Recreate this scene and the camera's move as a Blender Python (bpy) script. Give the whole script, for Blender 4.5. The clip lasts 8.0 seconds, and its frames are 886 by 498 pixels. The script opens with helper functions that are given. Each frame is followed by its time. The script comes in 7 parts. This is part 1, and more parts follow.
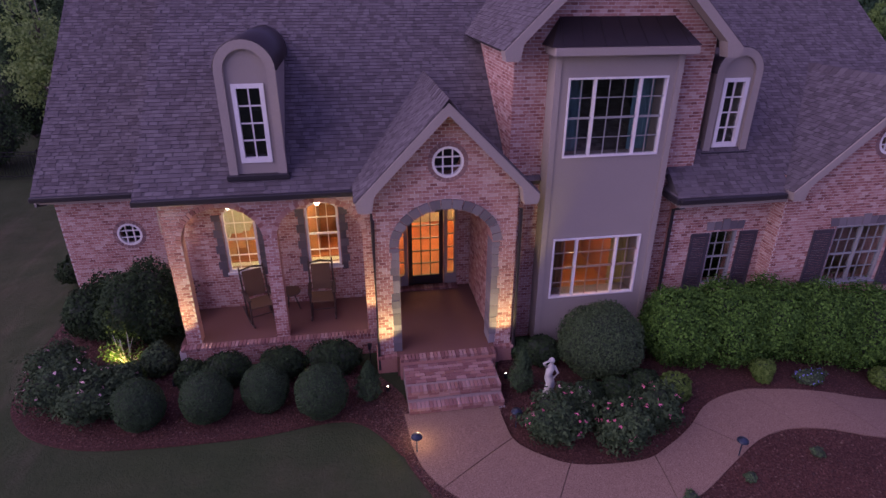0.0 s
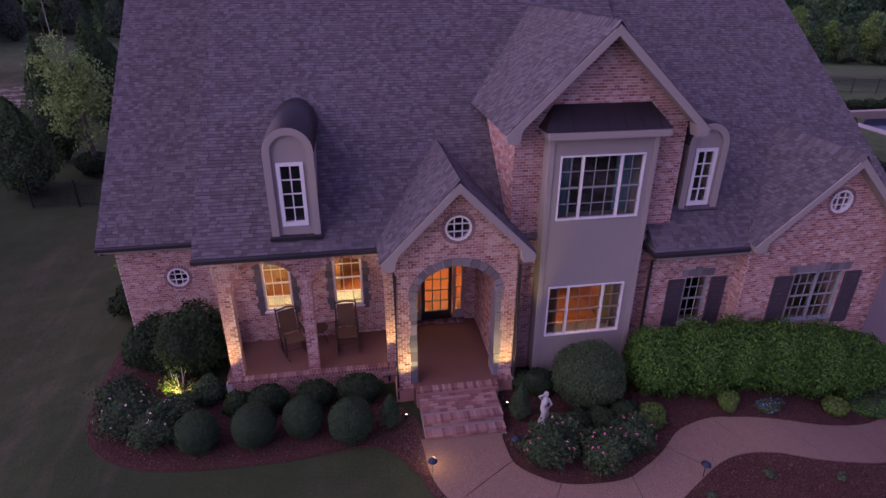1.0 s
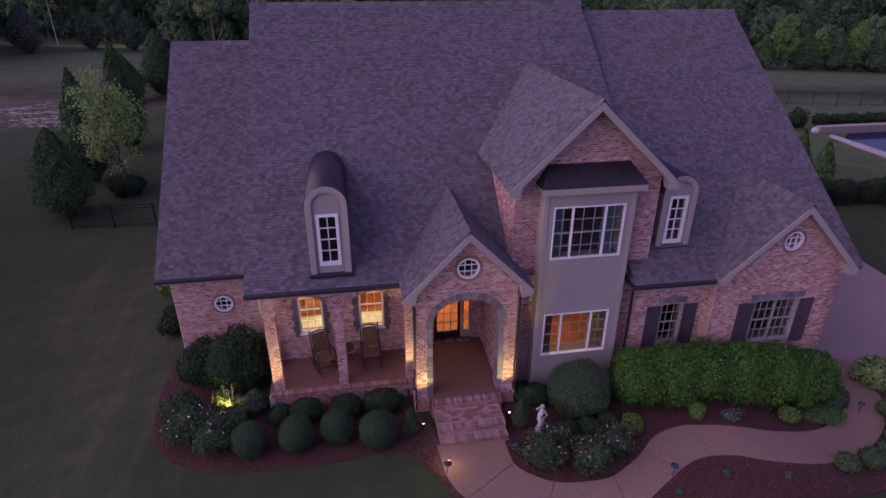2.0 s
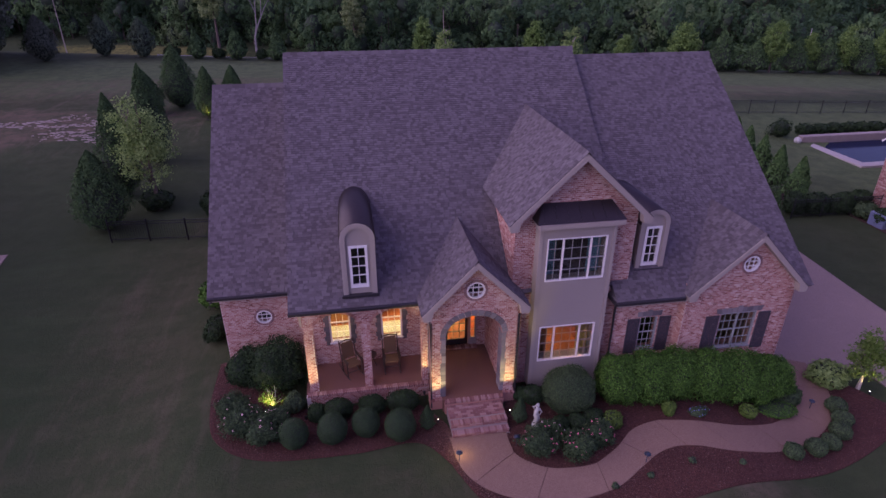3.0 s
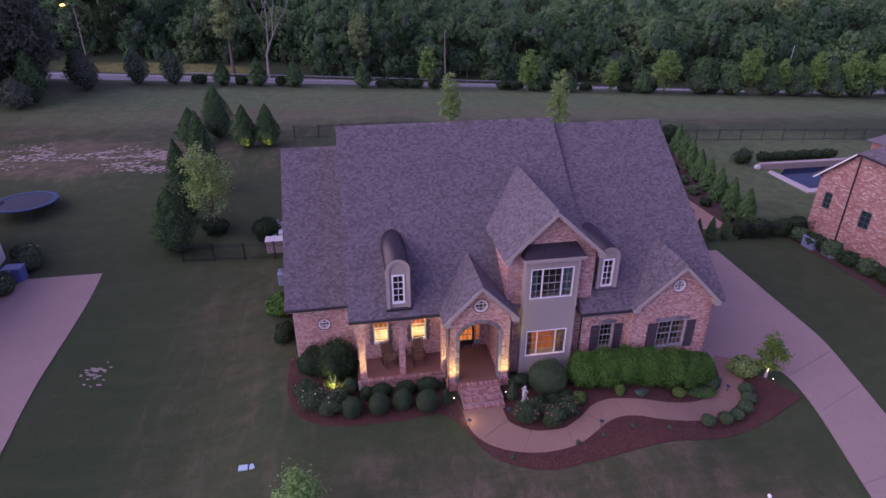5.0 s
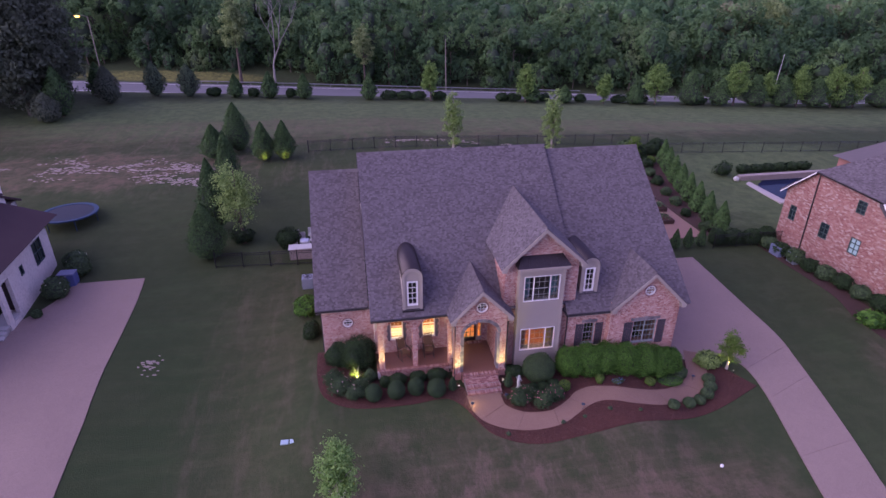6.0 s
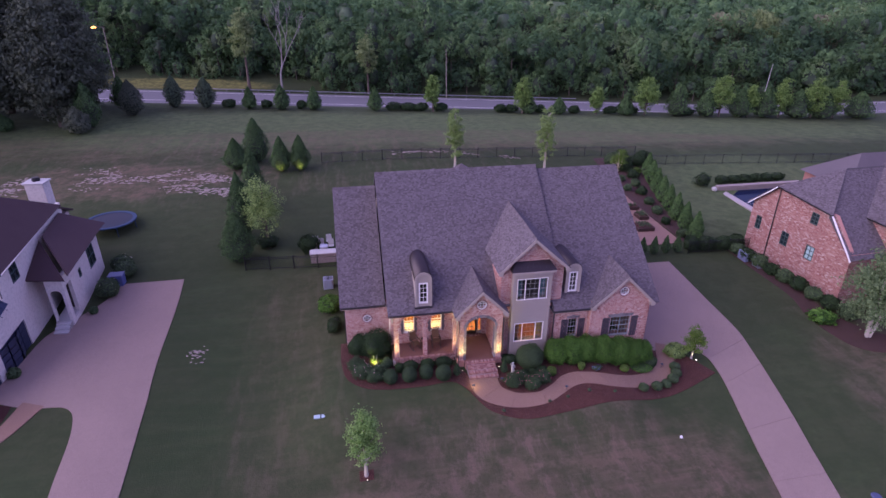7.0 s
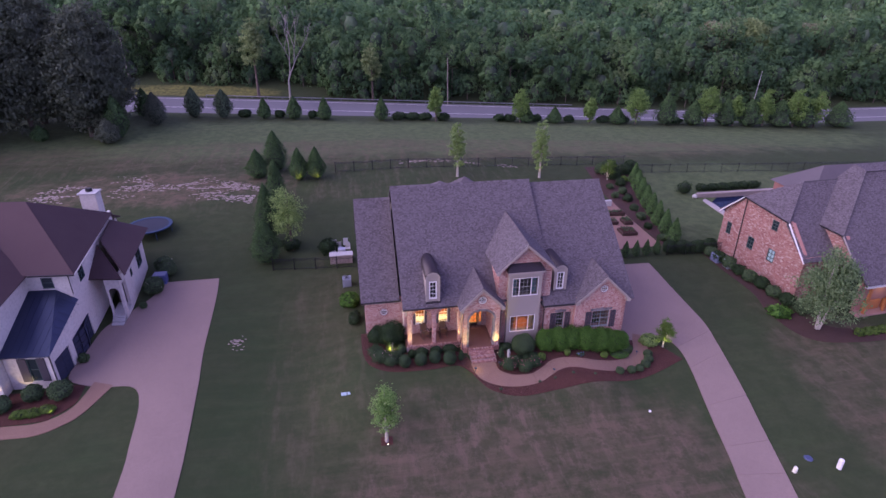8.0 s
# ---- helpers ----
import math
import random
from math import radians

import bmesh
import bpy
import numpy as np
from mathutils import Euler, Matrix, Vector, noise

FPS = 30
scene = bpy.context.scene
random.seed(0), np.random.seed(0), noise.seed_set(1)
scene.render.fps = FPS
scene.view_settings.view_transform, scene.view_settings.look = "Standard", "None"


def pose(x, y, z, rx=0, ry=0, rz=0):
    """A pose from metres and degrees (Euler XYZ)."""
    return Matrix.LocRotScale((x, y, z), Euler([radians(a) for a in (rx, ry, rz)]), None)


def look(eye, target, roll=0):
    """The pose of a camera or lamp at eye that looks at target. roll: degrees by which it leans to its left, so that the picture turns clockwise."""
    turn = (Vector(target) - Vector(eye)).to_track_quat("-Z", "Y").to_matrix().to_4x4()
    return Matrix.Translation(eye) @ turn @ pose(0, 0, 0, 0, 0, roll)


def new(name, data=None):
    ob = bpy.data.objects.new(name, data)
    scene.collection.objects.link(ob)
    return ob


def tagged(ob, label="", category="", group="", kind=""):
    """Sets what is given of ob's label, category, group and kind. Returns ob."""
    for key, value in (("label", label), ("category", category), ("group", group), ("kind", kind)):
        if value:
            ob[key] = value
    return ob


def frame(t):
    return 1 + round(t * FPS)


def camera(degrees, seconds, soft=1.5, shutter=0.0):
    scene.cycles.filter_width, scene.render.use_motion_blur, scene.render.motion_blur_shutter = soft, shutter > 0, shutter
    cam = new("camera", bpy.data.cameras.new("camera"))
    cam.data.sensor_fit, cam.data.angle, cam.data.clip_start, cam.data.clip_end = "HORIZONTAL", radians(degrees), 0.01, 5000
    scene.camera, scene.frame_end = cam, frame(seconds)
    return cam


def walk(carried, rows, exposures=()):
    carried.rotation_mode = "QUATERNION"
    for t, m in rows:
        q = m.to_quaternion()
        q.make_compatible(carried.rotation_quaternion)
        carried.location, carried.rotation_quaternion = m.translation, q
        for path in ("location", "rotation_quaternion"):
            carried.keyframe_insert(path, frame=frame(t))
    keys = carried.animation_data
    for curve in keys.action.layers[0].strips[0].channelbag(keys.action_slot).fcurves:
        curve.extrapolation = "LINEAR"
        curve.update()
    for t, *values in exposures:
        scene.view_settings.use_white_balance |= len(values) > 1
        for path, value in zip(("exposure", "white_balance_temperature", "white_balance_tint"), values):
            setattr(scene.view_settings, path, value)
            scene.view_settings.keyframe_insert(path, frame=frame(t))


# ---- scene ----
cam = camera(75.3, 8.0, 1.5)
PATH = [
    (0, (-0.325, -1.474, 7.631), (-0.031, 0.312, 6.781), 0.1),
    (0.5, (-0.49, -2.018, 8.64), (-0.204, -0.234, 7.782), 0.0),
    (1, (-0.754, -2.664, 9.558), (-0.464, -0.882, 8.698), 0.1),
    (1.5, (-1.052, -3.439, 10.508), (-0.76, -1.658, 9.646), 0.1),
    (3, (-2.133, -6.378, 13.762), (-1.838, -4.616, 12.865), -0.0),
    (3.5, (-2.534, -7.658, 14.754), (-2.237, -5.895, 13.858), -0.0),
    (4, (-2.936, -9.054, 15.751), (-2.64, -7.288, 14.859), 0.0),
    (4.5, (-3.368, -10.624, 16.901), (-3.07, -8.859, 16.01), -0.0),
    (6, (-4.972, -16.327, 20.788), (-4.668, -14.561, 19.898), 0.1),
    (6.5, (-5.559, -18.504, 22.142), (-5.253, -16.739, 21.253), 0.2),
    (7, (-6.286, -21.129, 23.689), (-5.977, -19.364, 22.801), 0.3),
    (7.5, (-7.022, -23.818, 25.265), (-6.714, -22.054, 24.374), 0.3),
    (8, (-7.787, -26.597, 26.844), (-7.476, -24.833, 25.954), 0.4),
]
EXPOSURES = [(0.0, 0.18, 6000, 33), (1.5, 0.05, 6000, 32), (3.5, 0.44, 6000, 24), (4.5, 0.66, 6000, 21), (6.5, 0.97, 6000, 17), (8.0, 1.02, 6000, 15)]
walk(cam, [(t, look(eye, target, roll)) for t, eye, target, roll in PATH], EXPOSURES)

from mathutils import geometry

# ---- world and light ----
world = bpy.data.worlds.new("dusk")
scene.world = world
world.use_nodes = True
_wn = world.node_tree.nodes
_bg = _wn["Background"]
_sky = _wn.new("ShaderNodeTexSky")
_sky.sky_type, _sky.sun_disc = "NISHITA", False
_sky.sun_elevation, _sky.sun_rotation = radians(22), radians(258)
_sky.air_density, _sky.dust_density, _sky.ozone_density = 1.0, 0.6, 3.0
_bg.inputs[1].default_value = 0.045
world.node_tree.links.new(_sky.outputs[0], _bg.inputs[0])
_haze = _wn.new("ShaderNodeBackground")
_haze.inputs[0].default_value, _haze.inputs[1].default_value = (0.70, 0.57, 1.36, 1), 0.385
_sum = _wn.new("ShaderNodeAddShader")
world.node_tree.links.new(_bg.outputs[0], _sum.inputs[0])
world.node_tree.links.new(_haze.outputs[0], _sum.inputs[1])
world.node_tree.links.new(_sum.outputs[0], _wn["World Output"].inputs[0])
_sun = bpy.data.lights.new("sun", "SUN")
_sun.energy, _sun.angle, _sun.color = 2.6, radians(85), (1.0, 0.80, 0.94)
sun = new("sun", _sun)
sun.matrix_world = look((0, 0, 0), (1.0, 0.20, -0.42))


# ---- materials ----
class Mat:
    """A small builder of node materials."""

    def __init__(self, name, rough=0.8, metal=0.0, spec=0.3):
        self.m = bpy.data.materials.new(name)
        self.m.use_nodes = True
        self.t = self.m.node_tree
        self.b = self.t.nodes["Principled BSDF"]
        self.b.inputs["Roughness"].default_value = rough
        self.b.inputs["Metallic"].default_value = metal
        self.b.inputs["Specular IOR Level"].default_value = spec
        self.co = self.t.nodes.new("ShaderNodeNewGeometry").outputs["Position"]

    def link(self, a, b):
        self.t.links.new(a, b)

    def noise(self, scale, detail=4, rough=0.6, stretch=None):
        n = self.t.nodes.new("ShaderNodeTexNoise")
        n.inputs["Scale"].default_value, n.inputs["Detail"].default_value, n.inputs["Roughness"].default_value = scale, detail, rough
        if stretch:
            mp = self.t.nodes.new("ShaderNodeMapping")
            mp.inputs["Scale"].default_value = stretch
            self.link(self.co, mp.inputs[0])
            self.link(mp.outputs[0], n.inputs["Vector"])
        else:
            self.link(self.co, n.inputs["Vector"])
        return n.outputs["Fac"]

    def ramp(self, fac, stops):
        r = self.t.nodes.new("ShaderNodeValToRGB")
        e = r.color_ramp.elements
        while len(e) < len(stops):
            e.new(0.5)
        for el, (p, c) in zip(e, stops):
            el.position, el.color = p, (*c, 1)
        self.link(fac, r.inputs[0])
        return r.outputs[0]

    def mix(self, fac, a, b, mode="MIX"):
        n = self.t.nodes.new("ShaderNodeMix")
        n.data_type, n.blend_type = "RGBA", mode
        for s, v in ((n.inputs[0], fac), (n.inputs[6], a), (n.inputs[7], b)):
            if isinstance(v, (int, float)):
                s.default_value = v
            elif isinstance(v, tuple):
                s.default_value = (*v, 1)
            else:
                self.link(v, s)
        return n.outputs[2]

    def math(self, op, a, b=0.0):
        n = self.t.nodes.new("ShaderNodeMath")
        n.operation = op
        for s, v in zip(n.inputs, (a, b)):
            if isinstance(v, (int, float)):
                s.default_value = v
            else:
                self.link(v, s)
        return n.outputs[0]

    def rand(self):
        """A number of its own for each piece, whether it is an object or an island of a joined mesh."""
        a = self.t.nodes.new("ShaderNodeObjectInfo").outputs["Random"]
        b = self.t.nodes.new("ShaderNodeNewGeometry").outputs["Random Per Island"]
        return self.math("FRACT", self.math("ADD", a, b))

    def color(self, c):
        if isinstance(c, tuple):
            self.b.inputs["Base Color"].default_value = (*c, 1)
        else:
            self.link(c, self.b.inputs["Base Color"])
        return self

    def bump(self, h, strength=0.3, dist=0.01):
        n = self.t.nodes.new("ShaderNodeBump")
        n.inputs["Strength"].default_value, n.inputs["Distance"].default_value = strength, dist
        self.link(h, n.inputs["Height"])
        self.link(n.outputs[0], self.b.inputs["Normal"])
        return self

    def roughness(self, fac, lo, hi):
        n = self.t.nodes.new("ShaderNodeMapRange")
        n.inputs["To Min"].default_value, n.inputs["To Max"].default_value = lo, hi
        self.link(fac, n.inputs[0])
        self.link(n.outputs[0], self.b.inputs["Roughness"])
        return self


def two_tone(name, a, b, big=0.6, fine=12.0, rough=0.8, bump=0.25, dist=0.01, metal=0.0, spec=0.3, detail=6):
    """A surface with broad stains and fine grain between the colours a and b."""
    m = Mat(name, rough, metal, spec)
    f = m.noise(fine, detail, 0.65)
    c = m.mix(m.noise(big, 3), a, b)
    c = m.mix(m.math("MULTIPLY", f, 0.5), c, tuple(v * 0.55 for v in a))
    m.color(c)
    if bump:
        m.bump(f, bump, dist)
    return m.m


def speckled(name, dark, light, spot, scale, big=0.35, rough=0.9, bump=0.6, dist=0.006, amount=0.6):
    """Aggregate or chips: a stained base with sharp light and dark specks."""
    m = Mat(name, rough, 0, 0.2)
    c = m.mix(m.noise(big, 4), dark, light)
    f = m.noise(scale, 3, 0.75)
    c = m.mix(m.ramp(f, [(0.36, (amount, amount, amount)), (0.50, (0, 0, 0))]), c, tuple(v * 0.4 for v in dark))
    c = m.mix(m.ramp(f, [(0.56, (0, 0, 0)), (0.70, (amount, amount, amount))]), c, spot)
    c = m.mix(m.math("MULTIPLY", m.noise(scale * 0.12, 4, 0.7), 0.35), c, tuple(v * 0.6 for v in dark))
    m.color(c).bump(f, bump, dist)
    return m.m


def piece_mat(name, stops, rough=0.85, stain=0.3, fine=30.0, bump=0.4, dist=0.006, spec=0.25):
    """Bricks, stones and shingles: each piece takes a colour of its own, with grain and large stains over all."""
    m = Mat(name, rough, 0, spec)
    c = m.ramp(m.rand(), stops)
    f = m.noise(fine, 5, 0.7)
    c = m.mix(m.math("MULTIPLY", f, 0.55), c, m.mix(0.5, c, (0.04, 0.03, 0.03)))
    c = m.mix(m.math("MULTIPLY", m.noise(0.45, 3), stain), c, (0.10, 0.075, 0.07))
    m.color(c).bump(f, bump, dist)
    return m.m


def flat(name, c, rough=0.5, metal=0.0, spec=0.4, var=0.12, scale=8.0):
    m = Mat(name, rough, metal, spec)
    n = m.noise(scale, 4)
    m.color(m.mix(n, tuple(v * (1 - var) for v in c), tuple(min(1, v * (1 + var)) for v in c)))
    m.roughness(n, max(0, rough - 0.1), min(1, rough + 0.1))
    return m.m


def leaf_mat(name, dark, light, trans=0.25, yellow=None):
    m = Mat(name, 0.85, 0, 0.1)
    r = m.rand()
    c = m.ramp(r, [(0, dark), (0.55, tuple((a + b) / 2 for a, b in zip(dark, light))), (1, light)])
    if yellow:
        c = m.mix(m.math("GREATER_THAN", m.math("FRACT", m.math("MULTIPLY", r, 37.0)), 0.93), c, yellow)
    c = m.mix(m.math("MULTIPLY", m.noise(1.2, 3), 0.5), c, dark)
    m.color(c)
    m.b.inputs["Subsurface Weight"].default_value = 0.0
    tr = m.t.nodes.new("ShaderNodeBsdfTranslucent")
    m.link(c, tr.inputs[0])
    mx = m.t.nodes.new("ShaderNodeMixShader")
    mx.inputs[0].default_value = trans
    out = m.t.nodes["Material Output"]
    m.link(m.b.outputs[0], mx.inputs[1])
    m.link(tr.outputs[0], mx.inputs[2])
    m.link(mx.outputs[0], out.inputs[0])
    return m.m


def glow(name, c, strength):
    m = bpy.data.materials.new(name)
    m.use_nodes = True
    b = m.node_tree.nodes["Principled BSDF"]
    b.inputs["Base Color"].default_value = (*c, 1)
    b.inputs["Emission Color"].default_value = (*c, 1)
    b.inputs["Emission Strength"].default_value = strength
    return m


BRICK = piece_mat("brick", [(0, (0.24, 0.095, 0.080)), (0.18, (0.37, 0.165, 0.138)), (0.5, (0.45, 0.230, 0.192)), (0.82, (0.51, 0.300, 0.255)), (1, (0.60, 0.43, 0.375))], stain=0.14)
PAVER = piece_mat("paver_brick", [(0, (0.20, 0.085, 0.078)), (0.5, (0.31, 0.150, 0.132)), (1, (0.42, 0.26, 0.235))])
MORTAR = two_tone("mortar", (0.66, 0.57, 0.51), (0.56, 0.47, 0.42), 0.8, 40, 0.95, 0.3, 0.004)
BRICKSIDE = two_tone("brick_return", (0.44, 0.23, 0.185), (0.38, 0.18, 0.145), 6, 24, 0.9, 0.4, 0.006)
STONE = piece_mat("cast_stone", [(0, (0.11, 0.098, 0.110)), (0.5, (0.18, 0.160, 0.172)), (1, (0.27, 0.238, 0.245))], stain=0.3, fine=9.0, bump=0.6, dist=0.02)
SHINGLE = piece_mat("shingle", [(0, (0.081, 0.067, 0.074)), (0.35, (0.109, 0.092, 0.101)), (0.7, (0.128, 0.110, 0.119)), (1, (0.156, 0.136, 0.144))], 0.92, 0.18, 60, 0.5, 0.004, 0.15)
FELT = two_tone("roof_felt", (0.075, 0.065, 0.07), (0.10, 0.085, 0.09), 1, 20, 0.95)
TRIM = two_tone("taupe_trim_paint", (0.36, 0.30, 0.265), (0.31, 0.26, 0.23), 0.9, 25, 0.6, 0.08, 0.002)
STUCCO = two_tone("taupe_stucco", (0.34, 0.285, 0.255), (0.29, 0.245, 0.22), 0.7, 60, 0.85, 0.25, 0.003)
WHITE = flat("white_window_paint", (0.66, 0.62, 0.61), 0.5)
SASH = flat("pale_sash_paint", (0.24, 0.235, 0.235), 0.5)
SHUTTER = flat("dark_shutter_paint", (0.055, 0.045, 0.055), 0.5)
GUTTER = flat("dark_bronze_gutter", (0.035, 0.03, 0.033), 0.4, 0.3)
METAL = two_tone("bronze_metal_roof", (0.045, 0.035, 0.038), (0.065, 0.05, 0.05), 0.8, 6, 0.42, 0.05, 0.003, 0.7, 0.5)
DOORPAINT = flat("dark_door_paint", (0.03, 0.022, 0.02), 0.4)
WICKER = two_tone("tan_woven_seat", (0.16, 0.095, 0.055), (0.12, 0.07, 0.04), 4, 90, 0.8, 0.5, 0.004)
DARKWOOD = flat("dark_stained_wood", (0.05, 0.03, 0.022), 0.5)
SLAB = two_tone("porch_slab", (0.175, 0.084, 0.064), (0.140, 0.066, 0.051), 0.7, 30, 0.88, 0.15, 0.003)
WALKCON = speckled("aggregate_concrete", (0.185, 0.115, 0.084), (0.255, 0.158, 0.112), (0.40, 0.29, 0.22), 48)
DRIVECON = speckled("driveway_concrete", (0.212, 0.156, 0.130), (0.288, 0.212, 0.176), (0.41, 0.32, 0.27), 30, 0.22, amount=0.4)
JOINT = two_tone("joint_grit", (0.20, 0.142, 0.118), (0.15, 0.106, 0.088), 2, 30, 0.95)
ASPHALT = two_tone("asphalt", (0.160, 0.150, 0.158), (0.118, 0.110, 0.117), 0.1, 6, 0.9, 0.2)
MULCH = speckled("red_brown_mulch", (0.052, 0.022, 0.018), (0.115, 0.045, 0.034), (0.20, 0.105, 0.075), 26, 1.2, 0.95, 1.0, 0.05, 0.75)
BARK = two_tone("bark", (0.13, 0.10, 0.08), (0.08, 0.06, 0.05), 3, 25, 0.9, 0.6, 0.02)
PALEBARK = two_tone("pale_dead_bark", (0.42, 0.37, 0.33), (0.30, 0.26, 0.23), 3, 25, 0.9, 0.4, 0.02)
STATUE = two_tone("white_cast_stone", (0.50, 0.48, 0.45), (0.40, 0.38, 0.36), 4, 40, 0.8, 0.2, 0.003)
ROCK = two_tone("pale_rock", (0.34, 0.28, 0.25), (0.24, 0.19, 0.17), 2, 12, 0.9, 0.5, 0.03)
BLACKIRON = flat("black_iron", (0.02, 0.02, 0.022), 0.5, 0.4)
PATHLIGHT = flat("dark_blue_metal", (0.03, 0.04, 0.06), 0.4, 0.5)


def glass_mat():
    m = Mat("window_glass", 0.03, 0, 0.6)
    m.color((0.02, 0.025, 0.03))
    t = m.t.nodes.new("ShaderNodeBsdfTransparent")
    t.inputs[0].default_value = (0.85, 0.88, 0.88, 1)
    g = m.t.nodes.new("ShaderNodeBsdfGlossy")
    g.inputs["Roughness"].default_value = 0.02
    f = m.t.nodes.new("ShaderNodeLayerWeight")
    gloss = m.math("ADD", m.math("MULTIPLY", m.math("POWER", f.outputs["Facing"], 3.0), 0.7), 0.05)
    mx = m.t.nodes.new("ShaderNodeMixShader")
    m.link(gloss, mx.inputs[0])
    m.link(t.outputs[0], mx.inputs[1])
    m.link(g.outputs[0], mx.inputs[2])
    m.link(mx.outputs[0], m.t.nodes["Material Output"].inputs[0])
    return m.m


GLASS = glass_mat()
# near-black: the darkness of unlit rooms is put into the colour
UNLITROOM = flat("unlit_room_dark", (0.03, 0.03, 0.032), 0.9)


def grass_mat():
    m = Mat("lawn", 0.95, 0, 0.1)

    def area(cx, cy, rx, ry, wob=0.7):
        """A soft-edged patch of the lawn, 1 inside."""
        o = m.t.nodes.new("ShaderNodeVectorMath")
        o.operation = "SUBTRACT"
        o.inputs[1].default_value = (cx, cy, 0.0)
        d = m.t.nodes.new("ShaderNodeVectorMath")
        d.operation = "MULTIPLY"
        d.inputs[1].default_value = (1 / rx, 1 / ry, 0.0)
        ln = m.t.nodes.new("ShaderNodeVectorMath")
        ln.operation = "LENGTH"
        m.link(m.co, o.inputs[0])
        m.link(o.outputs[0], d.inputs[0])
        m.link(d.outputs[0], ln.inputs[0])
        return m.ramp(m.math("ADD", ln.outputs["Value"], m.math("MULTIPLY", m.math("SUBTRACT", m.noise(0.3, 4, 0.65), 0.5), wob)), [(0.72, (1, 1, 1)), (1.08, (0, 0, 0))])

    g = m.mix(m.noise(0.07, 4, 0.6), (0.032, 0.045, 0.019), (0.054, 0.068, 0.029))
    far_green = m.math("MAXIMUM", area(47.0, 35.0, 22.0, 18.0), area(10.0, 66.0, 100.0, 13.0))
    g = m.mix(m.math("MULTIPLY", far_green, 0.85), g, (0.156, 0.205, 0.084))
    g = m.mix(m.math("MULTIPLY", m.math("MAXIMUM", area(-18.0, 6.0, 5.5, 26.0), area(-26.5, -4.0, 4.5, 12.0)), 0.8), g, (0.026, 0.047, 0.018))
    patch = m.ramp(m.noise(0.16, 5, 0.62, (0.7, 1.0, 1.0)), [(0.42, (0, 0, 0)), (0.57, (1, 1, 1))])
    stripe = m.noise(1.5, 3, 0.6, (0.035, 1.0, 1.0))
    stripe = m.ramp(stripe, [(0.42, (0, 0, 0)), (0.58, (1, 1, 1))])
    zone = m.math("MAXIMUM", m.math("MAXIMUM", area(3.0, -8.0, 17.0, 15.0), m.math("MULTIPLY", area(-11.0, 4.0, 3.5, 24.0), 0.15)), m.math("MULTIPLY", area(0, 58, 75, 7), 0.4))
    zone = m.math("MAXIMUM", zone, m.math("MULTIPLY", area(31.0, -4.0, 7.0, 20.0), 0.6))
    dry = m.math("MULTIPLY", m.math("ADD", m.math("MULTIPLY", patch, 0.50), m.math("MULTIPLY", stripe, 0.45)), m.math("ADD", m.math("MULTIPLY", zone, 1.05), 0.16))
    dry = m.math("MINIMUM", m.math("ADD", dry, m.math("MULTIPLY", zone, 0.22)), 1.0)
    c = m.mix(dry, g, (0.160, 0.106, 0.078))
    verge = area(-48.0, 146.0, 26.0, 5.5, 0.5)
    c = m.mix(verge, c, (0.30, 0.27, 0.08))
    soil = area(-32.0, 46.2, 17.0, 5.6, 1.2)
    c = m.mix(m.math("MULTIPLY", soil, 0.8), c, (0.215, 0.140, 0.105))
    # mowing bands
    c = m.mix(m.math("MULTIPLY", m.noise(0.30, 2, 0.4, (1.0, 0.05, 1.0)), 0.40), c, (0.045, 0.066, 0.028))
    c = m.mix(m.ramp(m.noise(0.9, 6, 0.72), [(0.42, (0, 0, 0)), (0.66, (0.5, 0.5, 0.5))]), c, m.mix(zone, (0.024, 0.040, 0.016), (0.085, 0.060, 0.045)))
    c = m.mix(m.ramp(m.noise(0.5, 5, 0.7, (0.25, 1.0, 1.0)), [(0.50, (0, 0, 0)), (0.72, (0.38, 0.38, 0.38))]), c, m.mix(zone, (0.075, 0.100, 0.042), (0.215, 0.150, 0.112)))
    # worn pinkish thatch in long streaks, and broken tufts
    worn = m.math("MAXIMUM", zone, m.math("MULTIPLY", m.math("MAXIMUM", m.math("MULTIPLY", area(-10.5, 6.0, 5.0, 26.0), 0.6), area(-20.0, 50.0, 45.0, 13.0)), 0.55))
    streak = m.ramp(m.noise(1.1, 5, 0.72, (1.0, 0.16, 1.0)), [(0.50, (0, 0, 0)), (0.64, (0.75, 0.75, 0.75))])
    c = m.mix(m.math("MULTIPLY", streak, worn), c, (0.185, 0.122, 0.098))
    tuft = m.ramp(m.noise(0.75, 7, 0.78), [(0.46, (0, 0, 0)), (0.60, (0.62, 0.62, 0.62))])
    tuft = m.math("MULTIPLY", tuft, m.math("SUBTRACT", 1.0, m.math("MULTIPLY", far_green, 0.8)))
    c = m.mix(tuft, c, (0.031, 0.045, 0.018))
    f = m.noise(26, 6, 0.7)
    c = m.mix(m.math("MULTIPLY", f, 0.5), c, (0.030, 0.036, 0.016))
    c = m.mix(m.math("MULTIPLY", m.noise(2.2, 5, 0.7), 0.40), c, (0.040, 0.052, 0.022))
    m.color(c).bump(m.noise(9, 8, 0.75), 0.8, 0.06)
    return m.m


LAWN = grass_mat()


# ---- shapes ----
def mesh_of(name, verts, faces, mat=None):
    me = bpy.data.meshes.new(name)
    me.from_pydata([tuple(v) for v in verts], [], [tuple(f) for f in faces])
    if mat:
        me.materials.append(mat)
    return me


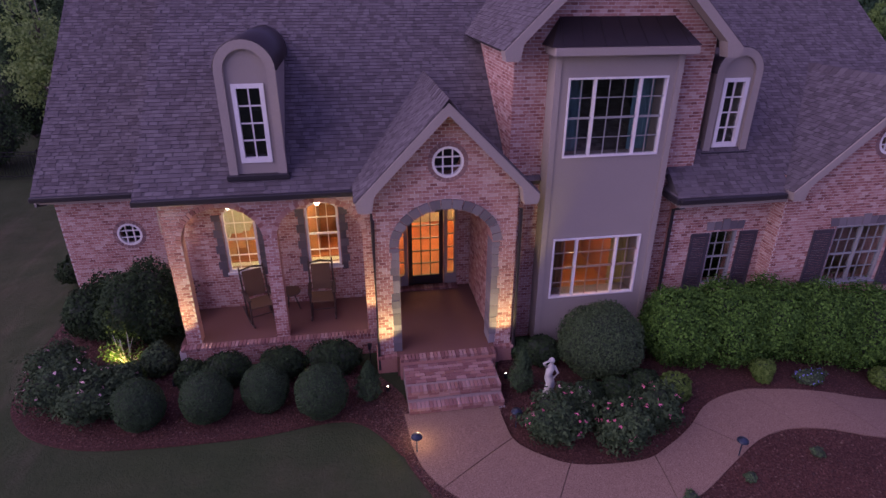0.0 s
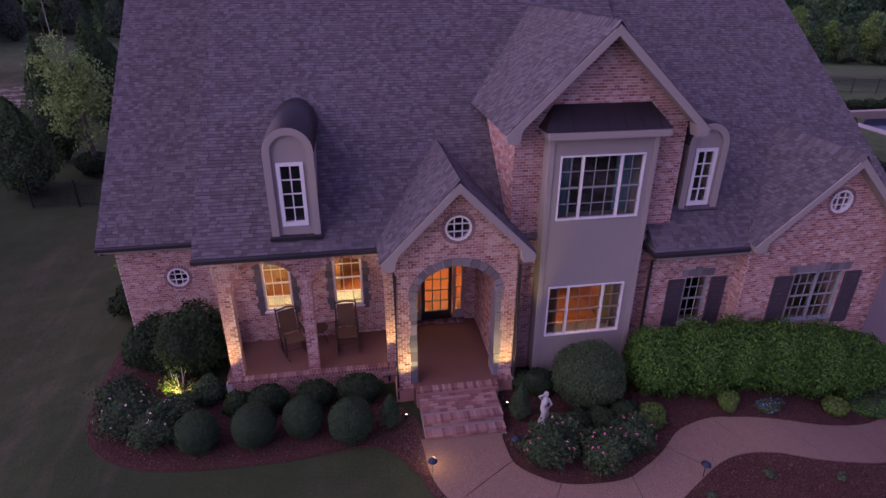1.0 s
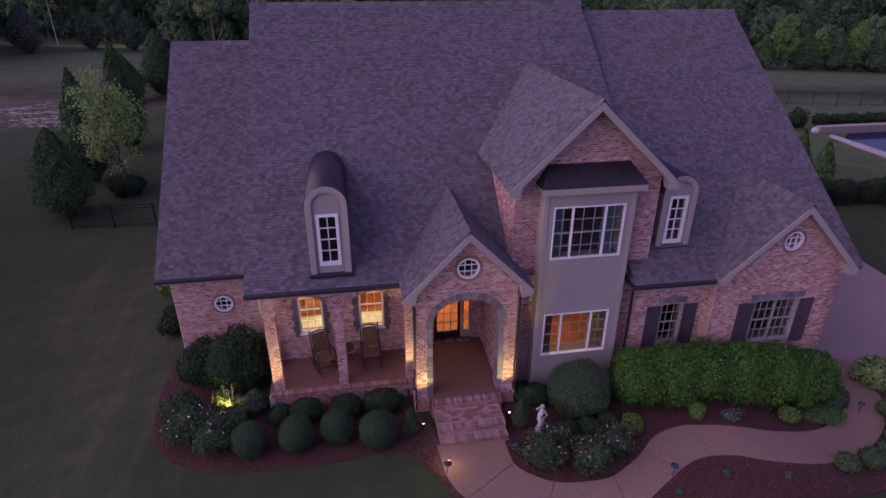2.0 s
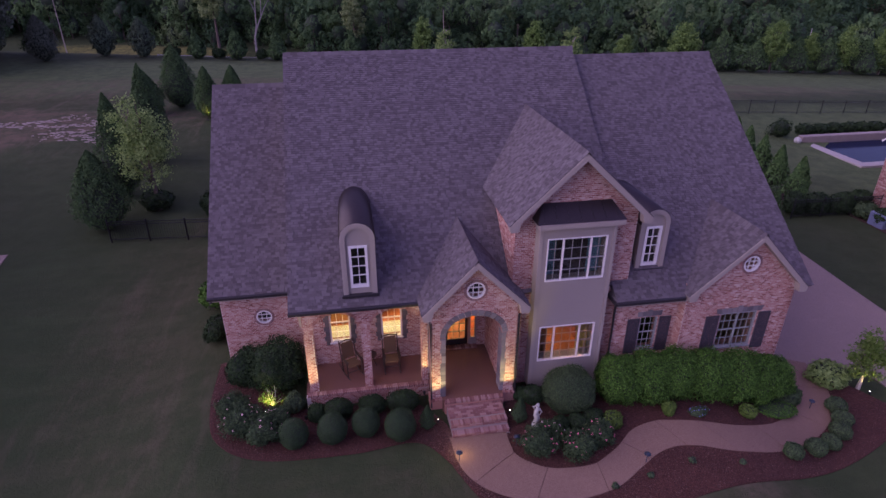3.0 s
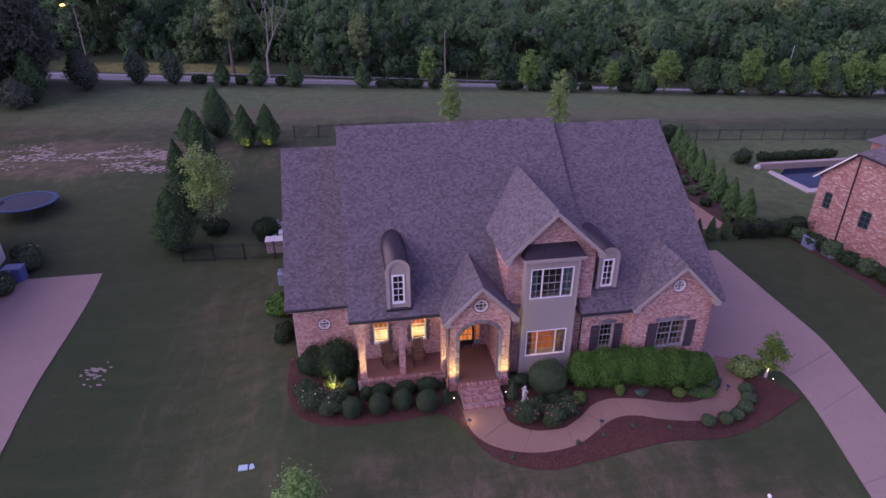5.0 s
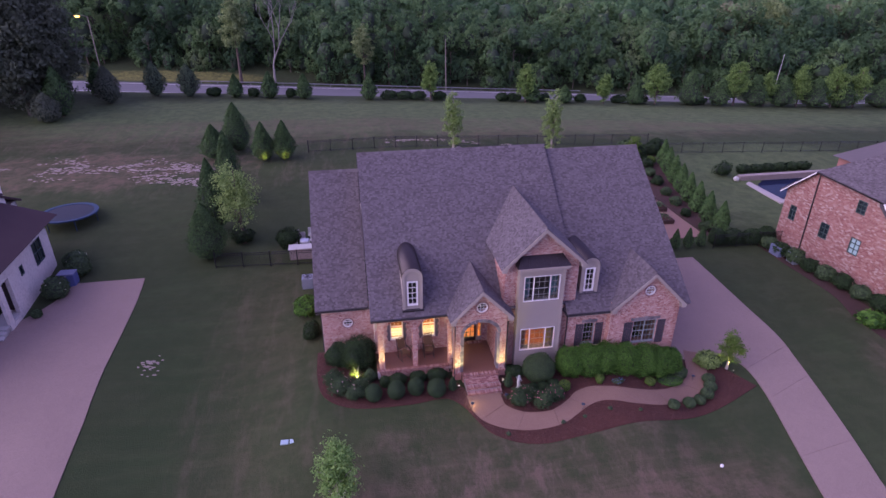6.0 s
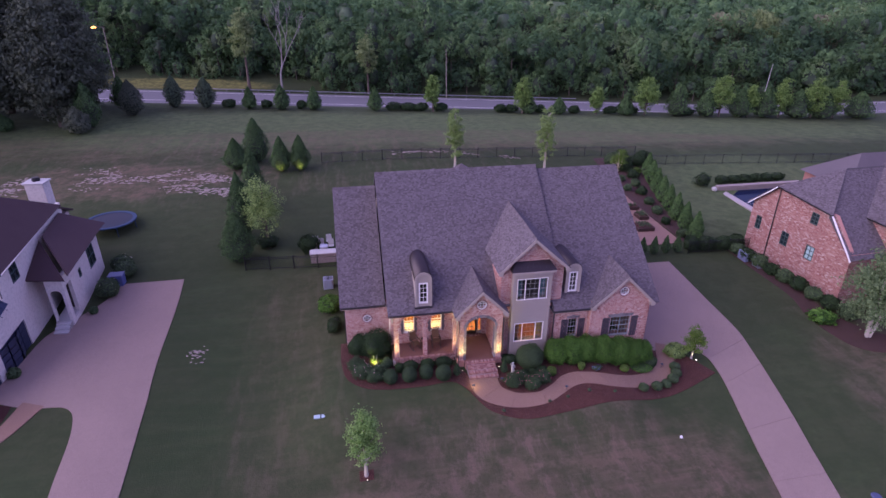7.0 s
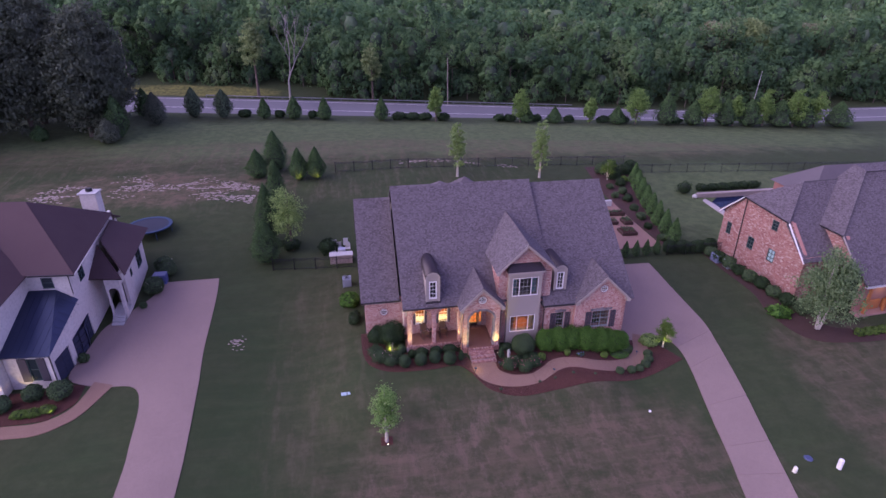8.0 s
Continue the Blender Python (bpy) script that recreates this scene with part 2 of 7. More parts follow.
def part(name, data, mat, parent=None, label="", smooth=False, kind=""):
    """Links a bmesh or a mesh as one object under a thing or under a part."""
    if isinstance(data, bmesh.types.BMesh):
        me = bpy.data.meshes.new(name)
        bmesh.ops.recalc_face_normals(data, faces=data.faces[:])
        data.to_mesh(me)
        data.free()
    else:
        me = data
    if mat and not me.materials:
        me.materials.append(mat)
    if smooth:
        for p in me.polygons:
            p.use_smooth = True
    ob = new(name, me)
    if parent:
        ob.parent = parent
    return tagged(ob, label, kind=kind)


def thing(name, label, category, at=(0, 0, 0), group="", kind=""):
    ob = new(name)
    ob.location = at
    ob.empty_display_size = 0.2
    return tagged(ob, label, category, group, kind)


def box(bm, x0, x1, y0, y1, z0, z1, bevel=0.0):
    v = [bm.verts.new((x, y, z)) for z in (z0, z1) for y in (y0, y1) for x in (x0, x1)]
    fs = [bm.faces.new([v[i] for i in q]) for q in ((0, 2, 3, 1), (4, 5, 7, 6), (0, 1, 5, 4), (2, 6, 7, 3), (0, 4, 6, 2), (1, 3, 7, 5))]
    if bevel:
        es = list({e for f in fs for e in f.edges})
        bmesh.ops.bevel(bm, geom=es, offset=bevel, segments=1, affect="EDGES")
    return v


def boxm(*a, bevel=0.0):
    bm = bmesh.new()
    box(bm, *a, bevel=bevel)
    return bm


def tube(bm, pts, radii, seg=8, cap=True):
    """A tapered tube along pts."""
    rings = []
    pts = [Vector(p) for p in pts]
    for i, p in enumerate(pts):
        d = (pts[min(i + 1, len(pts) - 1)] - pts[max(i - 1, 0)]).normalized()
        a = d.orthogonal().normalized() if abs(d.z) < 0.99 else Vector((1, 0, 0))
        b = d.cross(a).normalized()
        a = b.cross(d)
        rings.append([bm.verts.new(p + (a * math.cos(k * math.tau / seg) + b * math.sin(k * math.tau / seg)) * radii[i]) for k in range(seg)])
    for r, s in zip(rings, rings[1:]):
        for k in range(seg):
            bm.faces.new((r[k], r[(k + 1) % seg], s[(k + 1) % seg], s[k]))
    if cap:
        bm.faces.new(rings[0][::-1])
        bm.faces.new(rings[-1])
    return bm


def arc(cx, cy, rx, ry, a0, a1, n):
    return [(cx + rx * math.cos(radians(a0 + (a1 - a0) * i / n)), cy + ry * math.sin(radians(a0 + (a1 - a0) * i / n))) for i in range(n + 1)]


def rect(u0, u1, v0, v1):
    return [(u0, v0), (u1, v0), (u1, v1), (u0, v1)]


def arched(u0, u1, v0, spring, rise, n=12):
    """An opening with a round or segmental head."""
    c = (u0 + u1) / 2
    return [(u0, v0), (u1, v0)] + arc(c, spring, (u1 - u0) / 2, rise, 0, 180, n)


class Plane:
    """A flat frame: O + u U + v V, with N outwards."""

    def __init__(self, o, u, v):
        self.o, self.u, self.v = Vector(o), Vector(u).normalized(), Vector(v).normalized()
        self.n = self.u.cross(self.v).normalized()

    def at(self, u, v, d=0.0):
        return self.o + self.u * u + self.v * v + self.n * d


def slab(pl, outer, holes, thick, front=0.0):
    """A wall or a roof board with openings through it."""
    pts, cons, at, loops = [], [], {}, []
    for loop in [outer, *holes]:
        ids = []
        for p in loop:
            key = (round(p[0], 5), round(p[1], 5))
            if key not in at:
                at[key] = len(pts)
                pts.append(Vector(key))
            if not ids or ids[-1] != at[key]:
                ids.append(at[key])
        loops.append(ids)
        cons += [(i, j) for i, j in zip(ids, ids[1:] + ids[:1]) if i != j]
    got, _, tris, olds, _, _ = geometry.delaunay_2d_cdt(pts, cons, [], 0, 1e-6)
    now = {o: k for k, src in enumerate(olds) for o in src}
    bm = bmesh.new()
    fr = [bm.verts.new(pl.at(p.x, p.y, front)) for p in got]
    bk = [bm.verts.new(pl.at(p.x, p.y, front - thick)) for p in got]
    rings = [[(got[now[i]].x, got[now[i]].y) for i in ids] for ids in loops]
    for t in tris:
        cu, cv = sum(got[i].x for i in t) / 3, sum(got[i].y for i in t) / 3
        if any(u0 < cu < u1 for u0, u1 in spans(rings, cv)):
            bm.faces.new([fr[i] for i in t])
            bm.faces.new([bk[i] for i in reversed(t)])
    for ids in loops:
        for i, j in zip(ids, ids[1:] + ids[:1]):
            i, j = now[i], now[j]
            if i != j:
                bm.faces.new((fr[i], fr[j], bk[j], bk[i])).material_index = 1
    return bm


def spans(loops, v):
    xs = []
    for lp in loops:
        for (u0, v0), (u1, v1) in zip(lp, lp[1:] + lp[:1]):
            if (v0 > v) != (v1 > v):
                xs.append(u0 + (v - v0) / (v1 - v0) * (u1 - u0))
    xs.sort()
    return list(zip(xs[::2], xs[1::2]))


def courses(loops, du, dv, joint, rng, half=True, jitter=0.0):
    """Rectangles (u0, u1, v0, v1) of pieces in running bond that fill the loops."""
    lo, hi = min(v for lp in loops for _, v in lp), max(v for lp in loops for _, v in lp)
    out = []
    for r in range(int((hi - lo) / dv + 1)):
        v0 = lo + r * dv
        shift = (du / 2 if r % 2 else 0) if half else rng.random() * du
        for a, b in spans(loops, min(v0 + dv * 0.5, hi - 0.004)):
            k = math.floor((a - shift) / du)
            while k * du + shift < b:
                j = rng.uniform(-jitter, jitter)
                u0, u1 = max(a, k * du + shift + j), min(b, (k + 1) * du + shift - joint + j)
                if u1 - u0 > 0.03:
                    out.append((u0, u1, v0, min(v0 + dv - joint, hi)))
                k += 1
    return out


def pieces_mesh(name, pl, rects, d0, d1, rng, lift=0.0, uneven=0.0, mat=None):
    """Joined boxes (open at the back) over the rectangles; lift raises the lower edge, as a shingle's butt."""
    vs, fs = [], []
    for u0, u1, v0, v1 in rects:
        d = d1 + rng.uniform(-uneven, uneven)
        i = len(vs)
        for u, v, top in ((u0, v0, 1), (u1, v0, 1), (u1, v1, 0), (u0, v1, 0)):
            vs.append(pl.at(u, v, d0))
        for u, v, top in ((u0, v0, 1), (u1, v0, 1), (u1, v1, 0), (u0, v1, 0)):
            vs.append(pl.at(u, v, d + (lift if top else 0)))
        fs += [(i + 4, i + 5, i + 6, i + 7), (i, i + 1, i + 5, i + 4), (i + 1, i + 2, i + 6, i + 5), (i + 2, i + 3, i + 7, i + 6), (i + 3, i, i + 4, i + 7)]
    return mesh_of(name, vs, fs, mat)


LATER = []  # pieces that become objects of their own, laid at the end of the file


def brick_wall(parent, name, pl, outer, holes, thick, single=None, label="", mat=None, mortar=None):
    """A wall with openings, faced with bricks in running bond. single: a test (u, v) for bricks that are parts of their own."""
    rng = random.Random(name + str(outer[0]))
    w = part(name, slab(pl, outer, holes, thick), mortar or MORTAR, parent, label or "tumbled pink and red brick wall")
    w.data.materials.append(BRICKSIDE)
    far = 1.45 if mat else 1.0
    rs = courses([outer, *holes], 0.146 * far, 0.0655 * far, 0.013, rng, True, 0.004)
    if single:
        mine = [r for r in rs if single((r[0] + r[1]) / 2, (r[2] + r[3]) / 2)][:300]
        LATER.append((w, pl, mine))
        got = set(mine)
        rs = [r for r in rs if r not in got]
    part("bricks", pieces_mesh("bricks", pl, rs, 0.0, 0.009, rng, 0, 0.003, mat or BRICK), mat or BRICK, w, kind="stuff")
    return w


def shingled(parent, name, pl, outer, thick=0.16, single=None, label="", holes=(), mat=None):
    rng = random.Random(name)
    w = part(name, slab(pl, outer, list(holes), thick), FELT, parent, label or "weathered grey-brown shingle roof")
    rs = courses([outer, *holes], 0.150, 0.098, 0.006, rng, False, 0.03)
    rs = [(a, b, c - 0.02, d) for a, b, c, d in rs]
    if name.endswith("_back"):
        return w
    part("shingles", pieces_mesh("shingles", pl, rs, 0.001, 0.004, rng, 0.012, 0.003, mat or SHINGLE), mat or SHINGLE, w, kind="stuff")
    return w


def pbox(bm, pl, u0, u1, v0, v1, d0, d1):
    vs = [bm.verts.new(pl.at(u, v, d)) for d in (d0, d1) for v in (v0, v1) for u in (u0, u1)]
    for q in ((0, 2, 3, 1), (4, 5, 7, 6), (0, 1, 5, 4), (2, 6, 7, 3), (0, 4, 6, 2), (1, 3, 7, 5)):
        bm.faces.new([vs[i] for i in q])


def ring(bm, pl, inner, outer, d0, d1):
    """A closed moulding between two loops with equal counts."""
    n = len(inner)
    lv = [[bm.verts.new(pl.at(u, v, d)) for u, v in lp] for lp, d in ((inner, d0), (inner, d1), (outer, d1), (outer, d0))]
    for a, b in zip(lv, lv[1:] + lv[:1]):
        for i in range(n):
            bm.faces.new((a[i], a[(i + 1) % n], b[(i + 1) % n], b[i]))


# ---- the ground ----
def smooth(a, b, v):
    k = np.clip((np.asarray(v, float) - a) / (b - a), 0, 1)
    return k * k * (3 - 2 * k)


def ground_z(x, y):
    """The lawn climbs to a crest and falls to the right, with a level pad under the house; beyond it a lower road and a wooded hill."""
    x, y = np.asarray(x, float), np.asarray(y, float)
    crest = 80.0 - 0.03 * x
    s = y - crest
    q = np.minimum(y, crest)
    z = np.interp(q, (-300, -40, 0, 7, 24, 45, 56, 80, 100), (-8, -2.7, -1.72, -1.15, -0.35, 1.45, 1.8, 0.8, 0.6))
    z = z - 0.045 * np.clip(x, 0, 90) * smooth(12, 40, q) + 0.045 * np.clip(-x, 0, 90) * smooth(50, 78, q)
    z = z + 0.6 * smooth(-14, -22, x) * smooth(22, 10, y)
    road_z = -8.3 - 0.05 * np.clip(x, -90, 110)
    z = z + (road_z - z) * smooth(0, 33, s) + 0.15 * np.clip(s - 62, 0, 260)
    d = np.hypot(np.maximum(np.maximum(-6.5 - x, x - 8), 0), np.maximum(np.maximum(6.8 - y, y - 17), 0))
    pad = 1 - smooth(0, 6, d)
    return z * (1 - pad)


def gz(x, y):
    return float(ground_z(x, y))


def spread(lo, mid0, mid1, hi, step, n):
    a = np.arange(mid0, mid1 + step / 2, step)
    g = np.linspace(0, 1, n + 1)[1:] ** 2
    return np.concatenate([(mid0 - (mid0 - lo) * g)[::-1], a, mid1 + (hi - mid1) * g])


def build_ground():
    xs, ys = spread(-700, -46, 56, 700, 0.75, 26), spread(-500, -28, 148, 900, 0.75, 26)
    X, Y = np.meshgrid(xs, ys)
    Z = ground_z(X, Y)
    nx = len(xs)
    vs = np.stack([X, Y, Z], -1).reshape(-1, 3)
    fs = [(j * nx + i, j * nx + i + 1, (j + 1) * nx + i + 1, (j + 1) * nx + i) for j in range(len(ys) - 1) for i in range(nx - 1)]
    ob = part("ground", mesh_of("ground", vs, fs, LAWN), LAWN, smooth=True)
    tagged(ob, "mown dusk lawn, green with dry brown patches", "ground", kind="structure")


build_ground()


def spline(pts, n):
    """A smooth line through plan points."""
    p = np.array(pts, float)
    p = np.vstack([2 * p[0] - p[1], p, 2 * p[-1] - p[-2]])
    out = []
    seg = len(p) - 3
    for k in range(n + 1):
        s = min(k / n * seg, seg - 1e-9)
        i, f = int(s), s - int(s)
        a, b, c, d = p[i:i + 4]
        out.append(0.5 * (2 * b + (c - a) * f + (2 * a - 5 * b + 4 * c - d) * f * f + (3 * b - a - 3 * c + d) * f ** 3))
    return np.array(out)


def strip(name, left, right, n, across, lift, mat, thick=0.25):
    """A paved or planted strip between two plan lines, laid on the ground with an edge."""
    a, b = spline(left, n), spline(right, n)
    m = across + 1
    vs, fs = [], []
    for i in range(n + 1):
        for j in range(m):
            x, y = a[i] + (b[i] - a[i]) * j / across
            vs.append((x, y, gz(x, y) + lift))
    top = len(vs)
    for x, y, z in vs[:]:
        vs.append((x, y, z - thick))
    for i in range(n):
        for j in range(across):
            q = (i * m + j, i * m + j + 1, (i + 1) * m + j + 1, (i + 1) * m + j)
            fs.append(q)
        for j in (0, across):
            fs.append((i * m + j, (i + 1) * m + j, top + (i + 1) * m + j, top + i * m + j))
    for i in (0, n):
        for j in range(across):
            fs.append((i * m + j, i * m + j + 1, top + i * m + j + 1, top + i * m + j))
    bm = bmesh.new()
    me = mesh_of(name, vs, fs, mat)
    bm.from_mesh(me)
    bmesh.ops.recalc_face_normals(bm, faces=bm.faces[:])
    bm.to_mesh(me)
    bm.free()
    return part(name, me, mat)


def slabs(parent, name, left, right, n, across, lift, mat, every):
    """The slabs of a paved strip, with open joints between them, as parts of it."""
    a, b = spline(left, n), spline(right, n)
    for s0 in range(0, n, every):
        rows_ = list(range(s0, min(s0 + every, n) + 1))
        vs, fs = [], []
        m = across + 1
        g = 0.016
        for k, i in enumerate(rows_):
            for j in range(m):
                pt = a[i] + (b[i] - a[i]) * j / across
                if k in (0, len(rows_) - 1):
                    nb = rows_[1] if k == 0 else rows_[-2]
                    q = a[nb] + (b[nb] - a[nb]) * j / across
                    pt = pt + (q - pt) / (np.linalg.norm(q - pt) + 1e-9) * g / 2
                vs.append((pt[0], pt[1], gz(*pt) + lift))
        t = len(vs)
        vs += [(x, y, z - 0.05) for x, y, z in vs]
        R = len(rows_)
        for k in range(R - 1):
            for j in range(across):
                fs.append((k * m + j, k * m + j + 1, (k + 1) * m + j + 1, (k + 1) * m + j))
            for j in (0, across):
                fs.append((k * m + j, (k + 1) * m + j, t + (k + 1) * m + j, t + k * m + j))
        for k in (0, R - 1):
            for j in range(across):
                fs.append((k * m + j, k * m + j + 1, t + k * m + j + 1, t + k * m + j))
        bm = bmesh.new()
        me = mesh_of(name, vs, fs, mat)
        bm.from_mesh(me)
        bmesh.ops.recalc_face_normals(bm, faces=bm.faces[:])
        bm.to_mesh(me)
        bm.free()
        part(name, me, mat, parent)


walk_out = [(0.35, 7.19), (0.47, 6.07), (0.9, 5.4), (1.66, 4.93), (2.73, 4.64), (3.86, 4.57), (5.08, 4.76), (6.06, 5.24), (6.76, 5.59), (7.43, 5.74), (8.17, 5.67), (9.06, 5.46), (10.09, 5.42), (11.13, 5.53), (12.6, 5.95), (13.83, 6.55), (14.78, 7.3), (15.32, 8.2), (15.57, 9.1), (15.61, 9.86)]
walk_in = [(2.2, 7.21), (2.2, 6.68), (2.29, 6.17), (2.8, 5.75), (3.4, 5.54), (4.44, 5.5), (4.98, 5.68), (5.62, 6.03), (6.31, 6.55), (7.21, 6.8), (7.91, 6.72), (8.89, 6.57), (10.03, 6.47), (11.49, 6.69), (12.68, 7.15), (13.67, 7.8), (14.21, 8.6), (14.61, 9.51), (14.94, 10.21)]
ob = tagged(strip("front_walk", walk_out, walk_in, 90, 5, 0.025, JOINT), "curving exposed-aggregate concrete front walk", "path", kind="structure")
slabs(ob, "walk_slab", walk_out, walk_in, 90, 5, 0.06, WALKCON, 9)
drive_l = [(14.08, 9.84), (15.89, 9.76), (17.59, 8.78), (17.66, 6.31), (16.55, 1.68), (15.42, -2.75), (14.51, -5.8), (11.8, -15.54), (9.92, -25.78)]
drive_r = [(22.27, 21.45), (21.96, 14.97), (21.88, 10.71), (21.33, 7.85), (20.08, 2.22), (18.66, -2.81), (17.63, -6.31), (14.87, -15.5), (13.06, -25.73)]
ob = tagged(strip("driveway", drive_l, drive_r, 80, 8, 0.02, JOINT), "long pinkish concrete driveway beside the house", "driveway", kind="structure")
slabs(ob, "drive_slab", drive_l, drive_r, 80, 8, 0.045, DRIVECON, 8)
tagged(strip("parking_court", [(13.37, 9.17), (13.61, 21.52)], [(21.68, 11.04), (22.25, 21.46)], 24, 8, 0.040, DRIVECON), "concrete parking court at the side of the house", "driveway", kind="structure")
BED_R = ([(0.12, 6.66), (0.43, 5.75), (1.32, 4.59), (3.25, 3.9), (5.81, 4.03), (8.96, 4.39), (11.78, 4.68), (14.44, 5.35), (17.47, 6.56)],
         [(0.53, 7.19), (1.04, 5.96), (1.98, 5.04), (3.63, 4.76), (5.54, 5.39), (8.37, 5.84), (11.72, 5.9), (14.67, 7.31), (15.77, 9.52)])
tagged(strip("bed_right", *BED_R, 60, 6, 0.035, MULCH), "red-brown mulch bed along the outside of the walk", "mulch bed", kind="structure")
BED_H = ([(2.05, 7.2), (2.17, 6.03), (3.71, 5.31), (4.63, 5.38), (5.93, 6.01), (7.41, 6.55), (9.97, 6.27), (11.48, 6.46), (12.77, 6.94), (14.38, 8.42), (14.38, 9.84)],
         [(2.84, 9.27), (3.34, 9.29), (4.14, 9.29), (4.84, 9.3), (5.93, 9.3), (7.52, 9.31), (9.75, 9.18), (11.2, 9.28), (12.25, 9.35), (12.98, 9.39), (13.17, 9.82)])
tagged(strip("bed_house", *BED_H, 60, 8, 0.03, MULCH), "red-brown mulch bed against the brick front wall", "mulch bed", kind="structure")
BED_L = ([(-7.6, 12.48), (-7.55, 10.03), (-7.05, 8.27), (-5.56, 7.24), (-2.74, 7.04), (-0.68, 7.18), (0.28, 6.16), (0.43, 6.76)],
         [(-6.99, 12.42), (-6.02, 11.82), (-5.07, 10.22), (-4.29, 9.32), (-2.48, 9.23), (-0.67, 9.03), (0.13, 8.22), (0.53, 7.39)])
tagged(strip("bed_left", *BED_L, 60, 8, 0.03, MULCH), "red-brown mulch bed in front of the porch", "mulch bed", kind="structure")
tagged(strip("neighbour_driveway", [(-25.36, 24.32), (-25.96, 21.94), (-27.42, 19.41), (-28.52, 17.28), (-28.71, 13.61), (-28.76, 10.7), (-26.41, 9.47), (-24.04, 9.11), (-23.06, 7.26), (-22.69, 3.64), (-22.52, 0.33), (-22.59, -12.44), (-23.28, -26.23)],
             [(-20.56, 24.36), (-20.34, 21.98), (-20.19, 19.45), (-20.07, 17.29), (-19.88, 13.56), (-19.64, 10.62), (-19.51, 9.36), (-19.45, 8.46), (-19.33, 6.34), (-19.17, 2.83), (-19.12, -0.17), (-19.16, -12.51), (-19.73, -26.18)], 96, 8, 0.045, DRIVECON), "wide concrete driveway of the neighbouring house", "driveway", kind="structure")
ROAD = [-300, -200, -120, -60, -20, 20, 60, 100, 140, 200]
tagged(strip("road", [(x, 80.0 - 0.03 * x + 34.0) for x in ROAD], [(x, 80.0 - 0.03 * x + 58.0) for x in ROAD], 160, 6, 0.06, ASPHALT), "grey two-lane road behind the lawns", "road", kind="structure")
LINEPAINT = two_tone("worn_road_paint", (0.55, 0.53, 0.50), (0.42, 0.40, 0.38), 0.6, 8, 0.8, 0.1)
for off in (36.0, 46.0, 56.0):
    tagged(strip("road_line", [(x, 80.0 - 0.03 * x + off) for x in ROAD], [(x, 80.0 - 0.03 * x + off + 0.3) for x in ROAD], 160, 1, 0.075, LINEPAINT, 0.01), "worn pale painted line along the road", "road line", kind="structure")

# ---- the house ----
house = thing("house", "large brick house with steep shingle roofs and a lit porch", "house")
FLOOR = 0.5
front = lambda y: Plane((0, y, 0), (1, 0, 0), (0, 0, 1))
sideL = lambda x: Plane((x, 0, 0), (0, -1, 0), (0, 0, 1))  # faces -x, u = -y
sideR = lambda x: Plane((x, 0, 0), (0, 1, 0), (0, 0, 1))   # faces +x, u = y


def slope(y0, z0, y1, z1):
    pl = Plane((0, y0, z0), (1, 0, 0), (0, y1 - y0, z1 - z0))
    return pl, math.hypot(y1 - y0, z1 - z0)


def gutter(parent, x0, x1, y, z):
    bm = bmesh.new()
    box(bm, x0, x1, y - 0.12, y + 0.005, z - 0.1, z + 0.015, 0.015)
    part("gutter", bm, GUTTER, parent)


# main roof: eave and ridge
ME, MZ, RY, RZ = 9.40, 3.88, 17.7, 10.52
mslope = (RZ - MZ) / (RY - ME)
main_y = lambda z: ME + (z - MZ) / mslope
pl, ln = slope(ME, MZ, RY, RZ)
shingled(house, "roof_main", pl, rect(-4.43, 7.36, 0, ln))
plb = Plane((0, 2 * RY - ME, MZ), (-1, 0, 0), (0, ME - RY, RZ - MZ))
shingled(house, "roof_main_back", plb, rect(-7.36, 4.43, 0, ln))
# right roof, a little lower
QE, QZ, QRY, QRZ = 8.84, 3.50, 17.8, 10.16
qslope = (QRZ - QZ) / (QRY - QE)
right_y = lambda z: QE + (z - QZ) / qslope
pl, ln = slope(QE, QZ, QRY, QRZ)
shingled(house, "roof_right", pl, [(6.35, 0), (9.0, 0), (9.0, 0.5), (13.06, 0.5), (13.06, 0), (13.74, 0), (13.74, ln), (6.35, ln)])
plb = Plane((0, 2 * QRY - QE, QZ), (-1, 0, 0), (0, QE - QRY, QRZ - QZ))
shingled(house, "roof_right_back", plb, rect(-13.74, -7.36, 0, ln))
# left roof, steeper and set back
LE, LZ, LRY, LRZ = 11.90, 3.22, 18.6, 9.22
pl, ln = slope(LE, LZ, LRY, LRZ)
shingled(house, "roof_left", pl, rect(-7.44, -4.43, 0, ln))
plb = Plane((0, 2 * LRY - LE, LZ), (-1, 0, 0), (0, LE - LRY, LRZ - LZ))
shingled(house, "roof_left_back", plb, rect(4.43, 7.44, 0, ln))


def gable_roof(name, xl, xr, zl, zr, apex_x, apex_z, yf, back):
    """Two slopes with the ridge along y; back(z) is where the roof behind has that height."""
    mid = (zl + zr) / 2
    for side, xe, ze in (("left", xl, zl), ("right", xr, zr)):
        run, rise = abs(apex_x - xe), apex_z - ze
        ln = math.hypot(run, rise)
        if side == "left":
            p = Plane((xe, 0, ze), (0, -1, 0), (run, 0, rise))
            outer = [(-back(ze), 0), (-yf, 0), (-yf, ln), (-back(apex_z), ln)]
        else:
            p = Plane((xe, 0, ze), (0, 1, 0), (-run, 0, rise))
            outer = [(yf, 0), (back(ze), 0), (back(apex_z), ln), (yf, ln)]
        shingled(house, name, p, outer, 0.12)


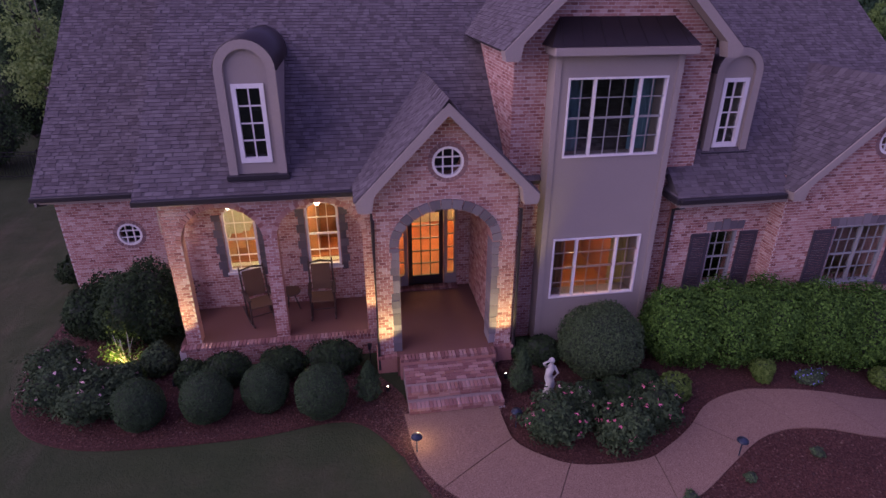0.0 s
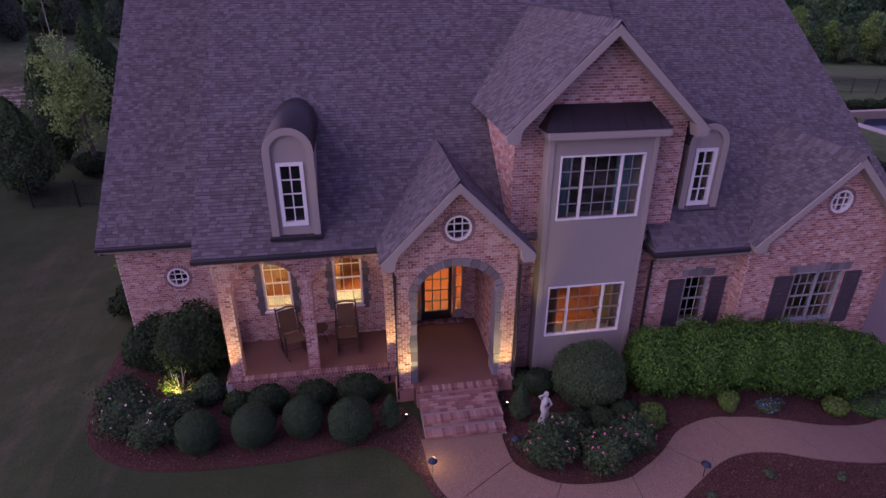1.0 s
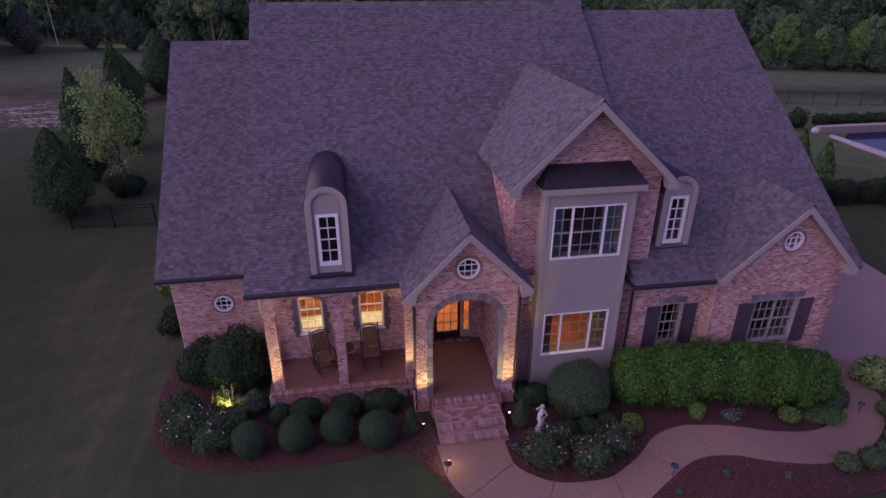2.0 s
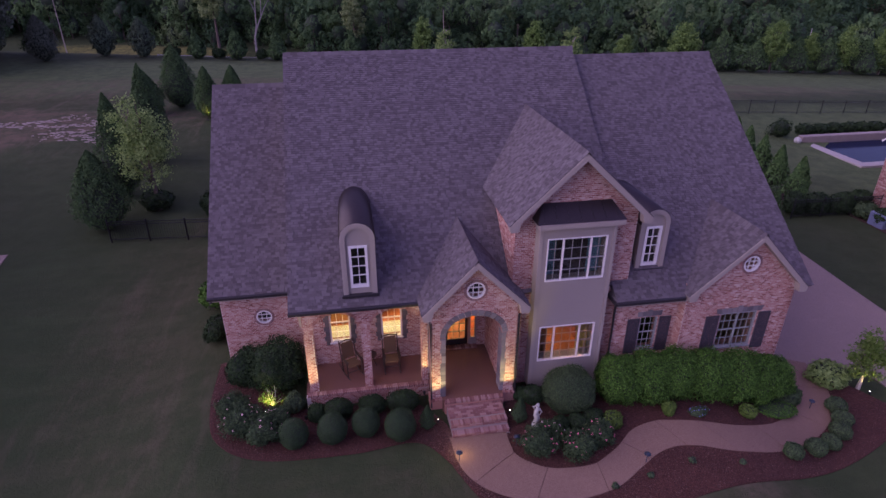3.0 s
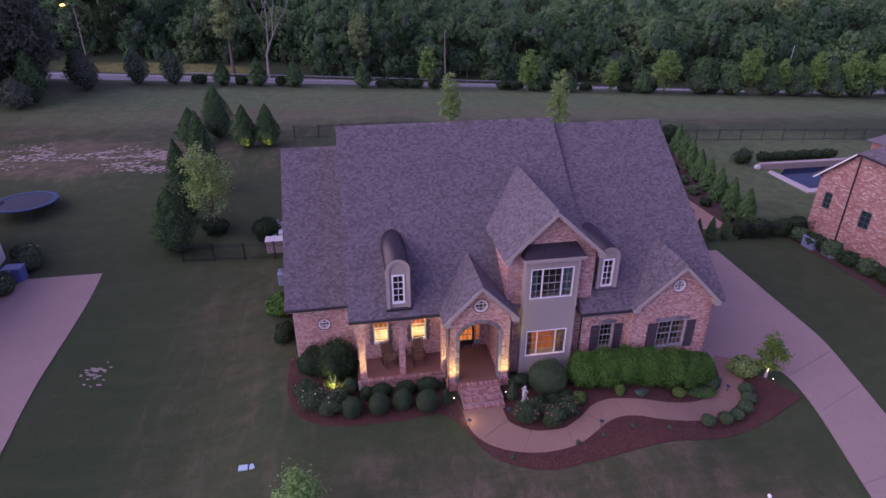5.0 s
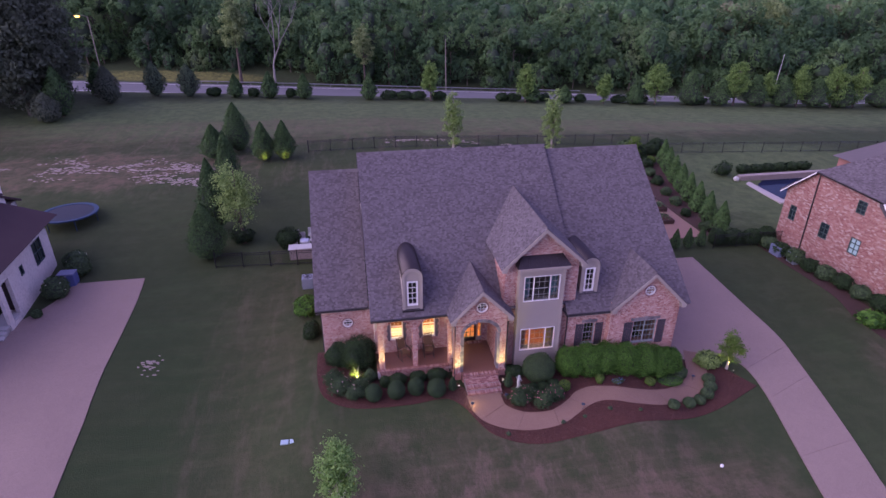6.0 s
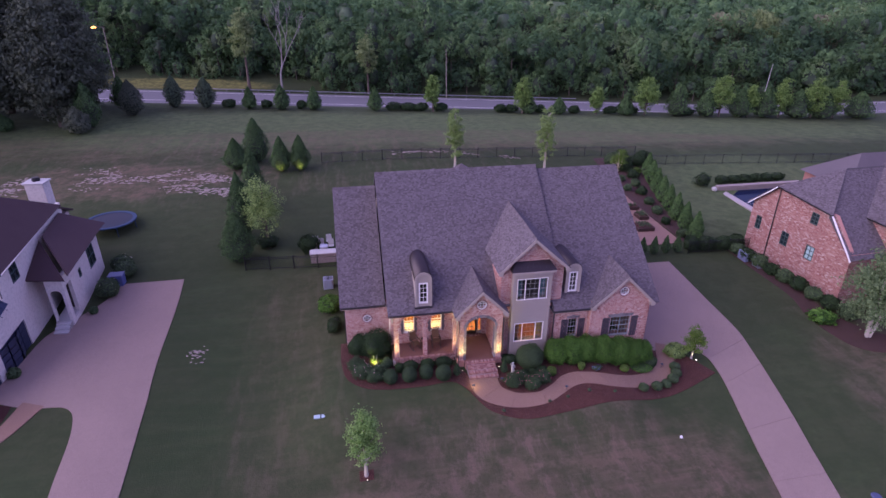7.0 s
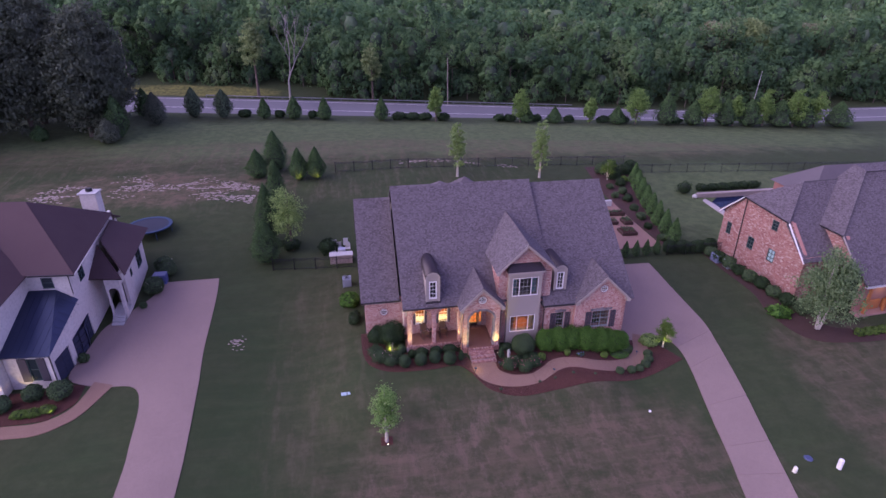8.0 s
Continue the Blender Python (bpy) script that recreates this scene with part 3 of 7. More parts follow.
def rake_board(xl, xr, ze, ax, az, y, w=0.18, ret=0.30):
    """Painted rake boards with cornice returns on a gable front."""
    p = front(y)
    for xe, s in ((xl, 1), (xr, -1)):
        bm = bmesh.new()
        k = (az - ze) / abs(ax - xe)
        loop = [(xe, ze - 0.02), (ax, az - 0.02), (ax, az - w * 1.35), (xe + s * (ret + 0.06), ze + k * (ret + 0.06) - w * 1.35), (xe + s * ret, ze - 0.20), (xe + s * 0.04, ze - 0.20)]
        fr = [bm.verts.new(p.at(u, v, 0.0)) for u, v in loop]
        bk = [bm.verts.new(p.at(u, v, -0.28)) for u, v in loop]
        bm.faces.new(fr)
        bm.faces.new(bk[::-1])
        for i in range(len(loop)):
            j = (i + 1) % len(loop)
            bm.faces.new((fr[i], fr[j], bk[j], bk[i]))
        part("rake_board", bm, TRIM, house, "taupe painted rake board with cornice return")


# entry gable
gable_roof("roof_entry", -0.32, 3.15, 3.98, 3.98, 1.39, 5.74, 8.35, main_y)
rake_board(-0.32, 3.15, 3.98, 1.39, 5.74, 8.32)
# bay gable
gable_roof("roof_bay", 2.52, 7.24, 6.48, 6.48, 4.80, 8.70, 9.06, main_y)
rake_board(2.52, 7.24, 6.48, 4.80, 8.70, 9.03)
# right gable
gable_roof("roof_garage_gable", 8.84, 13.34, 3.58, 3.58, 11.15, 5.72, 8.66, right_y)
rake_board(8.84, 13.34, 3.58, 11.15, 5.72, 8.63)

# walls
A1, A2 = (-3.77, -2.19, 2.86, 0.73), (-1.92, -0.20, 2.86, 0.73)
a1, a2 = (arched(a[0], a[1], 0.0, a[2], a[3], 16)[:1:-1] for a in (A1, A2))
brick_wall(house, "porch_arcade_wall", front(9.6), [(-4.06, 0.0), (A1[0], 0.0)] + a1 + [(A1[1], 0.0), (A2[0], 0.0)] + a2 + [(A2[1], 0.0), (0.02, 0.0), (0.02, 3.74), (-4.06, 3.74)], [], 0.26)
for u0, u1, sp, ri in (A1, A2):
    n = 27
    cu, ru = (u0 + u1) / 2, (u1 - u0) / 2
    for k in range(n):
        t0, t1 = 180 * k / n + 0.5, 180 * (k + 1) / n - 0.5
        lp = arc(cu, sp, ru - 0.004, ri - 0.004, t0, t1, 2) + arc(cu, sp, ru + 0.10, ri + 0.10, t1, t0, 2)
        part("arch_brick", slab(front(9.6), lp, [], 0.05, 0.018), BRICK, house)
ent = [(0.47, 0.0)] + arched(0.47, 2.34, 0.0, 2.92, 0.74, 16)[:1:-1] + [(2.34, 0.0)]
brick_wall(house, "entry_wall", front(8.65), [(0.0, 0.0)] + ent + [(2.82, 0.0), (2.82, 4.20), (1.39, 5.61), (0.0, 4.18)], [arc(1.43, 4.58, 0.30, 0.30, 0, 360, 24)[:-1]], 0.42, lambda u, v: 0.5 < v < 3.0)
brick_wall(house, "bay_wall", front(9.5), rect(2.85, 3.60, 0.0, 6.353), [], 0.3)
brick_wall(house, "bay_wall", front(9.5), rect(5.96, 6.95, 0.0, 6.353), [], 0.3)
brick_wall(house, "bay_gable_wall", front(9.5), [(2.85, 6.353), (6.95, 6.353), (6.95, 6.68), (4.80, 8.62), (2.85, 6.72)], [], 0.3)
brick_wall(house, "bay_side_wall", sideL(2.846), [(-13.2, 3.6), (-9.504, 3.6), (-9.504, 6.5), (-13.2, 6.5)], [], 0.25)
brick_wall(house, "bay_side_wall", sideR(6.954), [(9.504, 3.2), (13.4, 3.2), (13.4, 6.5), (9.504, 6.5)], [], 0.25)
brick_wall(house, "right_wing_wall", front(9.3), [(6.6, -0.6), (8.95, -0.6), (8.95, 3.40), (6.6, 3.40)], [rect(7.58, 8.24, 1.14, 2.5)], 0.3)
brick_wall(house, "right_gable_wall", front(8.9), [(8.95, -0.6), (13.08, -0.6), (13.08, 3.72), (11.15, 5.62), (8.95, 3.68)], [rect(10.40, 11.82, 1.13, 2.58), arc(11.10, 4.53, 0.3, 0.3, 0, 360, 24)[:-1]], 0.45)
brick_wall(house, "gable_return_wall", sideL(8.945), [(-9.3, -0.6), (-8.904, -0.6), (-8.904, 3.6), (-9.3, 3.6)], [], 0.02)
brick_wall(house, "left_wing_wall", front(12.15), [(-7.12, 0.0), (-4.0, 0.0), (-4.0, 3.27), (-7.12, 3.27)], [arc(-5.67, 2.10, 0.28, 0.28, 0, 360, 24)[:-1]], 0.3)

# rest of the shell: sides, back and inner divisions
part("left_side_wall", slab(sideL(-7.124), [(-25.0, 0.0), (-12.154, 0.0), (-12.154, 3.3), (-18.6, 9.0), (-25.0, 3.3)], [], 0.3), BRICKSIDE, house)
part("gable_end_left", slab(sideL(-4.2), [(-25.6, 3.0), (-9.9, 3.0), (-9.9, 4.0), (-17.7, 10.2), (-25.6, 3.9)], [], 0.2), TRIM, house)
part("right_side_wall", slab(sideR(13.08), [(8.9, -0.6), (26.5, -0.6), (26.5, 3.6), (17.8, 9.95), (8.9, 3.4)], [], 0.3), BRICKSIDE, house)
part("back_wall", slab(Plane((0, 24.4, 0), (-1, 0, 0), (0, 0, 1)), rect(-13.0, 7.2, 0, 4.6), [], 0.3), MORTAR, house)
brick_wall(house, "divider_wall", sideL(-4.045), [(-12.15, 0.0), (-11.1, 0.0), (-11.1, 3.7), (-12.15, 3.7)], [], 0.2, mortar=BRICKSIDE)
brick_wall(house, "porch_side_arch", sideL(-4.045), [(-11.1, 3.7), (-11.1, 2.7)] + arc(-10.48, 2.7, 0.62, 0.62, 180, 0, 14)[1:] + [(-9.86, 3.7)], [], 0.26, mortar=BRICKSIDE)
brick_wall(house, "pier_return", sideL(-4.064), [(-9.86, 0.0), (-9.6, 0.0), (-9.6, 3.72), (-9.86, 3.72)], [], 0.003)
brick_wall(house, "porch_base_wall", front(9.372), [(-4.06, 0.0), (0.0, 0.0), (0.0, 0.44), (-4.06, 0.44)], [], 0.006)
# ridge caps
def cap_mesh(key, ln, hw, drop):
    vs = [(0, -hw, -drop + 0.012), (0, 0, 0.045), (0, hw, -drop + 0.012), (ln, -hw, -drop + 0.03), (ln, 0, 0.063), (ln, hw, -drop + 0.03), (ln, -hw, -drop + 0.012), (ln, 0, 0.045), (ln, hw, -drop + 0.012)]
    return mesh_of(key, vs, [(0, 3, 4, 1), (1, 4, 5, 2), (3, 6, 7, 4), (4, 7, 8, 5)], SHINGLE)


CAPS = [cap_mesh("ridge_cap_wide", 0.29, 0.15, 0.15), cap_mesh("ridge_cap_small", 0.225, 0.13, 0.13)]


def cap_line(mesh, step, a, b):
    a, b = Vector(a), Vector(b)
    n_ = max(1, round((b - a).length / step))
    turn = math.degrees(math.atan2(b.y - a.y, b.x - a.x))
    for k in range(n_):
        o = new("ridge_cap", mesh)
        o.parent = house
        q = a.lerp(b, k / n_)
        o.matrix_basis = pose(q.x, q.y, q.z, 0, 0, turn)


for x0, x1, y, z in ((-4.43, 7.36, RY, RZ), (7.36, 13.74, QRY, QRZ), (-7.44, -4.43, LRY, LRZ)):
    cap_line(CAPS[0], 0.26, (x0, y, z), (x1, y, z))
for x, z, y0, y1 in ((1.39, 5.74, 8.33, main_y(5.74)), (4.80, 8.70, 9.04, main_y(8.70)), (11.15, 5.72, 8.64, right_y(5.72))):
    cap_line(CAPS[1], 0.2, (x, y1, z), (x, y0, z))
# rear roof peaks that rise over the ridge
for x, top in ((0.81, 8.43), (3.21, 8.75)):
    bm = bmesh.new()
    b = [bm.verts.new((x + dx, 24.3 + dy, 6.6)) for dx, dy in ((-2.6, -2.4), (2.6, -2.4), (2.6, 2.4), (-2.6, 2.4))]
    a = bm.verts.new((x, 24.3, top))
    for i in range(4):
        bm.faces.new((b[i], b[(i + 1) % 4], a))
    bm.faces.new(b[::-1])
    part("rear_roof_peak", bm, SHINGLE, house)

# gutters, soffits and downspouts
gutter(house, -4.43, -0.30, ME, MZ)
gutter(house, -7.44, -4.43, LE, LZ)
gutter(house, 6.35, 8.80, QE, QZ)
part("soffit", boxm(-4.4, -0.1, ME, 9.9, 3.74, 3.80), TRIM, house)
part("soffit", boxm(-7.4, -4.3, LE, 12.3, 3.03, 3.08), TRIM, house)
part("soffit", boxm(6.4, 8.9, QE, 9.4, 3.29, 3.35), TRIM, house)
for pts in ([(-0.02, 9.55, 3.7), (-0.02, 8.60, 3.5), (-0.02, 8.60, 0.1)], [(-7.34, 11.83, 3.05), (-7.18, 12.45, 2.85), (-7.18, 12.45, 0.1)],
            [(6.5, 8.85, 3.3), (6.52, 9.24, 3.1), (6.52, 9.24, 0.1)], [(2.88, 8.60, 3.6), (2.88, 8.60, 0.1)]):
    part("downspout", tube(bmesh.new(), pts, [0.04] * len(pts), 6), GUTTER, house)
bm = bmesh.new()
for i, (x, y, z) in enumerate(((6.35, QE, QZ),)):
    box(bm, x - 0.10, x, y - 0.1, 9.5, z - 0.1, z + 0.02, 0.015)
part("gutter", bm, GUTTER, house)
# little hip return beside the bay
bm = bmesh.new()
v = [bm.verts.new(c) for c in ((6.26, 8.78, 3.47), (6.26, 9.5, 3.47), (6.9, 9.5, 4.0), (6.9, 8.82, 3.5))]
bm.faces.new(v)
part("eave_return", bm, SHINGLE, house)


def bar(parent, pl, u0, u1, v0, v1, d0, d1, mat):
    bm = bmesh.new()
    pbox(bm, pl, u0, u1, v0, v1, d0, d1)
    part("glazing_bar", bm, mat, parent)


def window(pl, u0, u1, v0, v1, mull, cols, rows, depth=0.07, fw=0.05, mat=None, head=0.0, meet=True, label="", sill=True, barmat=None):
    """A sash window: casing, upright mullions, glazing bars and panes."""
    mat = mat or WHITE
    barmat = barmat or SASH
    bm = bmesh.new()
    if head:
        outer = arched(u0, u1, v0, v1 - head, head, 10)
        inner = arched(u0 + fw, u1 - fw, v0 + fw, v1 - head, head - fw, 10)
        ring(bm, pl, inner, outer, -depth - 0.05, -depth + 0.06)
    else:
        ring(bm, pl, rect(u0 + fw, u1 - fw, v0 + fw, v1 - fw), rect(u0, u1, v0, v1), -depth - 0.05, -depth + 0.06)
    edges = [u0 + fw / 2] + [u0 + (u1 - u0) * m for m in mull] + [u1 - fw / 2]
    for m in mull:
        u = u0 + (u1 - u0) * m
        pbox(bm, pl, u - fw * 0.6, u + fw * 0.6, v0 + fw, v1 - fw, -depth - 0.04, -depth + 0.055)
    w = part("window", bm, mat, house, label or "white-framed sash window")
    counts = cols if isinstance(cols, (list, tuple)) else [cols] * (len(mull) + 1)
    for (a, b), c in zip(zip(edges, edges[1:]), counts):
        for k in range(1, c):
            u = a + (b - a) * k / c
            bar(w, pl, u - 0.007, u + 0.007, v0 + fw, v1 - fw - (head * 0.25), -depth - 0.02, -depth + 0.012, barmat)
        for k in range(1, rows):
            v = v0 + (v1 - v0) * k / rows
            t = 0.020 if meet and k * 2 == rows else 0.007
            bar(w, pl, a + fw / 2, b - fw / 2, v - t, v + t, -depth - 0.025, -depth + 0.02, barmat)
    bm = bmesh.new()
    pbox(bm, pl, u0 + fw * 0.6, u1 - fw * 0.6, v0 + fw * 0.6, v1 - fw * 0.6, -depth - 0.012, -depth - 0.006)
    g = part("pane", bm, GLASS, w)
    g.visible_shadow = False
    if sill:
        bm = bmesh.new()
        pbox(bm, pl, u0 - 0.04, u1 + 0.04, v0 - 0.05, v0, -depth, 0.05)
        part("sill", bm, mat, w)
    return w


RINGBRICK = piece_mat("plum_brick", [(0, (0.20, 0.11, 0.11)), (1, (0.34, 0.20, 0.19))])
DARKSTONE = piece_mat("dark_quoin_stone", [(0, (0.09, 0.08, 0.088)), (1, (0.16, 0.14, 0.15))])


def round_window(pl, u, v, r, label):
    bm = bmesh.new()
    n = 28
    circ = lambda k: arc(u, v, k, k, 0, 360, n)[:-1]
    ring(bm, pl, circ(r - 0.045), circ(r), -0.08, 0.02)
    w = part("round_window", bm, WHITE, house, label)
    for k in (-1, 1):
        h = math.sqrt(max(0, (r - 0.03) ** 2 - (r * 0.30) ** 2))
        bar(w, pl, u + k * r * 0.30 - 0.011, u + k * r * 0.30 + 0.011, v - h, v + h, -0.05, -0.015, WHITE)
        bar(w, pl, u - h, u + h, v + k * r * 0.30 - 0.011, v + k * r * 0.30 + 0.011, -0.055, -0.018, WHITE)
    bm = bmesh.new()
    vs = [bm.verts.new(pl.at(a, b, -0.06)) for a, b in circ(r - 0.01)]
    bm.faces.new(vs)
    part("pane", bm, GLASS, w).visible_shadow = False
    stones = 26
    for k in range(stones):
        a0, a1 = 360 * k / stones + 0.9, 360 * (k + 1) / stones - 0.9
        lp = arc(u, v, r + 0.005, r + 0.005, a0, a1, 3) + arc(u, v, r + 0.085, r + 0.085, a1, a0, 3)
        part("ring_brick", slab(pl, lp, [], 0.03, 0.016), RINGBRICK, w)


round_window(front(8.65), 1.43, 4.58, 0.30, "round white gridded window with a stone ring")
round_window(front(8.9), 11.10, 4.53, 0.30, "round white gridded window with a stone ring")
round_window(front(12.15), -5.67, 2.10, 0.28, "round white gridded window with a stone ring")
# added near-black boards whose colour stands for unlit rooms behind the round windows
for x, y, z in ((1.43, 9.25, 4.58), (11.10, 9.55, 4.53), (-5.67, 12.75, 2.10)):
    part("room_wall", boxm(x - 0.5, x + 0.5, y, y + 0.05, z - 0.7, z + 0.45), UNLITROOM, house)
    part("room_wall", boxm(x - 0.5, x + 0.5, y - 0.12, y - 0.004, z - 0.7, z - 0.65), UNLITROOM, house)

# porch floor, ceiling and back wall
porch = part("porch_floor", slab(Plane((0, 0, FLOOR), (1, 0, 0), (0, 1, 0)), [(-4.2, 9.52), (0.35, 9.52), (0.35, 8.44), (2.44, 8.44), (2.44, 11.5), (-4.2, 11.5)], [], 0.5), SLAB, house, "dark red-brown porch floor")
part("porch_ceiling", boxm(-4.2, 0.4, 9.62, 11.4, 3.66, 3.72), TRIM, house)
part("porch_ceiling", boxm(0.0, 2.85, 8.7, 11.5, 3.72, 3.78), TRIM, house)
W1, W2 = (-3.30, -2.58, 1.42, 3.02), (-1.47, -0.72, 1.42, 3.06)
brick_wall(house, "porch_back_wall", front(11.1), [(-4.2, 0.5), (0.42, 0.5), (0.42, 3.7), (-4.2, 3.7)], [arched(W1[0], W1[1], W1[2], W1[3] - 0.2, 0.2, 10), arched(W2[0], W2[1], W2[2], W2[3] - 0.2, 0.2, 10)], 0.3)
brick_wall(house, "entry_back_wall", front(11.35), [(0.42, 0.5), (2.5, 0.5), (2.5, 3.75), (0.42, 3.75)], [rect(0.58, 2.14, 0.5, 2.72)], 0.25)
brick_wall(house, "vestibule_wall", sideL(2.46), [(-11.35, 0.5), (-9.07, 0.5), (-9.07, 3.75), (-11.35, 3.75)], [], 0.25)
part("vestibule_pier", boxm(0.02, 0.42, 9.96, 11.1, 0.5, 3.7), MORTAR, house)
for a in (W1, W2):
    window(front(11.1), *a, [], 3, 4, head=0.2, barmat=WHITE, label="arched white sash window glowing warm from inside")
    # grey stone quoins and arched head round the porch windows
    p = front(11.1)
    for s in (0, 1):
        v, k = a[2] - 0.1, 0
        while v < a[3] - 0.2:
            w_ = 0.19 if k % 2 else 0.14
            u0, u1 = (a[0] - 0.02 - w_, a[0] - 0.02) if s == 0 else (a[1] + 0.02, a[1] + 0.02 + w_)
            bm = bmesh.new()
            pbox(bm, p, u0, u1, v, min(v + 0.19, a[3] - 0.16), 0.0, 0.03)
            part("quoin_stone", bm, DARKSTONE, house)
            v += 0.2
            k += 1


# front door
door = part("front_door", slab(front(11.35), rect(0.92, 1.80, 0.52, 2.60), [rect(1.02 + k * 0.235, 1.235 + k * 0.235, 0.78 + j * 0.345, 1.105 + j * 0.345) for k in range(3) for j in range(5)], 0.05, -0.1), DOORPAINT, house, "dark wooden front door with fifteen lit glass panes")
bm = bmesh.new()
pbox(bm, front(11.35), 1.0, 1.74, 0.76, 2.52, -0.13, -0.125)
part("pane", bm, GLASS, door).visible_shadow = False
bm = bmesh.new()
tube(bm, [(0.97, 11.42, 1.45), (0.97, 11.39, 1.45), (0.97, 11.39, 1.62), (0.97, 11.42, 1.62)], [0.012] * 4, 6)
part("door_handle", bm, BLACKIRON, door)
fr = bmesh.new()
for a, b in ((0.58, 0.64), (0.82, 0.90), (1.82, 1.90), (2.08, 2.14)):
    pbox(fr, front(11.35), a, b, 0.5, 2.72, -0.16, -0.04)
pbox(fr, front(11.35), 0.64, 2.08, 2.62, 2.72, -0.155, -0.045)
for a, b in ((0.64, 0.82), (1.90, 2.08)):
    pbox(fr, front(11.35), a, b, 0.5, 0.82, -0.15, -0.05)
part("door_frame", fr, TRIM, house)
for a, b in ((0.64, 0.82), (1.90, 2.08)):
    bm = bmesh.new()
    for j in range(1, 5):
        v = 0.82 + 1.80 * j / 5
        pbox(bm, front(11.35), a, b, v - 0.012, v + 0.012, -0.11, -0.08)
    sl = part("sidelight", bm, TRIM, house)
    bm = bmesh.new()
    pbox(bm, front(11.35), a, b, 0.82, 2.62, -0.10, -0.095)
    part("pane", bm, GLASS, sl).visible_shadow = False

# stone arch and jambs of the entry
p = front(8.65)
n = 15
for k in range(n):
    a0, a1 = 180 * k / n + 0.6, 180 * (k + 1) / n - 0.6
    lp = arc(1.405, 2.92, 0.935, 0.74, a0, a1, 3) + arc(1.405, 2.92, 1.12, 0.935, a1, a0, 3)
    part("arch_stone", slab(p, lp, [], 0.40, 0.03), STONE, house)
rj = random.Random(5)
for s in (0, 1):
    v = 0.5
    while v < 2.84:
        h = min(rj.choice((0.13, 0.17, 0.22, 0.28)), 2.9 - v)
        w_ = rj.uniform(0.13, 0.19)
        u0, u1 = (0.47 - w_, 0.472) if s == 0 else (2.338, 2.34 + w_)
        bm = bmesh.new()
        pbox(bm, p, u0, u1, v + 0.004, v + h - 0.004, -0.40, 0.016 + rj.uniform(0.0, 0.014))
        part("jamb_stone", bm, STONE, house)
        v += h
for u0, u1 in ((-0.06, 0.47), (2.34, 2.88)):
    part("pier_base", boxm(u0, u1, 8.58, 9.07, 0.0, 0.42, bevel=0.01), BRICKSIDE, house)
    LATER.append(("course", house, u0, u1, 8.575, 0.36))

# box bay
WARMSASH = flat("tan_sash_paint", (0.22, 0.16, 0.13), 0.5)
GREYSASH = flat("grey_window_paint", (0.22, 0.22, 0.225), 0.5)
bay = part("bay_panel", slab(front(9.06), rect(3.52, 6.04, 0.1, 6.46), [rect(3.785, 5.795, 4.43, 5.97), rect(3.77, 5.745, 1.24, 2.665)], 0.45), STUCCO, house, "taupe stucco two-storey bay panel")
for u0, u1 in ((3.50, 3.62), (5.94, 6.06)):
    bm = bmesh.new()
    pbox(bm, front(9.06), u0, u1, 0.1, 6.36, 0.002, 0.03)
    part("corner_board", bm, TRIM, house)
window(front(9.06), 3.785, 5.795, 4.43, 5.97, [0.27, 0.73], [2, 3, 2], 4, 0.03, 0.036, sill=False, label="wide white triple sash window, unlit")
window(front(9.06), 3.77, 5.745, 1.24, 2.665, [0.27, 0.73], [2, 3, 2], 4, 0.03, 0.036, sill=False, barmat=WARMSASH, label="wide white triple sash window with warm lamplight inside")
bm = bmesh.new()
pbox(bm, front(9.06), 3.42, 6.22, 6.38, 6.52, -0.36, 0.22)
part("bay_cornice", bm, TRIM, house)
bm = bmesh.new()
lo = [bm.verts.new(c) for c in ((3.36, 8.90, 6.53), (6.28, 8.90, 6.53), (6.28, 9.5, 6.53), (3.36, 9.5, 6.53))]
hi = [bm.verts.new(c) for c in ((3.68, 9.5, 7.02), (5.96, 9.5, 7.02))]
bm.faces.new((lo[0], lo[1], hi[1], hi[0]))
bm.faces.new((lo[1], lo[2], hi[1]))
bm.faces.new((lo[3], lo[0], hi[0]))
bm.faces.new(lo[::-1])
mr = part("bay_metal_roof", bm, METAL, house, "dark bronze standing-seam metal roof")
for k in range(7):
    x = 3.58 + k * 0.41
    xt = 3.68 + (5.96 - 3.68) * k / 6
    part("seam", tube(bmesh.new(), [(x, 8.92, 6.55), (xt, 9.47, 7.01)], [0.012, 0.012], 4), METAL, mr)

# windows of the right wing, with shutters and stone heads
window(front(9.3), 7.58, 8.24, 1.14, 2.5, [], 3, 4, 0.06, 0.035, mat=GREYSASH, label="dark sash window with small panes")
window(front(8.9), 10.40, 11.82, 1.13, 2.58, [0.5], 3, 4, 0.06, 0.035, mat=GREYSASH, label="grey twin sash window with small panes")


def shutter(pl, u0, u1, v0, v1):
    bm = bmesh.new()
    ring(bm, pl, rect(u0 + 0.05, u1 - 0.05, v0 + 0.06, v1 - 0.06), rect(u0, u1, v0, v1), 0.012, 0.05)
    s = part("shutter", bm, SHUTTER, house, "dark plum louvred shutter")
    sl = bmesh.new()
    v = v0 + 0.06
    while v < v1 - 0.07:
        pbox(sl, pl, u0 + 0.05, u1 - 0.05, v, v + 0.03, 0.012, 0.028)
        v += 0.045
    part("louvre_panel", sl, SHUTTER, s)


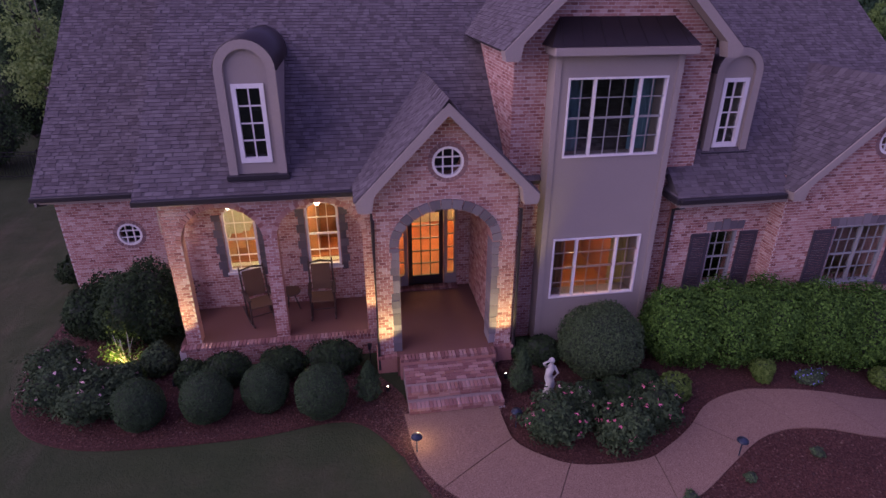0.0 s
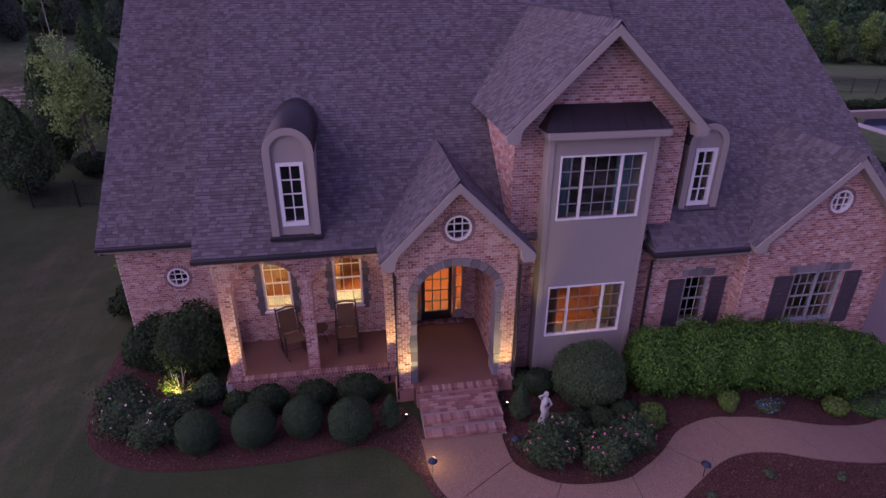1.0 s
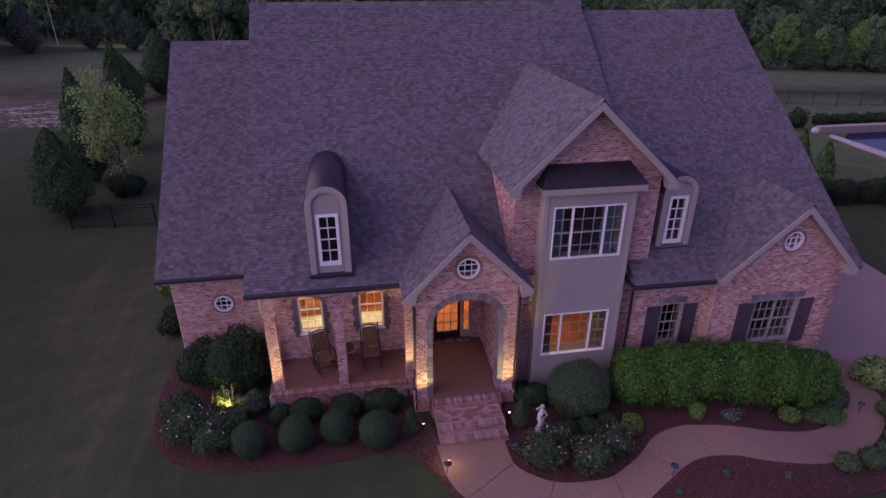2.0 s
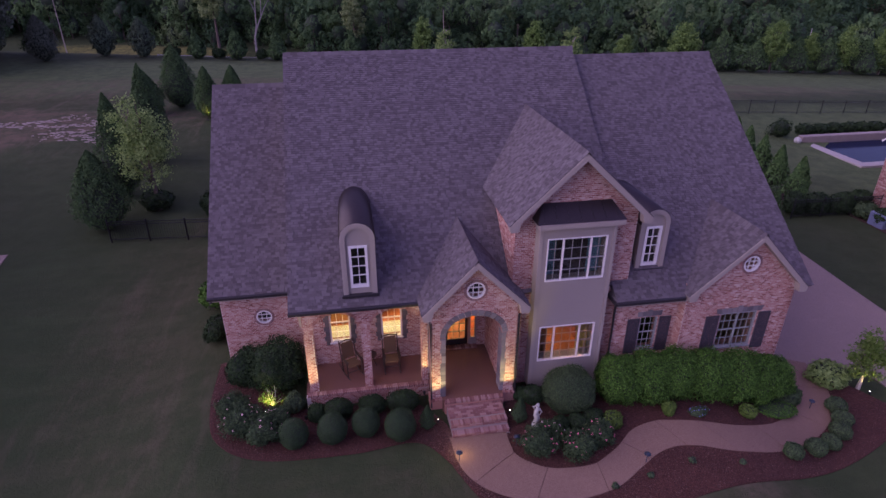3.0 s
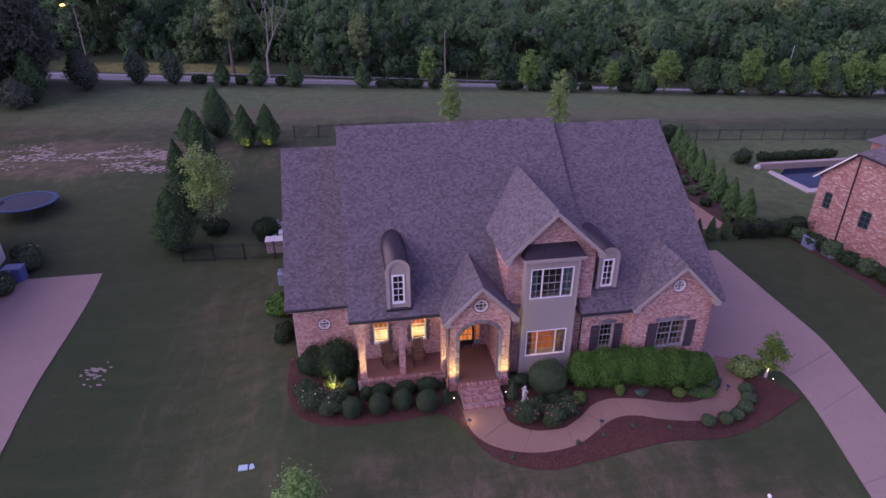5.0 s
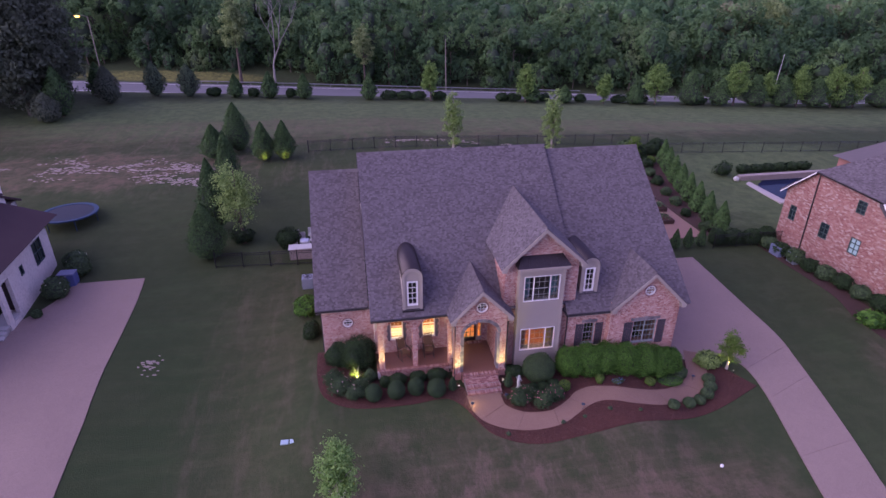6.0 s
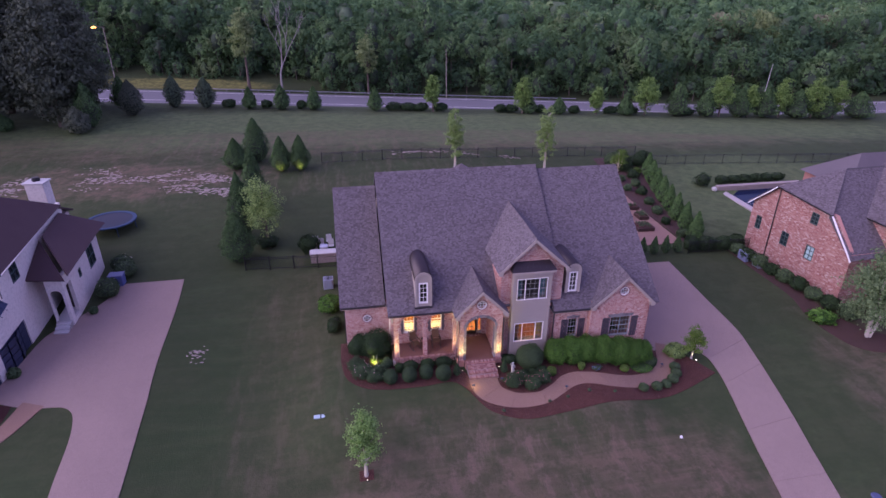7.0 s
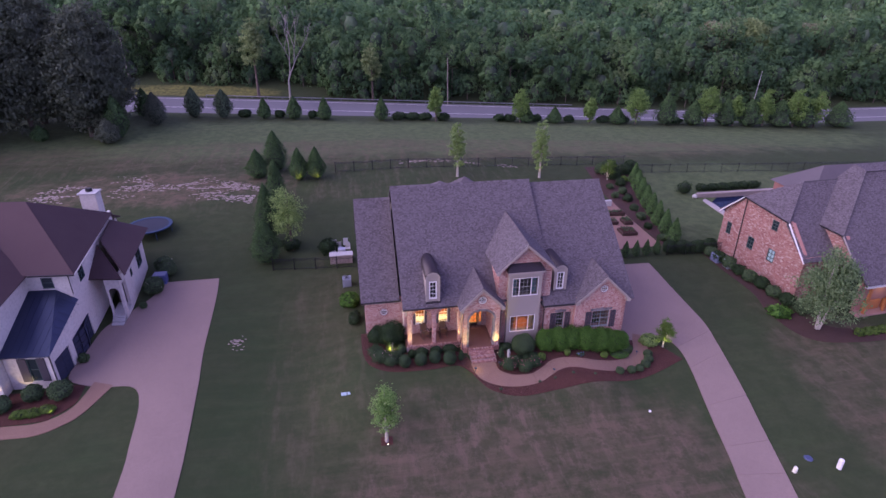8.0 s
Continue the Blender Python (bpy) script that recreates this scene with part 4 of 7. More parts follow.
for u0, u1 in ((7.10, 7.54), (8.30, 8.74)):
    shutter(front(9.3), u0, u1, 1.0, 2.46)
for u0, u1 in ((9.84, 10.34), (11.89, 12.36)):
    shutter(front(8.9), u0, u1, 0.98, 2.54)
for y, u0, u1, v in ((9.3, 7.46, 8.36, 2.52), (8.9, 10.24, 11.98, 2.60)):
    n = max(5, int((u1 - u0) / 0.18)) | 1
    for k in range(n):
        a, b = u0 + (u1 - u0) * k / n, u0 + (u1 - u0) * (k + 1) / n
        key = k == n // 2
        lean = (k - n // 2) * 0.012
        bm = bmesh.new()
        lp = [(a + 0.004, v), (b - 0.004, v), (b - 0.004 + lean, v + (0.26 if key else 0.2)), (a + 0.004 + lean, v + (0.26 if key else 0.2))]
        part("lintel_stone", slab(front(y), lp, [], 0.04, 0.04 if key else 0.025), STONE, house)


# dormers
def dormer(cx, w, y, z0, zs, sill_z, roof_y, label):
    h = w / 2
    d = new("dormer")
    d.parent = house
    tagged(d, label)
    p = front(y)
    win = rect(cx - 0.27, cx + 0.27, sill_z, sill_z + 1.44)
    face = [(cx - h, z0), (cx + h, z0)] + arc(cx, zs, h, h, 0, 180, 16)
    part("front", slab(p, face, [win], 0.12), STUCCO, d)
    bm = bmesh.new()
    ring(bm, p, [(cx - h + 0.11, z0), (cx + h - 0.11, z0)] + arc(cx, zs, h - 0.11, h - 0.11, 0, 180, 16), [(cx - h - 0.05, z0), (cx + h + 0.05, z0)] + arc(cx, zs, h + 0.05, h + 0.05, 0, 180, 16), -0.04, 0.07)
    part("arched_trim", bm, TRIM, d)
    for s in (-1, 1):
        bm = bmesh.new()
        x = cx + s * h
        vs = [bm.verts.new(c) for c in ((x, y, z0 - 0.05), (x, y, zs), (x, roof_y(zs) + 0.1, zs), (x - s * 0.08, roof_y(zs) + 0.1, zs), (x - s * 0.08, y, zs), (x - s * 0.08, y, z0 - 0.05))]
        bm.faces.new((vs[0], vs[1], vs[2]))
        bm.faces.new((vs[5], vs[4], vs[3]))
        bm.faces.new((vs[0], vs[5], vs[3], vs[2]))
        bm.faces.new((vs[1], vs[4], vs[3], vs[2]))
        part("cheek", bm, TRIM, d)
    bm = bmesh.new()
    rows_ = []
    prof = [(cx + (h + 0.07) * math.cos(radians(a)), zs + (h + 0.07) * math.sin(radians(a))) for a in range(0, 181, 12)]
    fr_ = [bm.verts.new((x, y - 0.06, z)) for x, z in prof]
    bk_ = [bm.verts.new((x, roof_y(z) + 0.1, z)) for x, z in prof]
    for i in range(len(prof) - 1):
        bm.faces.new((fr_[i], fr_[i + 1], bk_[i + 1], bk_[i]))
    prof2 = [(cx + (h + 0.04) * math.cos(radians(a)), zs + (h + 0.04) * math.sin(radians(a))) for a in range(0, 181, 12)]
    fr2 = [bm.verts.new((x, y - 0.06, z)) for x, z in prof2]
    for i in range(len(prof) - 1):
        bm.faces.new((fr_[i], fr2[i], fr2[i + 1], fr_[i + 1]))
    part("barrel_roof", bm, METAL, d, "dark metal barrel roof", smooth=True)
    part("flashing", boxm(cx - h - 0.1, cx + h + 0.1, y - 0.14, y + 0.02, z0 - 0.07, z0 + 0.03, bevel=0.01), GUTTER, d)
    bm = bmesh.new()
    u0, u1, v0, v1 = win[0][0], win[1][0], win[0][1], win[2][1]
    ring(bm, p, rect(u0 + 0.06, u1 - 0.06, v0 + 0.08, v1 - 0.06), rect(u0 - 0.02, u1 + 0.02, v0 - 0.02, v1 + 0.02), -0.06, 0.03)
    pbox(bm, p, cx - 0.012, cx + 0.012, v0 + 0.08, v1 - 0.06, -0.05, -0.01)
    for k in range(1, 4):
        v = v0 + 0.08 + (v1 - v0 - 0.14) * k / 4
        pbox(bm, p, u0 + 0.06, u1 - 0.06, v - 0.012, v + 0.012, -0.052, -0.012)
    part("window_frame", bm, WHITE, d)
    bm = bmesh.new()
    pbox(bm, p, u0, u1, v0, v1, -0.045, -0.04)
    part("pane", bm, GLASS, d).visible_shadow = False
    # added black sheet, painted as the dark inside of the dormer
    part("unlit_backing", boxm(u0, u1, y + 0.4, y + 0.42, v0, v1), UNLITROOM, d)


dormer(-2.12, 0.98, 9.74, 4.17, 6.13, 4.44, main_y, "taupe dormer with a round head and white window")
dormer(7.83, 0.94, 9.86, 4.17, 5.86, 4.30, right_y, "taupe dormer with a round head and white window")

# ---- rooms behind the lit windows ----
CREAM = two_tone("cream_wall_paint", (0.80, 0.76, 0.58), (0.74, 0.70, 0.53), 1, 20, 0.8, 0.05)
OAK = two_tone("orange_oak_floor", (0.50, 0.20, 0.07), (0.40, 0.15, 0.05), 2, 18, 0.4, 0.1)
REDOAK = two_tone("red_oak_floor", (0.52, 0.15, 0.04), (0.42, 0.11, 0.03), 2, 18, 0.4, 0.1)
CURTAIN_Y = two_tone("yellow_curtain", (0.62, 0.45, 0.14), (0.5, 0.36, 0.1), 3, 30, 0.9, 0.1)
CURTAIN_T = two_tone("teal_curtain", (0.16, 0.30, 0.34), (0.11, 0.22, 0.26), 3, 30, 0.9, 0.1)


CURTAIN_R = two_tone("rust_curtain", (0.40, 0.19, 0.09), (0.30, 0.13, 0.06), 3, 30, 0.9, 0.1)
REDWALL = two_tone("terracotta_wall", (0.46, 0.20, 0.10), (0.40, 0.165, 0.08), 0.7, 14, 0.8, 0.05)


def room(x0, x1, y0, y1, z0, z1, wall, floor_mat):
    part("room_floor", boxm(x0, x1, y0, y1, z0 - 0.05, z0), floor_mat, house)
    part("room_ceiling", boxm(x0, x1, y0, y1, z1, z1 + 0.05), wall, house)
    for a in ((x0 - 0.05, x0, y0, y1, z0, z1), (x1, x1 + 0.05, y0, y1, z0, z1), (x0, x1, y1, y1 + 0.05, z0, z1)):
        part("room_wall", boxm(*a), wall, house)


room(-4.15, 0.3, 11.42, 15.6, 0.52, 3.5, CREAM, CREAM)
room(0.42, 2.78, 11.62, 15.6, 0.52, 3.5, CREAM, REDOAK)
part("oak_floor", boxm(-4.1, 0.25, 13.5, 15.55, 0.523, 0.54), REDOAK, house)
room(3.55, 6.0, 9.56, 12.6, 0.52, 3.1, REDWALL, OAK)
# upper bay room is unlit; its darkness is in the wall and floor colour
room(3.55, 6.0, 9.56, 12.6, 3.6, 6.2, UNLITROOM, UNLITROOM)


def curtain(x0, x1, y, z0, z1, mat):
    bm = bmesh.new()
    n = 24
    cols_ = [[bm.verts.new((x0 + (x1 - x0) * i / n, y + 0.035 * math.sin(i * 1.9), z)) for z in (z0, z1)] for i in range(n + 1)]
    for a, b in zip(cols_, cols_[1:]):
        bm.faces.new((a[0], b[0], b[1], a[1]))
    part("curtain", bm, mat, house, smooth=True)


curtain(3.74, 4.26, 9.55, 0.6, 2.9, CURTAIN_R)
curtain(5.36, 5.86, 9.62, 0.6, 2.9, CURTAIN_Y)
curtain(3.74, 4.30, 9.55, 3.7, 6.1, CURTAIN_T)
curtain(5.36, 5.86, 9.55, 3.7, 6.1, CURTAIN_T)
# oak staircase in the hall
bm = bmesh.new()
for k in range(9):
    box(bm, -3.9 + k * 0.28, -3.62 + k * 0.28, 13.6, 14.8, 0.52, 0.72 + k * 0.19)
part("staircase", bm, OAK, house)
part("oak_cabinet", boxm(-1.6, -0.4, 14.9, 15.5, 0.52, 2.0, bevel=0.02), OAK, house)
part("oak_cabinet", boxm(4.1, 5.3, 12.0, 12.55, 0.52, 2.3, bevel=0.02), OAK, house)


def lamp(name, at, watts, col, size=0.12):
    li = bpy.data.lights.new(name, "POINT")
    li.energy, li.color, li.shadow_soft_size = watts, col, size
    o = new(name, li)
    o.location = at
    return o


WARM = (1.0, 0.72, 0.32)
lamp("hall_lamp", (-1.9, 13.2, 3.1), 260, (1.0, 0.82, 0.42), 0.2)
lamp("hall_lamp", (1.9, 14.2, 3.1), 150, (1.0, 0.62, 0.26), 0.2)
lamp("dining_lamp", (4.8, 10.9, 2.8), 75, WARM, 0.15)

# porch ceiling lamps
BULB = glow("lit_frosted_glass", (1.0, 0.8, 0.5), 14)
for x in (-2.94, -1.12):
    th = thing("porch_ceiling_lamp", "lit frosted glass globe lamp under the porch ceiling", "lamp", (x, 10.4, 3.3), "porch ceiling lamps")
    bm = bmesh.new()
    bmesh.ops.create_icosphere(bm, subdivisions=2, radius=0.065)
    part("globe", bm, BULB, th, smooth=True)
    part("stem", tube(bmesh.new(), [(0, 0, 0.07), (0, 0, 0.28)], [0.03, 0.05], 8), BLACKIRON, th)
    lamp("porch_lamp_light", (x, 10.4, 3.14), 6, WARM, 0.08)


# ---- steps ----
steps = thing("front_steps", "brick front steps with rowlock edges", "steps", (0, 0, 0))
BRICKCORE = two_tone("step_mortar", (0.30, 0.225, 0.205), (0.24, 0.175, 0.16), 5, 30, 0.9)
part("base", boxm(0.45, 2.32, 7.42, 8.32, 0.0, 0.352), BRICKCORE, steps)
part("base", boxm(0.45, 2.32, 7.15, 7.42, 0.0, 0.178), BRICKCORE, steps)


# ---- rocking chairs ----
def rocking_chair(at, turn):
    th = thing("rocking_chair", "dark wooden rocking chair with tan woven seat and back", "chair", group="porch rocking chairs")
    bm = bmesh.new()
    box(bm, -0.25, 0.25, -0.28, 0.22, 0.42, 0.46, 0.015)
    part("seat", bm, WICKER, th)
    bm = bmesh.new()
    vs = box(bm, -0.22, 0.22, -0.02, 0.015, 0.0, 0.62, 0.012)
    bmesh.ops.transform(bm, matrix=pose(0, 0.24, 0.50, -14), verts=bm.verts)
    part("backrest", bm, WICKER, th)
    for s in (-1, 1):
        x = s * 0.27
        part("rear_post", tube(bmesh.new(), [(x, 0.16, 0.05), (x, 0.22, 0.45), (x, 0.40, 1.16), (x, 0.41, 1.22)], [0.022, 0.024, 0.02, 0.012], 7), DARKWOOD, th)
        part("front_leg", tube(bmesh.new(), [(x, -0.27, 0.05), (x, -0.27, 0.66)], [0.02, 0.022], 7), DARKWOOD, th)
        bm = bmesh.new()
        box(bm, x - 0.045, x + 0.045, -0.32, 0.27, 0.655, 0.68, 0.008)
        part("armrest", bm, DARKWOOD, th)
        part("rocker", tube(bmesh.new(), [(x, -0.48, 0.09), (x, -0.25, 0.035), (x, 0.0, 0.02), (x, 0.25, 0.04), (x, 0.55, 0.12)], [0.02, 0.024, 0.024, 0.024, 0.02], 6), DARKWOOD, th)
    for y, z in ((0.385, 1.13), (0.24, 0.50)):
        part("rail", tube(bmesh.new(), [(-0.27, y, z), (0, y + 0.03, z + 0.04), (0.27, y, z)], [0.02, 0.026, 0.02], 7), DARKWOOD, th)
    for y in (-0.26, 0.18):
        part("stretcher", tube(bmesh.new(), [(-0.27, y, 0.24), (0.27, y, 0.24)], [0.013, 0.013], 6), DARKWOOD, th)
    th.matrix_basis = pose(*at, 0, 0, turn)
    return th


rocking_chair((-2.62, 10.45, FLOOR), 22)
rocking_chair((-1.20, 10.50, FLOOR), 2)
tb = thing("side_table", "small dark round porch side table", "table", (-1.95, 10.72, FLOOR))
bm = bmesh.new()
bmesh.ops.create_cone(bm, cap_ends=True, segments=20, radius1=0.24, radius2=0.24, depth=0.03, matrix=pose(0, 0, 0.5))
part("tabletop", bm, DARKWOOD, tb)
for k in range(3):
    a = k * math.tau / 3
    part("leg", tube(bmesh.new(), [(0.06 * math.cos(a), 0.06 * math.sin(a), 0.49), (0.2 * math.cos(a), 0.2 * math.sin(a), 0.0)], [0.016, 0.014], 6), DARKWOOD, tb)


# ---- garden uplights ----
def spot(at, to, watts, cone=50, col=(1.0, 0.83, 0.24), fixture=True, lens=True):
    li = bpy.data.lights.new("uplight_beam", "SPOT")
    li.energy, li.color, li.spot_size, li.spot_blend, li.shadow_soft_size = watts, col, radians(cone), 0.6, 0.04
    o = new("uplight_beam", li)
    o.matrix_world = look(at, to)
    if fixture:
        d = (Vector(to) - Vector(at)).normalized()
        base = Vector(at) - d * 0.06
        th = thing("garden_uplight", "small dark garden uplight, lit, on the mulch", "lamp", base, "garden uplights")
        part("housing", tube(bmesh.new(), [-d * 0.10, -d * 0.02, d * 0.035], [0.03, 0.045, 0.05], 10), BLACKIRON, th)
        bm = bmesh.new()
        bmesh.ops.create_icosphere(bm, subdivisions=2, radius=0.032)
        bmesh.ops.translate(bm, verts=bm.verts, vec=d * 0.012)
        part("lens", bm, BULB if lens else BLACKIRON, th, smooth=True)
        part("stake", tube(bmesh.new(), [-d * 0.09, (0, 0, gz(*base[:2]) - base.z - 0.02)], [0.012, 0.01], 6), BLACKIRON, th)


spot((0.10, 7.98, 0.16), (0.16, 8.66, 2.0), 260, 52)
spot((2.58, 8.02, 0.16), (2.62, 8.66, 2.0), 260, 52)
spot((-0.20, 9.06, 0.5), (-0.12, 9.6, 2.2), 170, 56, lens=False)
spot((-2.15, 9.0, 0.3), (-2.06, 9.6, 2.3), 200, 56, lens=False)
spot((-4.22, 8.85, 0.18), (-3.93, 9.6, 2.5), 330, 64, lens=False)
spot((-5.56, 9.30, 0.16), (-5.36, 9.55, 0.70), 120, 110, (1.0, 0.84, 0.2))

# ---- planting ----
G_BOX = leaf_mat("boxwood_leaf", (0.032, 0.056, 0.026), (0.066, 0.104, 0.048), 0.15)
G_HEDGE = leaf_mat("laurel_leaf", (0.024, 0.060, 0.014), (0.150, 0.290, 0.050), 0.22)
G_HOLLY = leaf_mat("holly_leaf", (0.040, 0.066, 0.032), (0.112, 0.160, 0.070), 0.2)
G_DARK = leaf_mat("dark_shrub_leaf", (0.016, 0.029, 0.013), (0.046, 0.078, 0.029), 0.12)
G_LIME = leaf_mat("lime_leaf", (0.065, 0.111, 0.023), (0.169, 0.247, 0.058), 0.3)
G_ROSE = leaf_mat("rose_leaf", (0.030, 0.052, 0.026), (0.090, 0.130, 0.056), 0.2)
G_BIRCH = leaf_mat("birch_leaf", (0.125, 0.190, 0.060), (0.34, 0.45, 0.15), 0.4)
G_MAPLE = leaf_mat("young_tree_leaf", (0.085, 0.145, 0.040), (0.24, 0.35, 0.10), 0.38)
G_LAWNTREE = leaf_mat("lawn_tree_leaf", (0.120, 0.210, 0.060), (0.30, 0.44, 0.14), 0.42)
G_CONE = leaf_mat("arborvitae_leaf", (0.034, 0.066, 0.026), (0.100, 0.160, 0.058), 0.15)
G_PINE = leaf_mat("pine_leaf", (0.055, 0.080, 0.050), (0.125, 0.165, 0.090), 0.2)
# shade between the leaves, put into the colour of the plants' cores
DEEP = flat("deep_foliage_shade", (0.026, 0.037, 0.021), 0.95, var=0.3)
PINK = flat("rose_petal_pink", (0.62, 0.16, 0.24), 0.6)
PALEPINK = flat("rose_petal_pale", (0.68, 0.42, 0.42), 0.6)
BLUEFLOWER = flat("blue_petal", (0.16, 0.16, 0.45), 0.6)
WHITEFLOWER = flat("cream_petal", (0.66, 0.64, 0.50), 0.6)


def leaf_quads(P, N, size, rng, droop=0.0, toss=0.55):
    """Pointed leaves at P, facing about N. Returns vertices and faces."""
    n = len(P)
    N = N + rng.normal(0, toss, (n, 3))
    N[:, 2] += 0.15
    N /= np.linalg.norm(N, axis=1, keepdims=True) + 1e-9
    T = np.cross(N, rng.normal(0, 1, (n, 3)))
    T[:, 2] -= droop
    T /= np.linalg.norm(T, axis=1, keepdims=True) + 1e-9
    B = np.cross(N, T)
    s = (size * rng.uniform(0.6, 1.35, (n, 1)))
    V = np.stack([P - T * s, P + B * s * 0.55 + N * s * 0.12, P + T * s, P - B * s * 0.55 + N * s * 0.12], 1).reshape(-1, 3)
    F = np.arange(n * 4).reshape(-1, 4)
    return V, F


def lumpy(D, k, amp, seed):
    """A smooth uneven radius over directions D."""
    r = np.random.default_rng(seed)
    out = np.zeros(len(D))
    for _ in range(7):
        a = r.normal(0, 1, 3)
        out += np.sin(D @ (a / np.linalg.norm(a)) * k * r.uniform(0.6, 1.5) + r.uniform(0, 6.28)) / 3.2
    return 1 + amp * out


def dirs(n, rng):
    D = rng.normal(0, 1, (n, 3))
    return D / np.linalg.norm(D, axis=1, keepdims=True)


def numpy_mesh(name, V, F, mats, idx=None):
    me = bpy.data.meshes.new(name)
    V, F = np.asarray(V, np.float32), np.asarray(F, np.int32)
    k = F.shape[1]
    me.vertices.add(len(V))
    me.vertices.foreach_set("co", V.ravel())
    me.loops.add(F.size)
    me.loops.foreach_set("vertex_index", F.ravel())
    me.polygons.add(len(F))
    me.polygons.foreach_set("loop_start", np.arange(0, F.size, k, dtype=np.int32))
    for m in mats:
        me.materials.append(m)
    if idx is not None:
        me.polygons.foreach_set("material_index", np.asarray(idx, np.int32))
    me.update(calc_edges=True)
    me.validate()
    return me


def core_quads(center, radii, k, amp, seed, n=14):
    """A closed core for a plant, as quads; its dark colour stands for inner shade."""
    th, ph = np.linspace(0.05, math.pi - 0.05, n), np.linspace(0, math.tau, 2 * n, endpoint=False)
    T, Q = np.meshgrid(th, ph, indexing="ij")
    D = np.stack([np.sin(T) * np.cos(Q), np.sin(T) * np.sin(Q), np.cos(T)], -1).reshape(-1, 3)
    V = D * lumpy(D, k, amp, seed)[:, None] * np.array(radii) + np.array(center)
    m = 2 * n
    F = [(i * m + j, (i + 1) * m + j, (i + 1) * m + (j + 1) % m, i * m + (j + 1) % m) for i in range(n - 1) for j in range(m)]
    return V, np.array(F)


def shrub(name, label, category, at, radii, count, size, mat, lump=0.06, k=5, group="", flowers=None, low=-0.75, seed=None, loose=0.05):
    """A leafy shrub that stands on the ground: a core coloured as inner shade and thousands of leaves."""
    x, y = at[:2]
    z = gz(x, y) + 0.02
    seed = seed if seed is not None else int(abs(x * 131 + y * 717)) % 9973
    rng = np.random.default_rng(seed)
    rad = np.array(radii, float)
    c = np.array((0, 0, rad[2] * 0.92))
    D = dirs(count, rng)
    D = D[D[:, 2] > low]
    R = lumpy(D, k, lump, seed)[:, None] * (1 - np.abs(rng.normal(0, loose, (len(D), 1))) + np.abs(rng.normal(0, loose * 0.6, (len(D), 1))))
    P = c + D * R * rad
    P[:, 2] = np.maximum(P[:, 2], 0.02)
    V, F = leaf_quads(P, D / rad * rad.mean(), size, rng)
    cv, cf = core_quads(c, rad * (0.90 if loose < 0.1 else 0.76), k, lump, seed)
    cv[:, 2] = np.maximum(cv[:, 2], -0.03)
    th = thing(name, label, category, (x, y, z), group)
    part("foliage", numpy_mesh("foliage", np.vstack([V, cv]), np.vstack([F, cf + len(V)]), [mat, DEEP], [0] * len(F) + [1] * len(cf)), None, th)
    part("stem", tube(bmesh.new(), [(0, 0, -0.06), (0.01, 0, rad[2] * 0.4)], [0.035, 0.025], 6), BARK, th)
    if flowers:
        fm, fn, fs = flowers
        D = dirs(fn * 3, rng)
        D = D[D[:, 2] > -0.1][:fn]
        P = c + D * lumpy(D, k, lump, seed)[:, None] * rad * 1.03
        V = F = None
        parts_v, parts_f = [], []
        for j in range(4):
            v, f = leaf_quads(P + rng.normal(0, fs * 0.35, P.shape), D, fs, rng)
            parts_f.append(f + sum(len(q) for q in parts_v))
            parts_v.append(v)
        part("blossom", numpy_mesh("blossom", np.vstack(parts_v), np.vstack(parts_f), [fm]), None, th, kind="stuff")
    return th


def conifer(name, label, at, h, r, count, size, mat, group="", seed=None, belly=0.25):
    """A dense evergreen cone with a ragged outline."""
    x, y = at[:2]
    z = gz(x, y)
    seed = seed if seed is not None else int(abs(x * 57 + y * 331)) % 9973
    rng = np.random.default_rng(seed)
    u = rng.random(count) ** 0.75
    prof = np.minimum(1.0, (u + 0.02) / belly) ** 0.6 * (1 - u) ** 0.8 * 1.25
    a = rng.uniform(0, math.tau, count)
    wob = 1 + 0.13 * np.sin(a * 3 + u * 9 + seed) + 0.10 * np.sin(a * 7 - u * 23) + rng.normal(0, 0.12, count)
    P = np.stack([np.cos(a) * prof * r * wob, np.sin(a) * prof * r * wob, 0.04 * h + u * h * 0.98], 1)
    N = np.stack([np.cos(a), np.sin(a), np.full(count, 0.5)], 1)
    V, F = leaf_quads(P, N, size, rng, 0.8)
    # added core in the shade colour, behind the leaves
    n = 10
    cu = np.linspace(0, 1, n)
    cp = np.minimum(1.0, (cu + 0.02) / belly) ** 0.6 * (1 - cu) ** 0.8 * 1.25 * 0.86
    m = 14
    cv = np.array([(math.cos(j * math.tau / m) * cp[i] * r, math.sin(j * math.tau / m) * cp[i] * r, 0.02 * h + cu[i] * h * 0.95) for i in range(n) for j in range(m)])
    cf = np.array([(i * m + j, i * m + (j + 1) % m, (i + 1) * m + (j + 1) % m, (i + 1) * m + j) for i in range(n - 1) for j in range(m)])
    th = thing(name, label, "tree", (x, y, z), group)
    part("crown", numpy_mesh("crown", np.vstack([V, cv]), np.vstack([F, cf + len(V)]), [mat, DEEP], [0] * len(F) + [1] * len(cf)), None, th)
    part("trunk", tube(bmesh.new(), [(0, 0, -0.1), (0, 0, h * 0.4)], [0.05 + 0.01 * h, 0.03], 7), BARK, th)
    return th


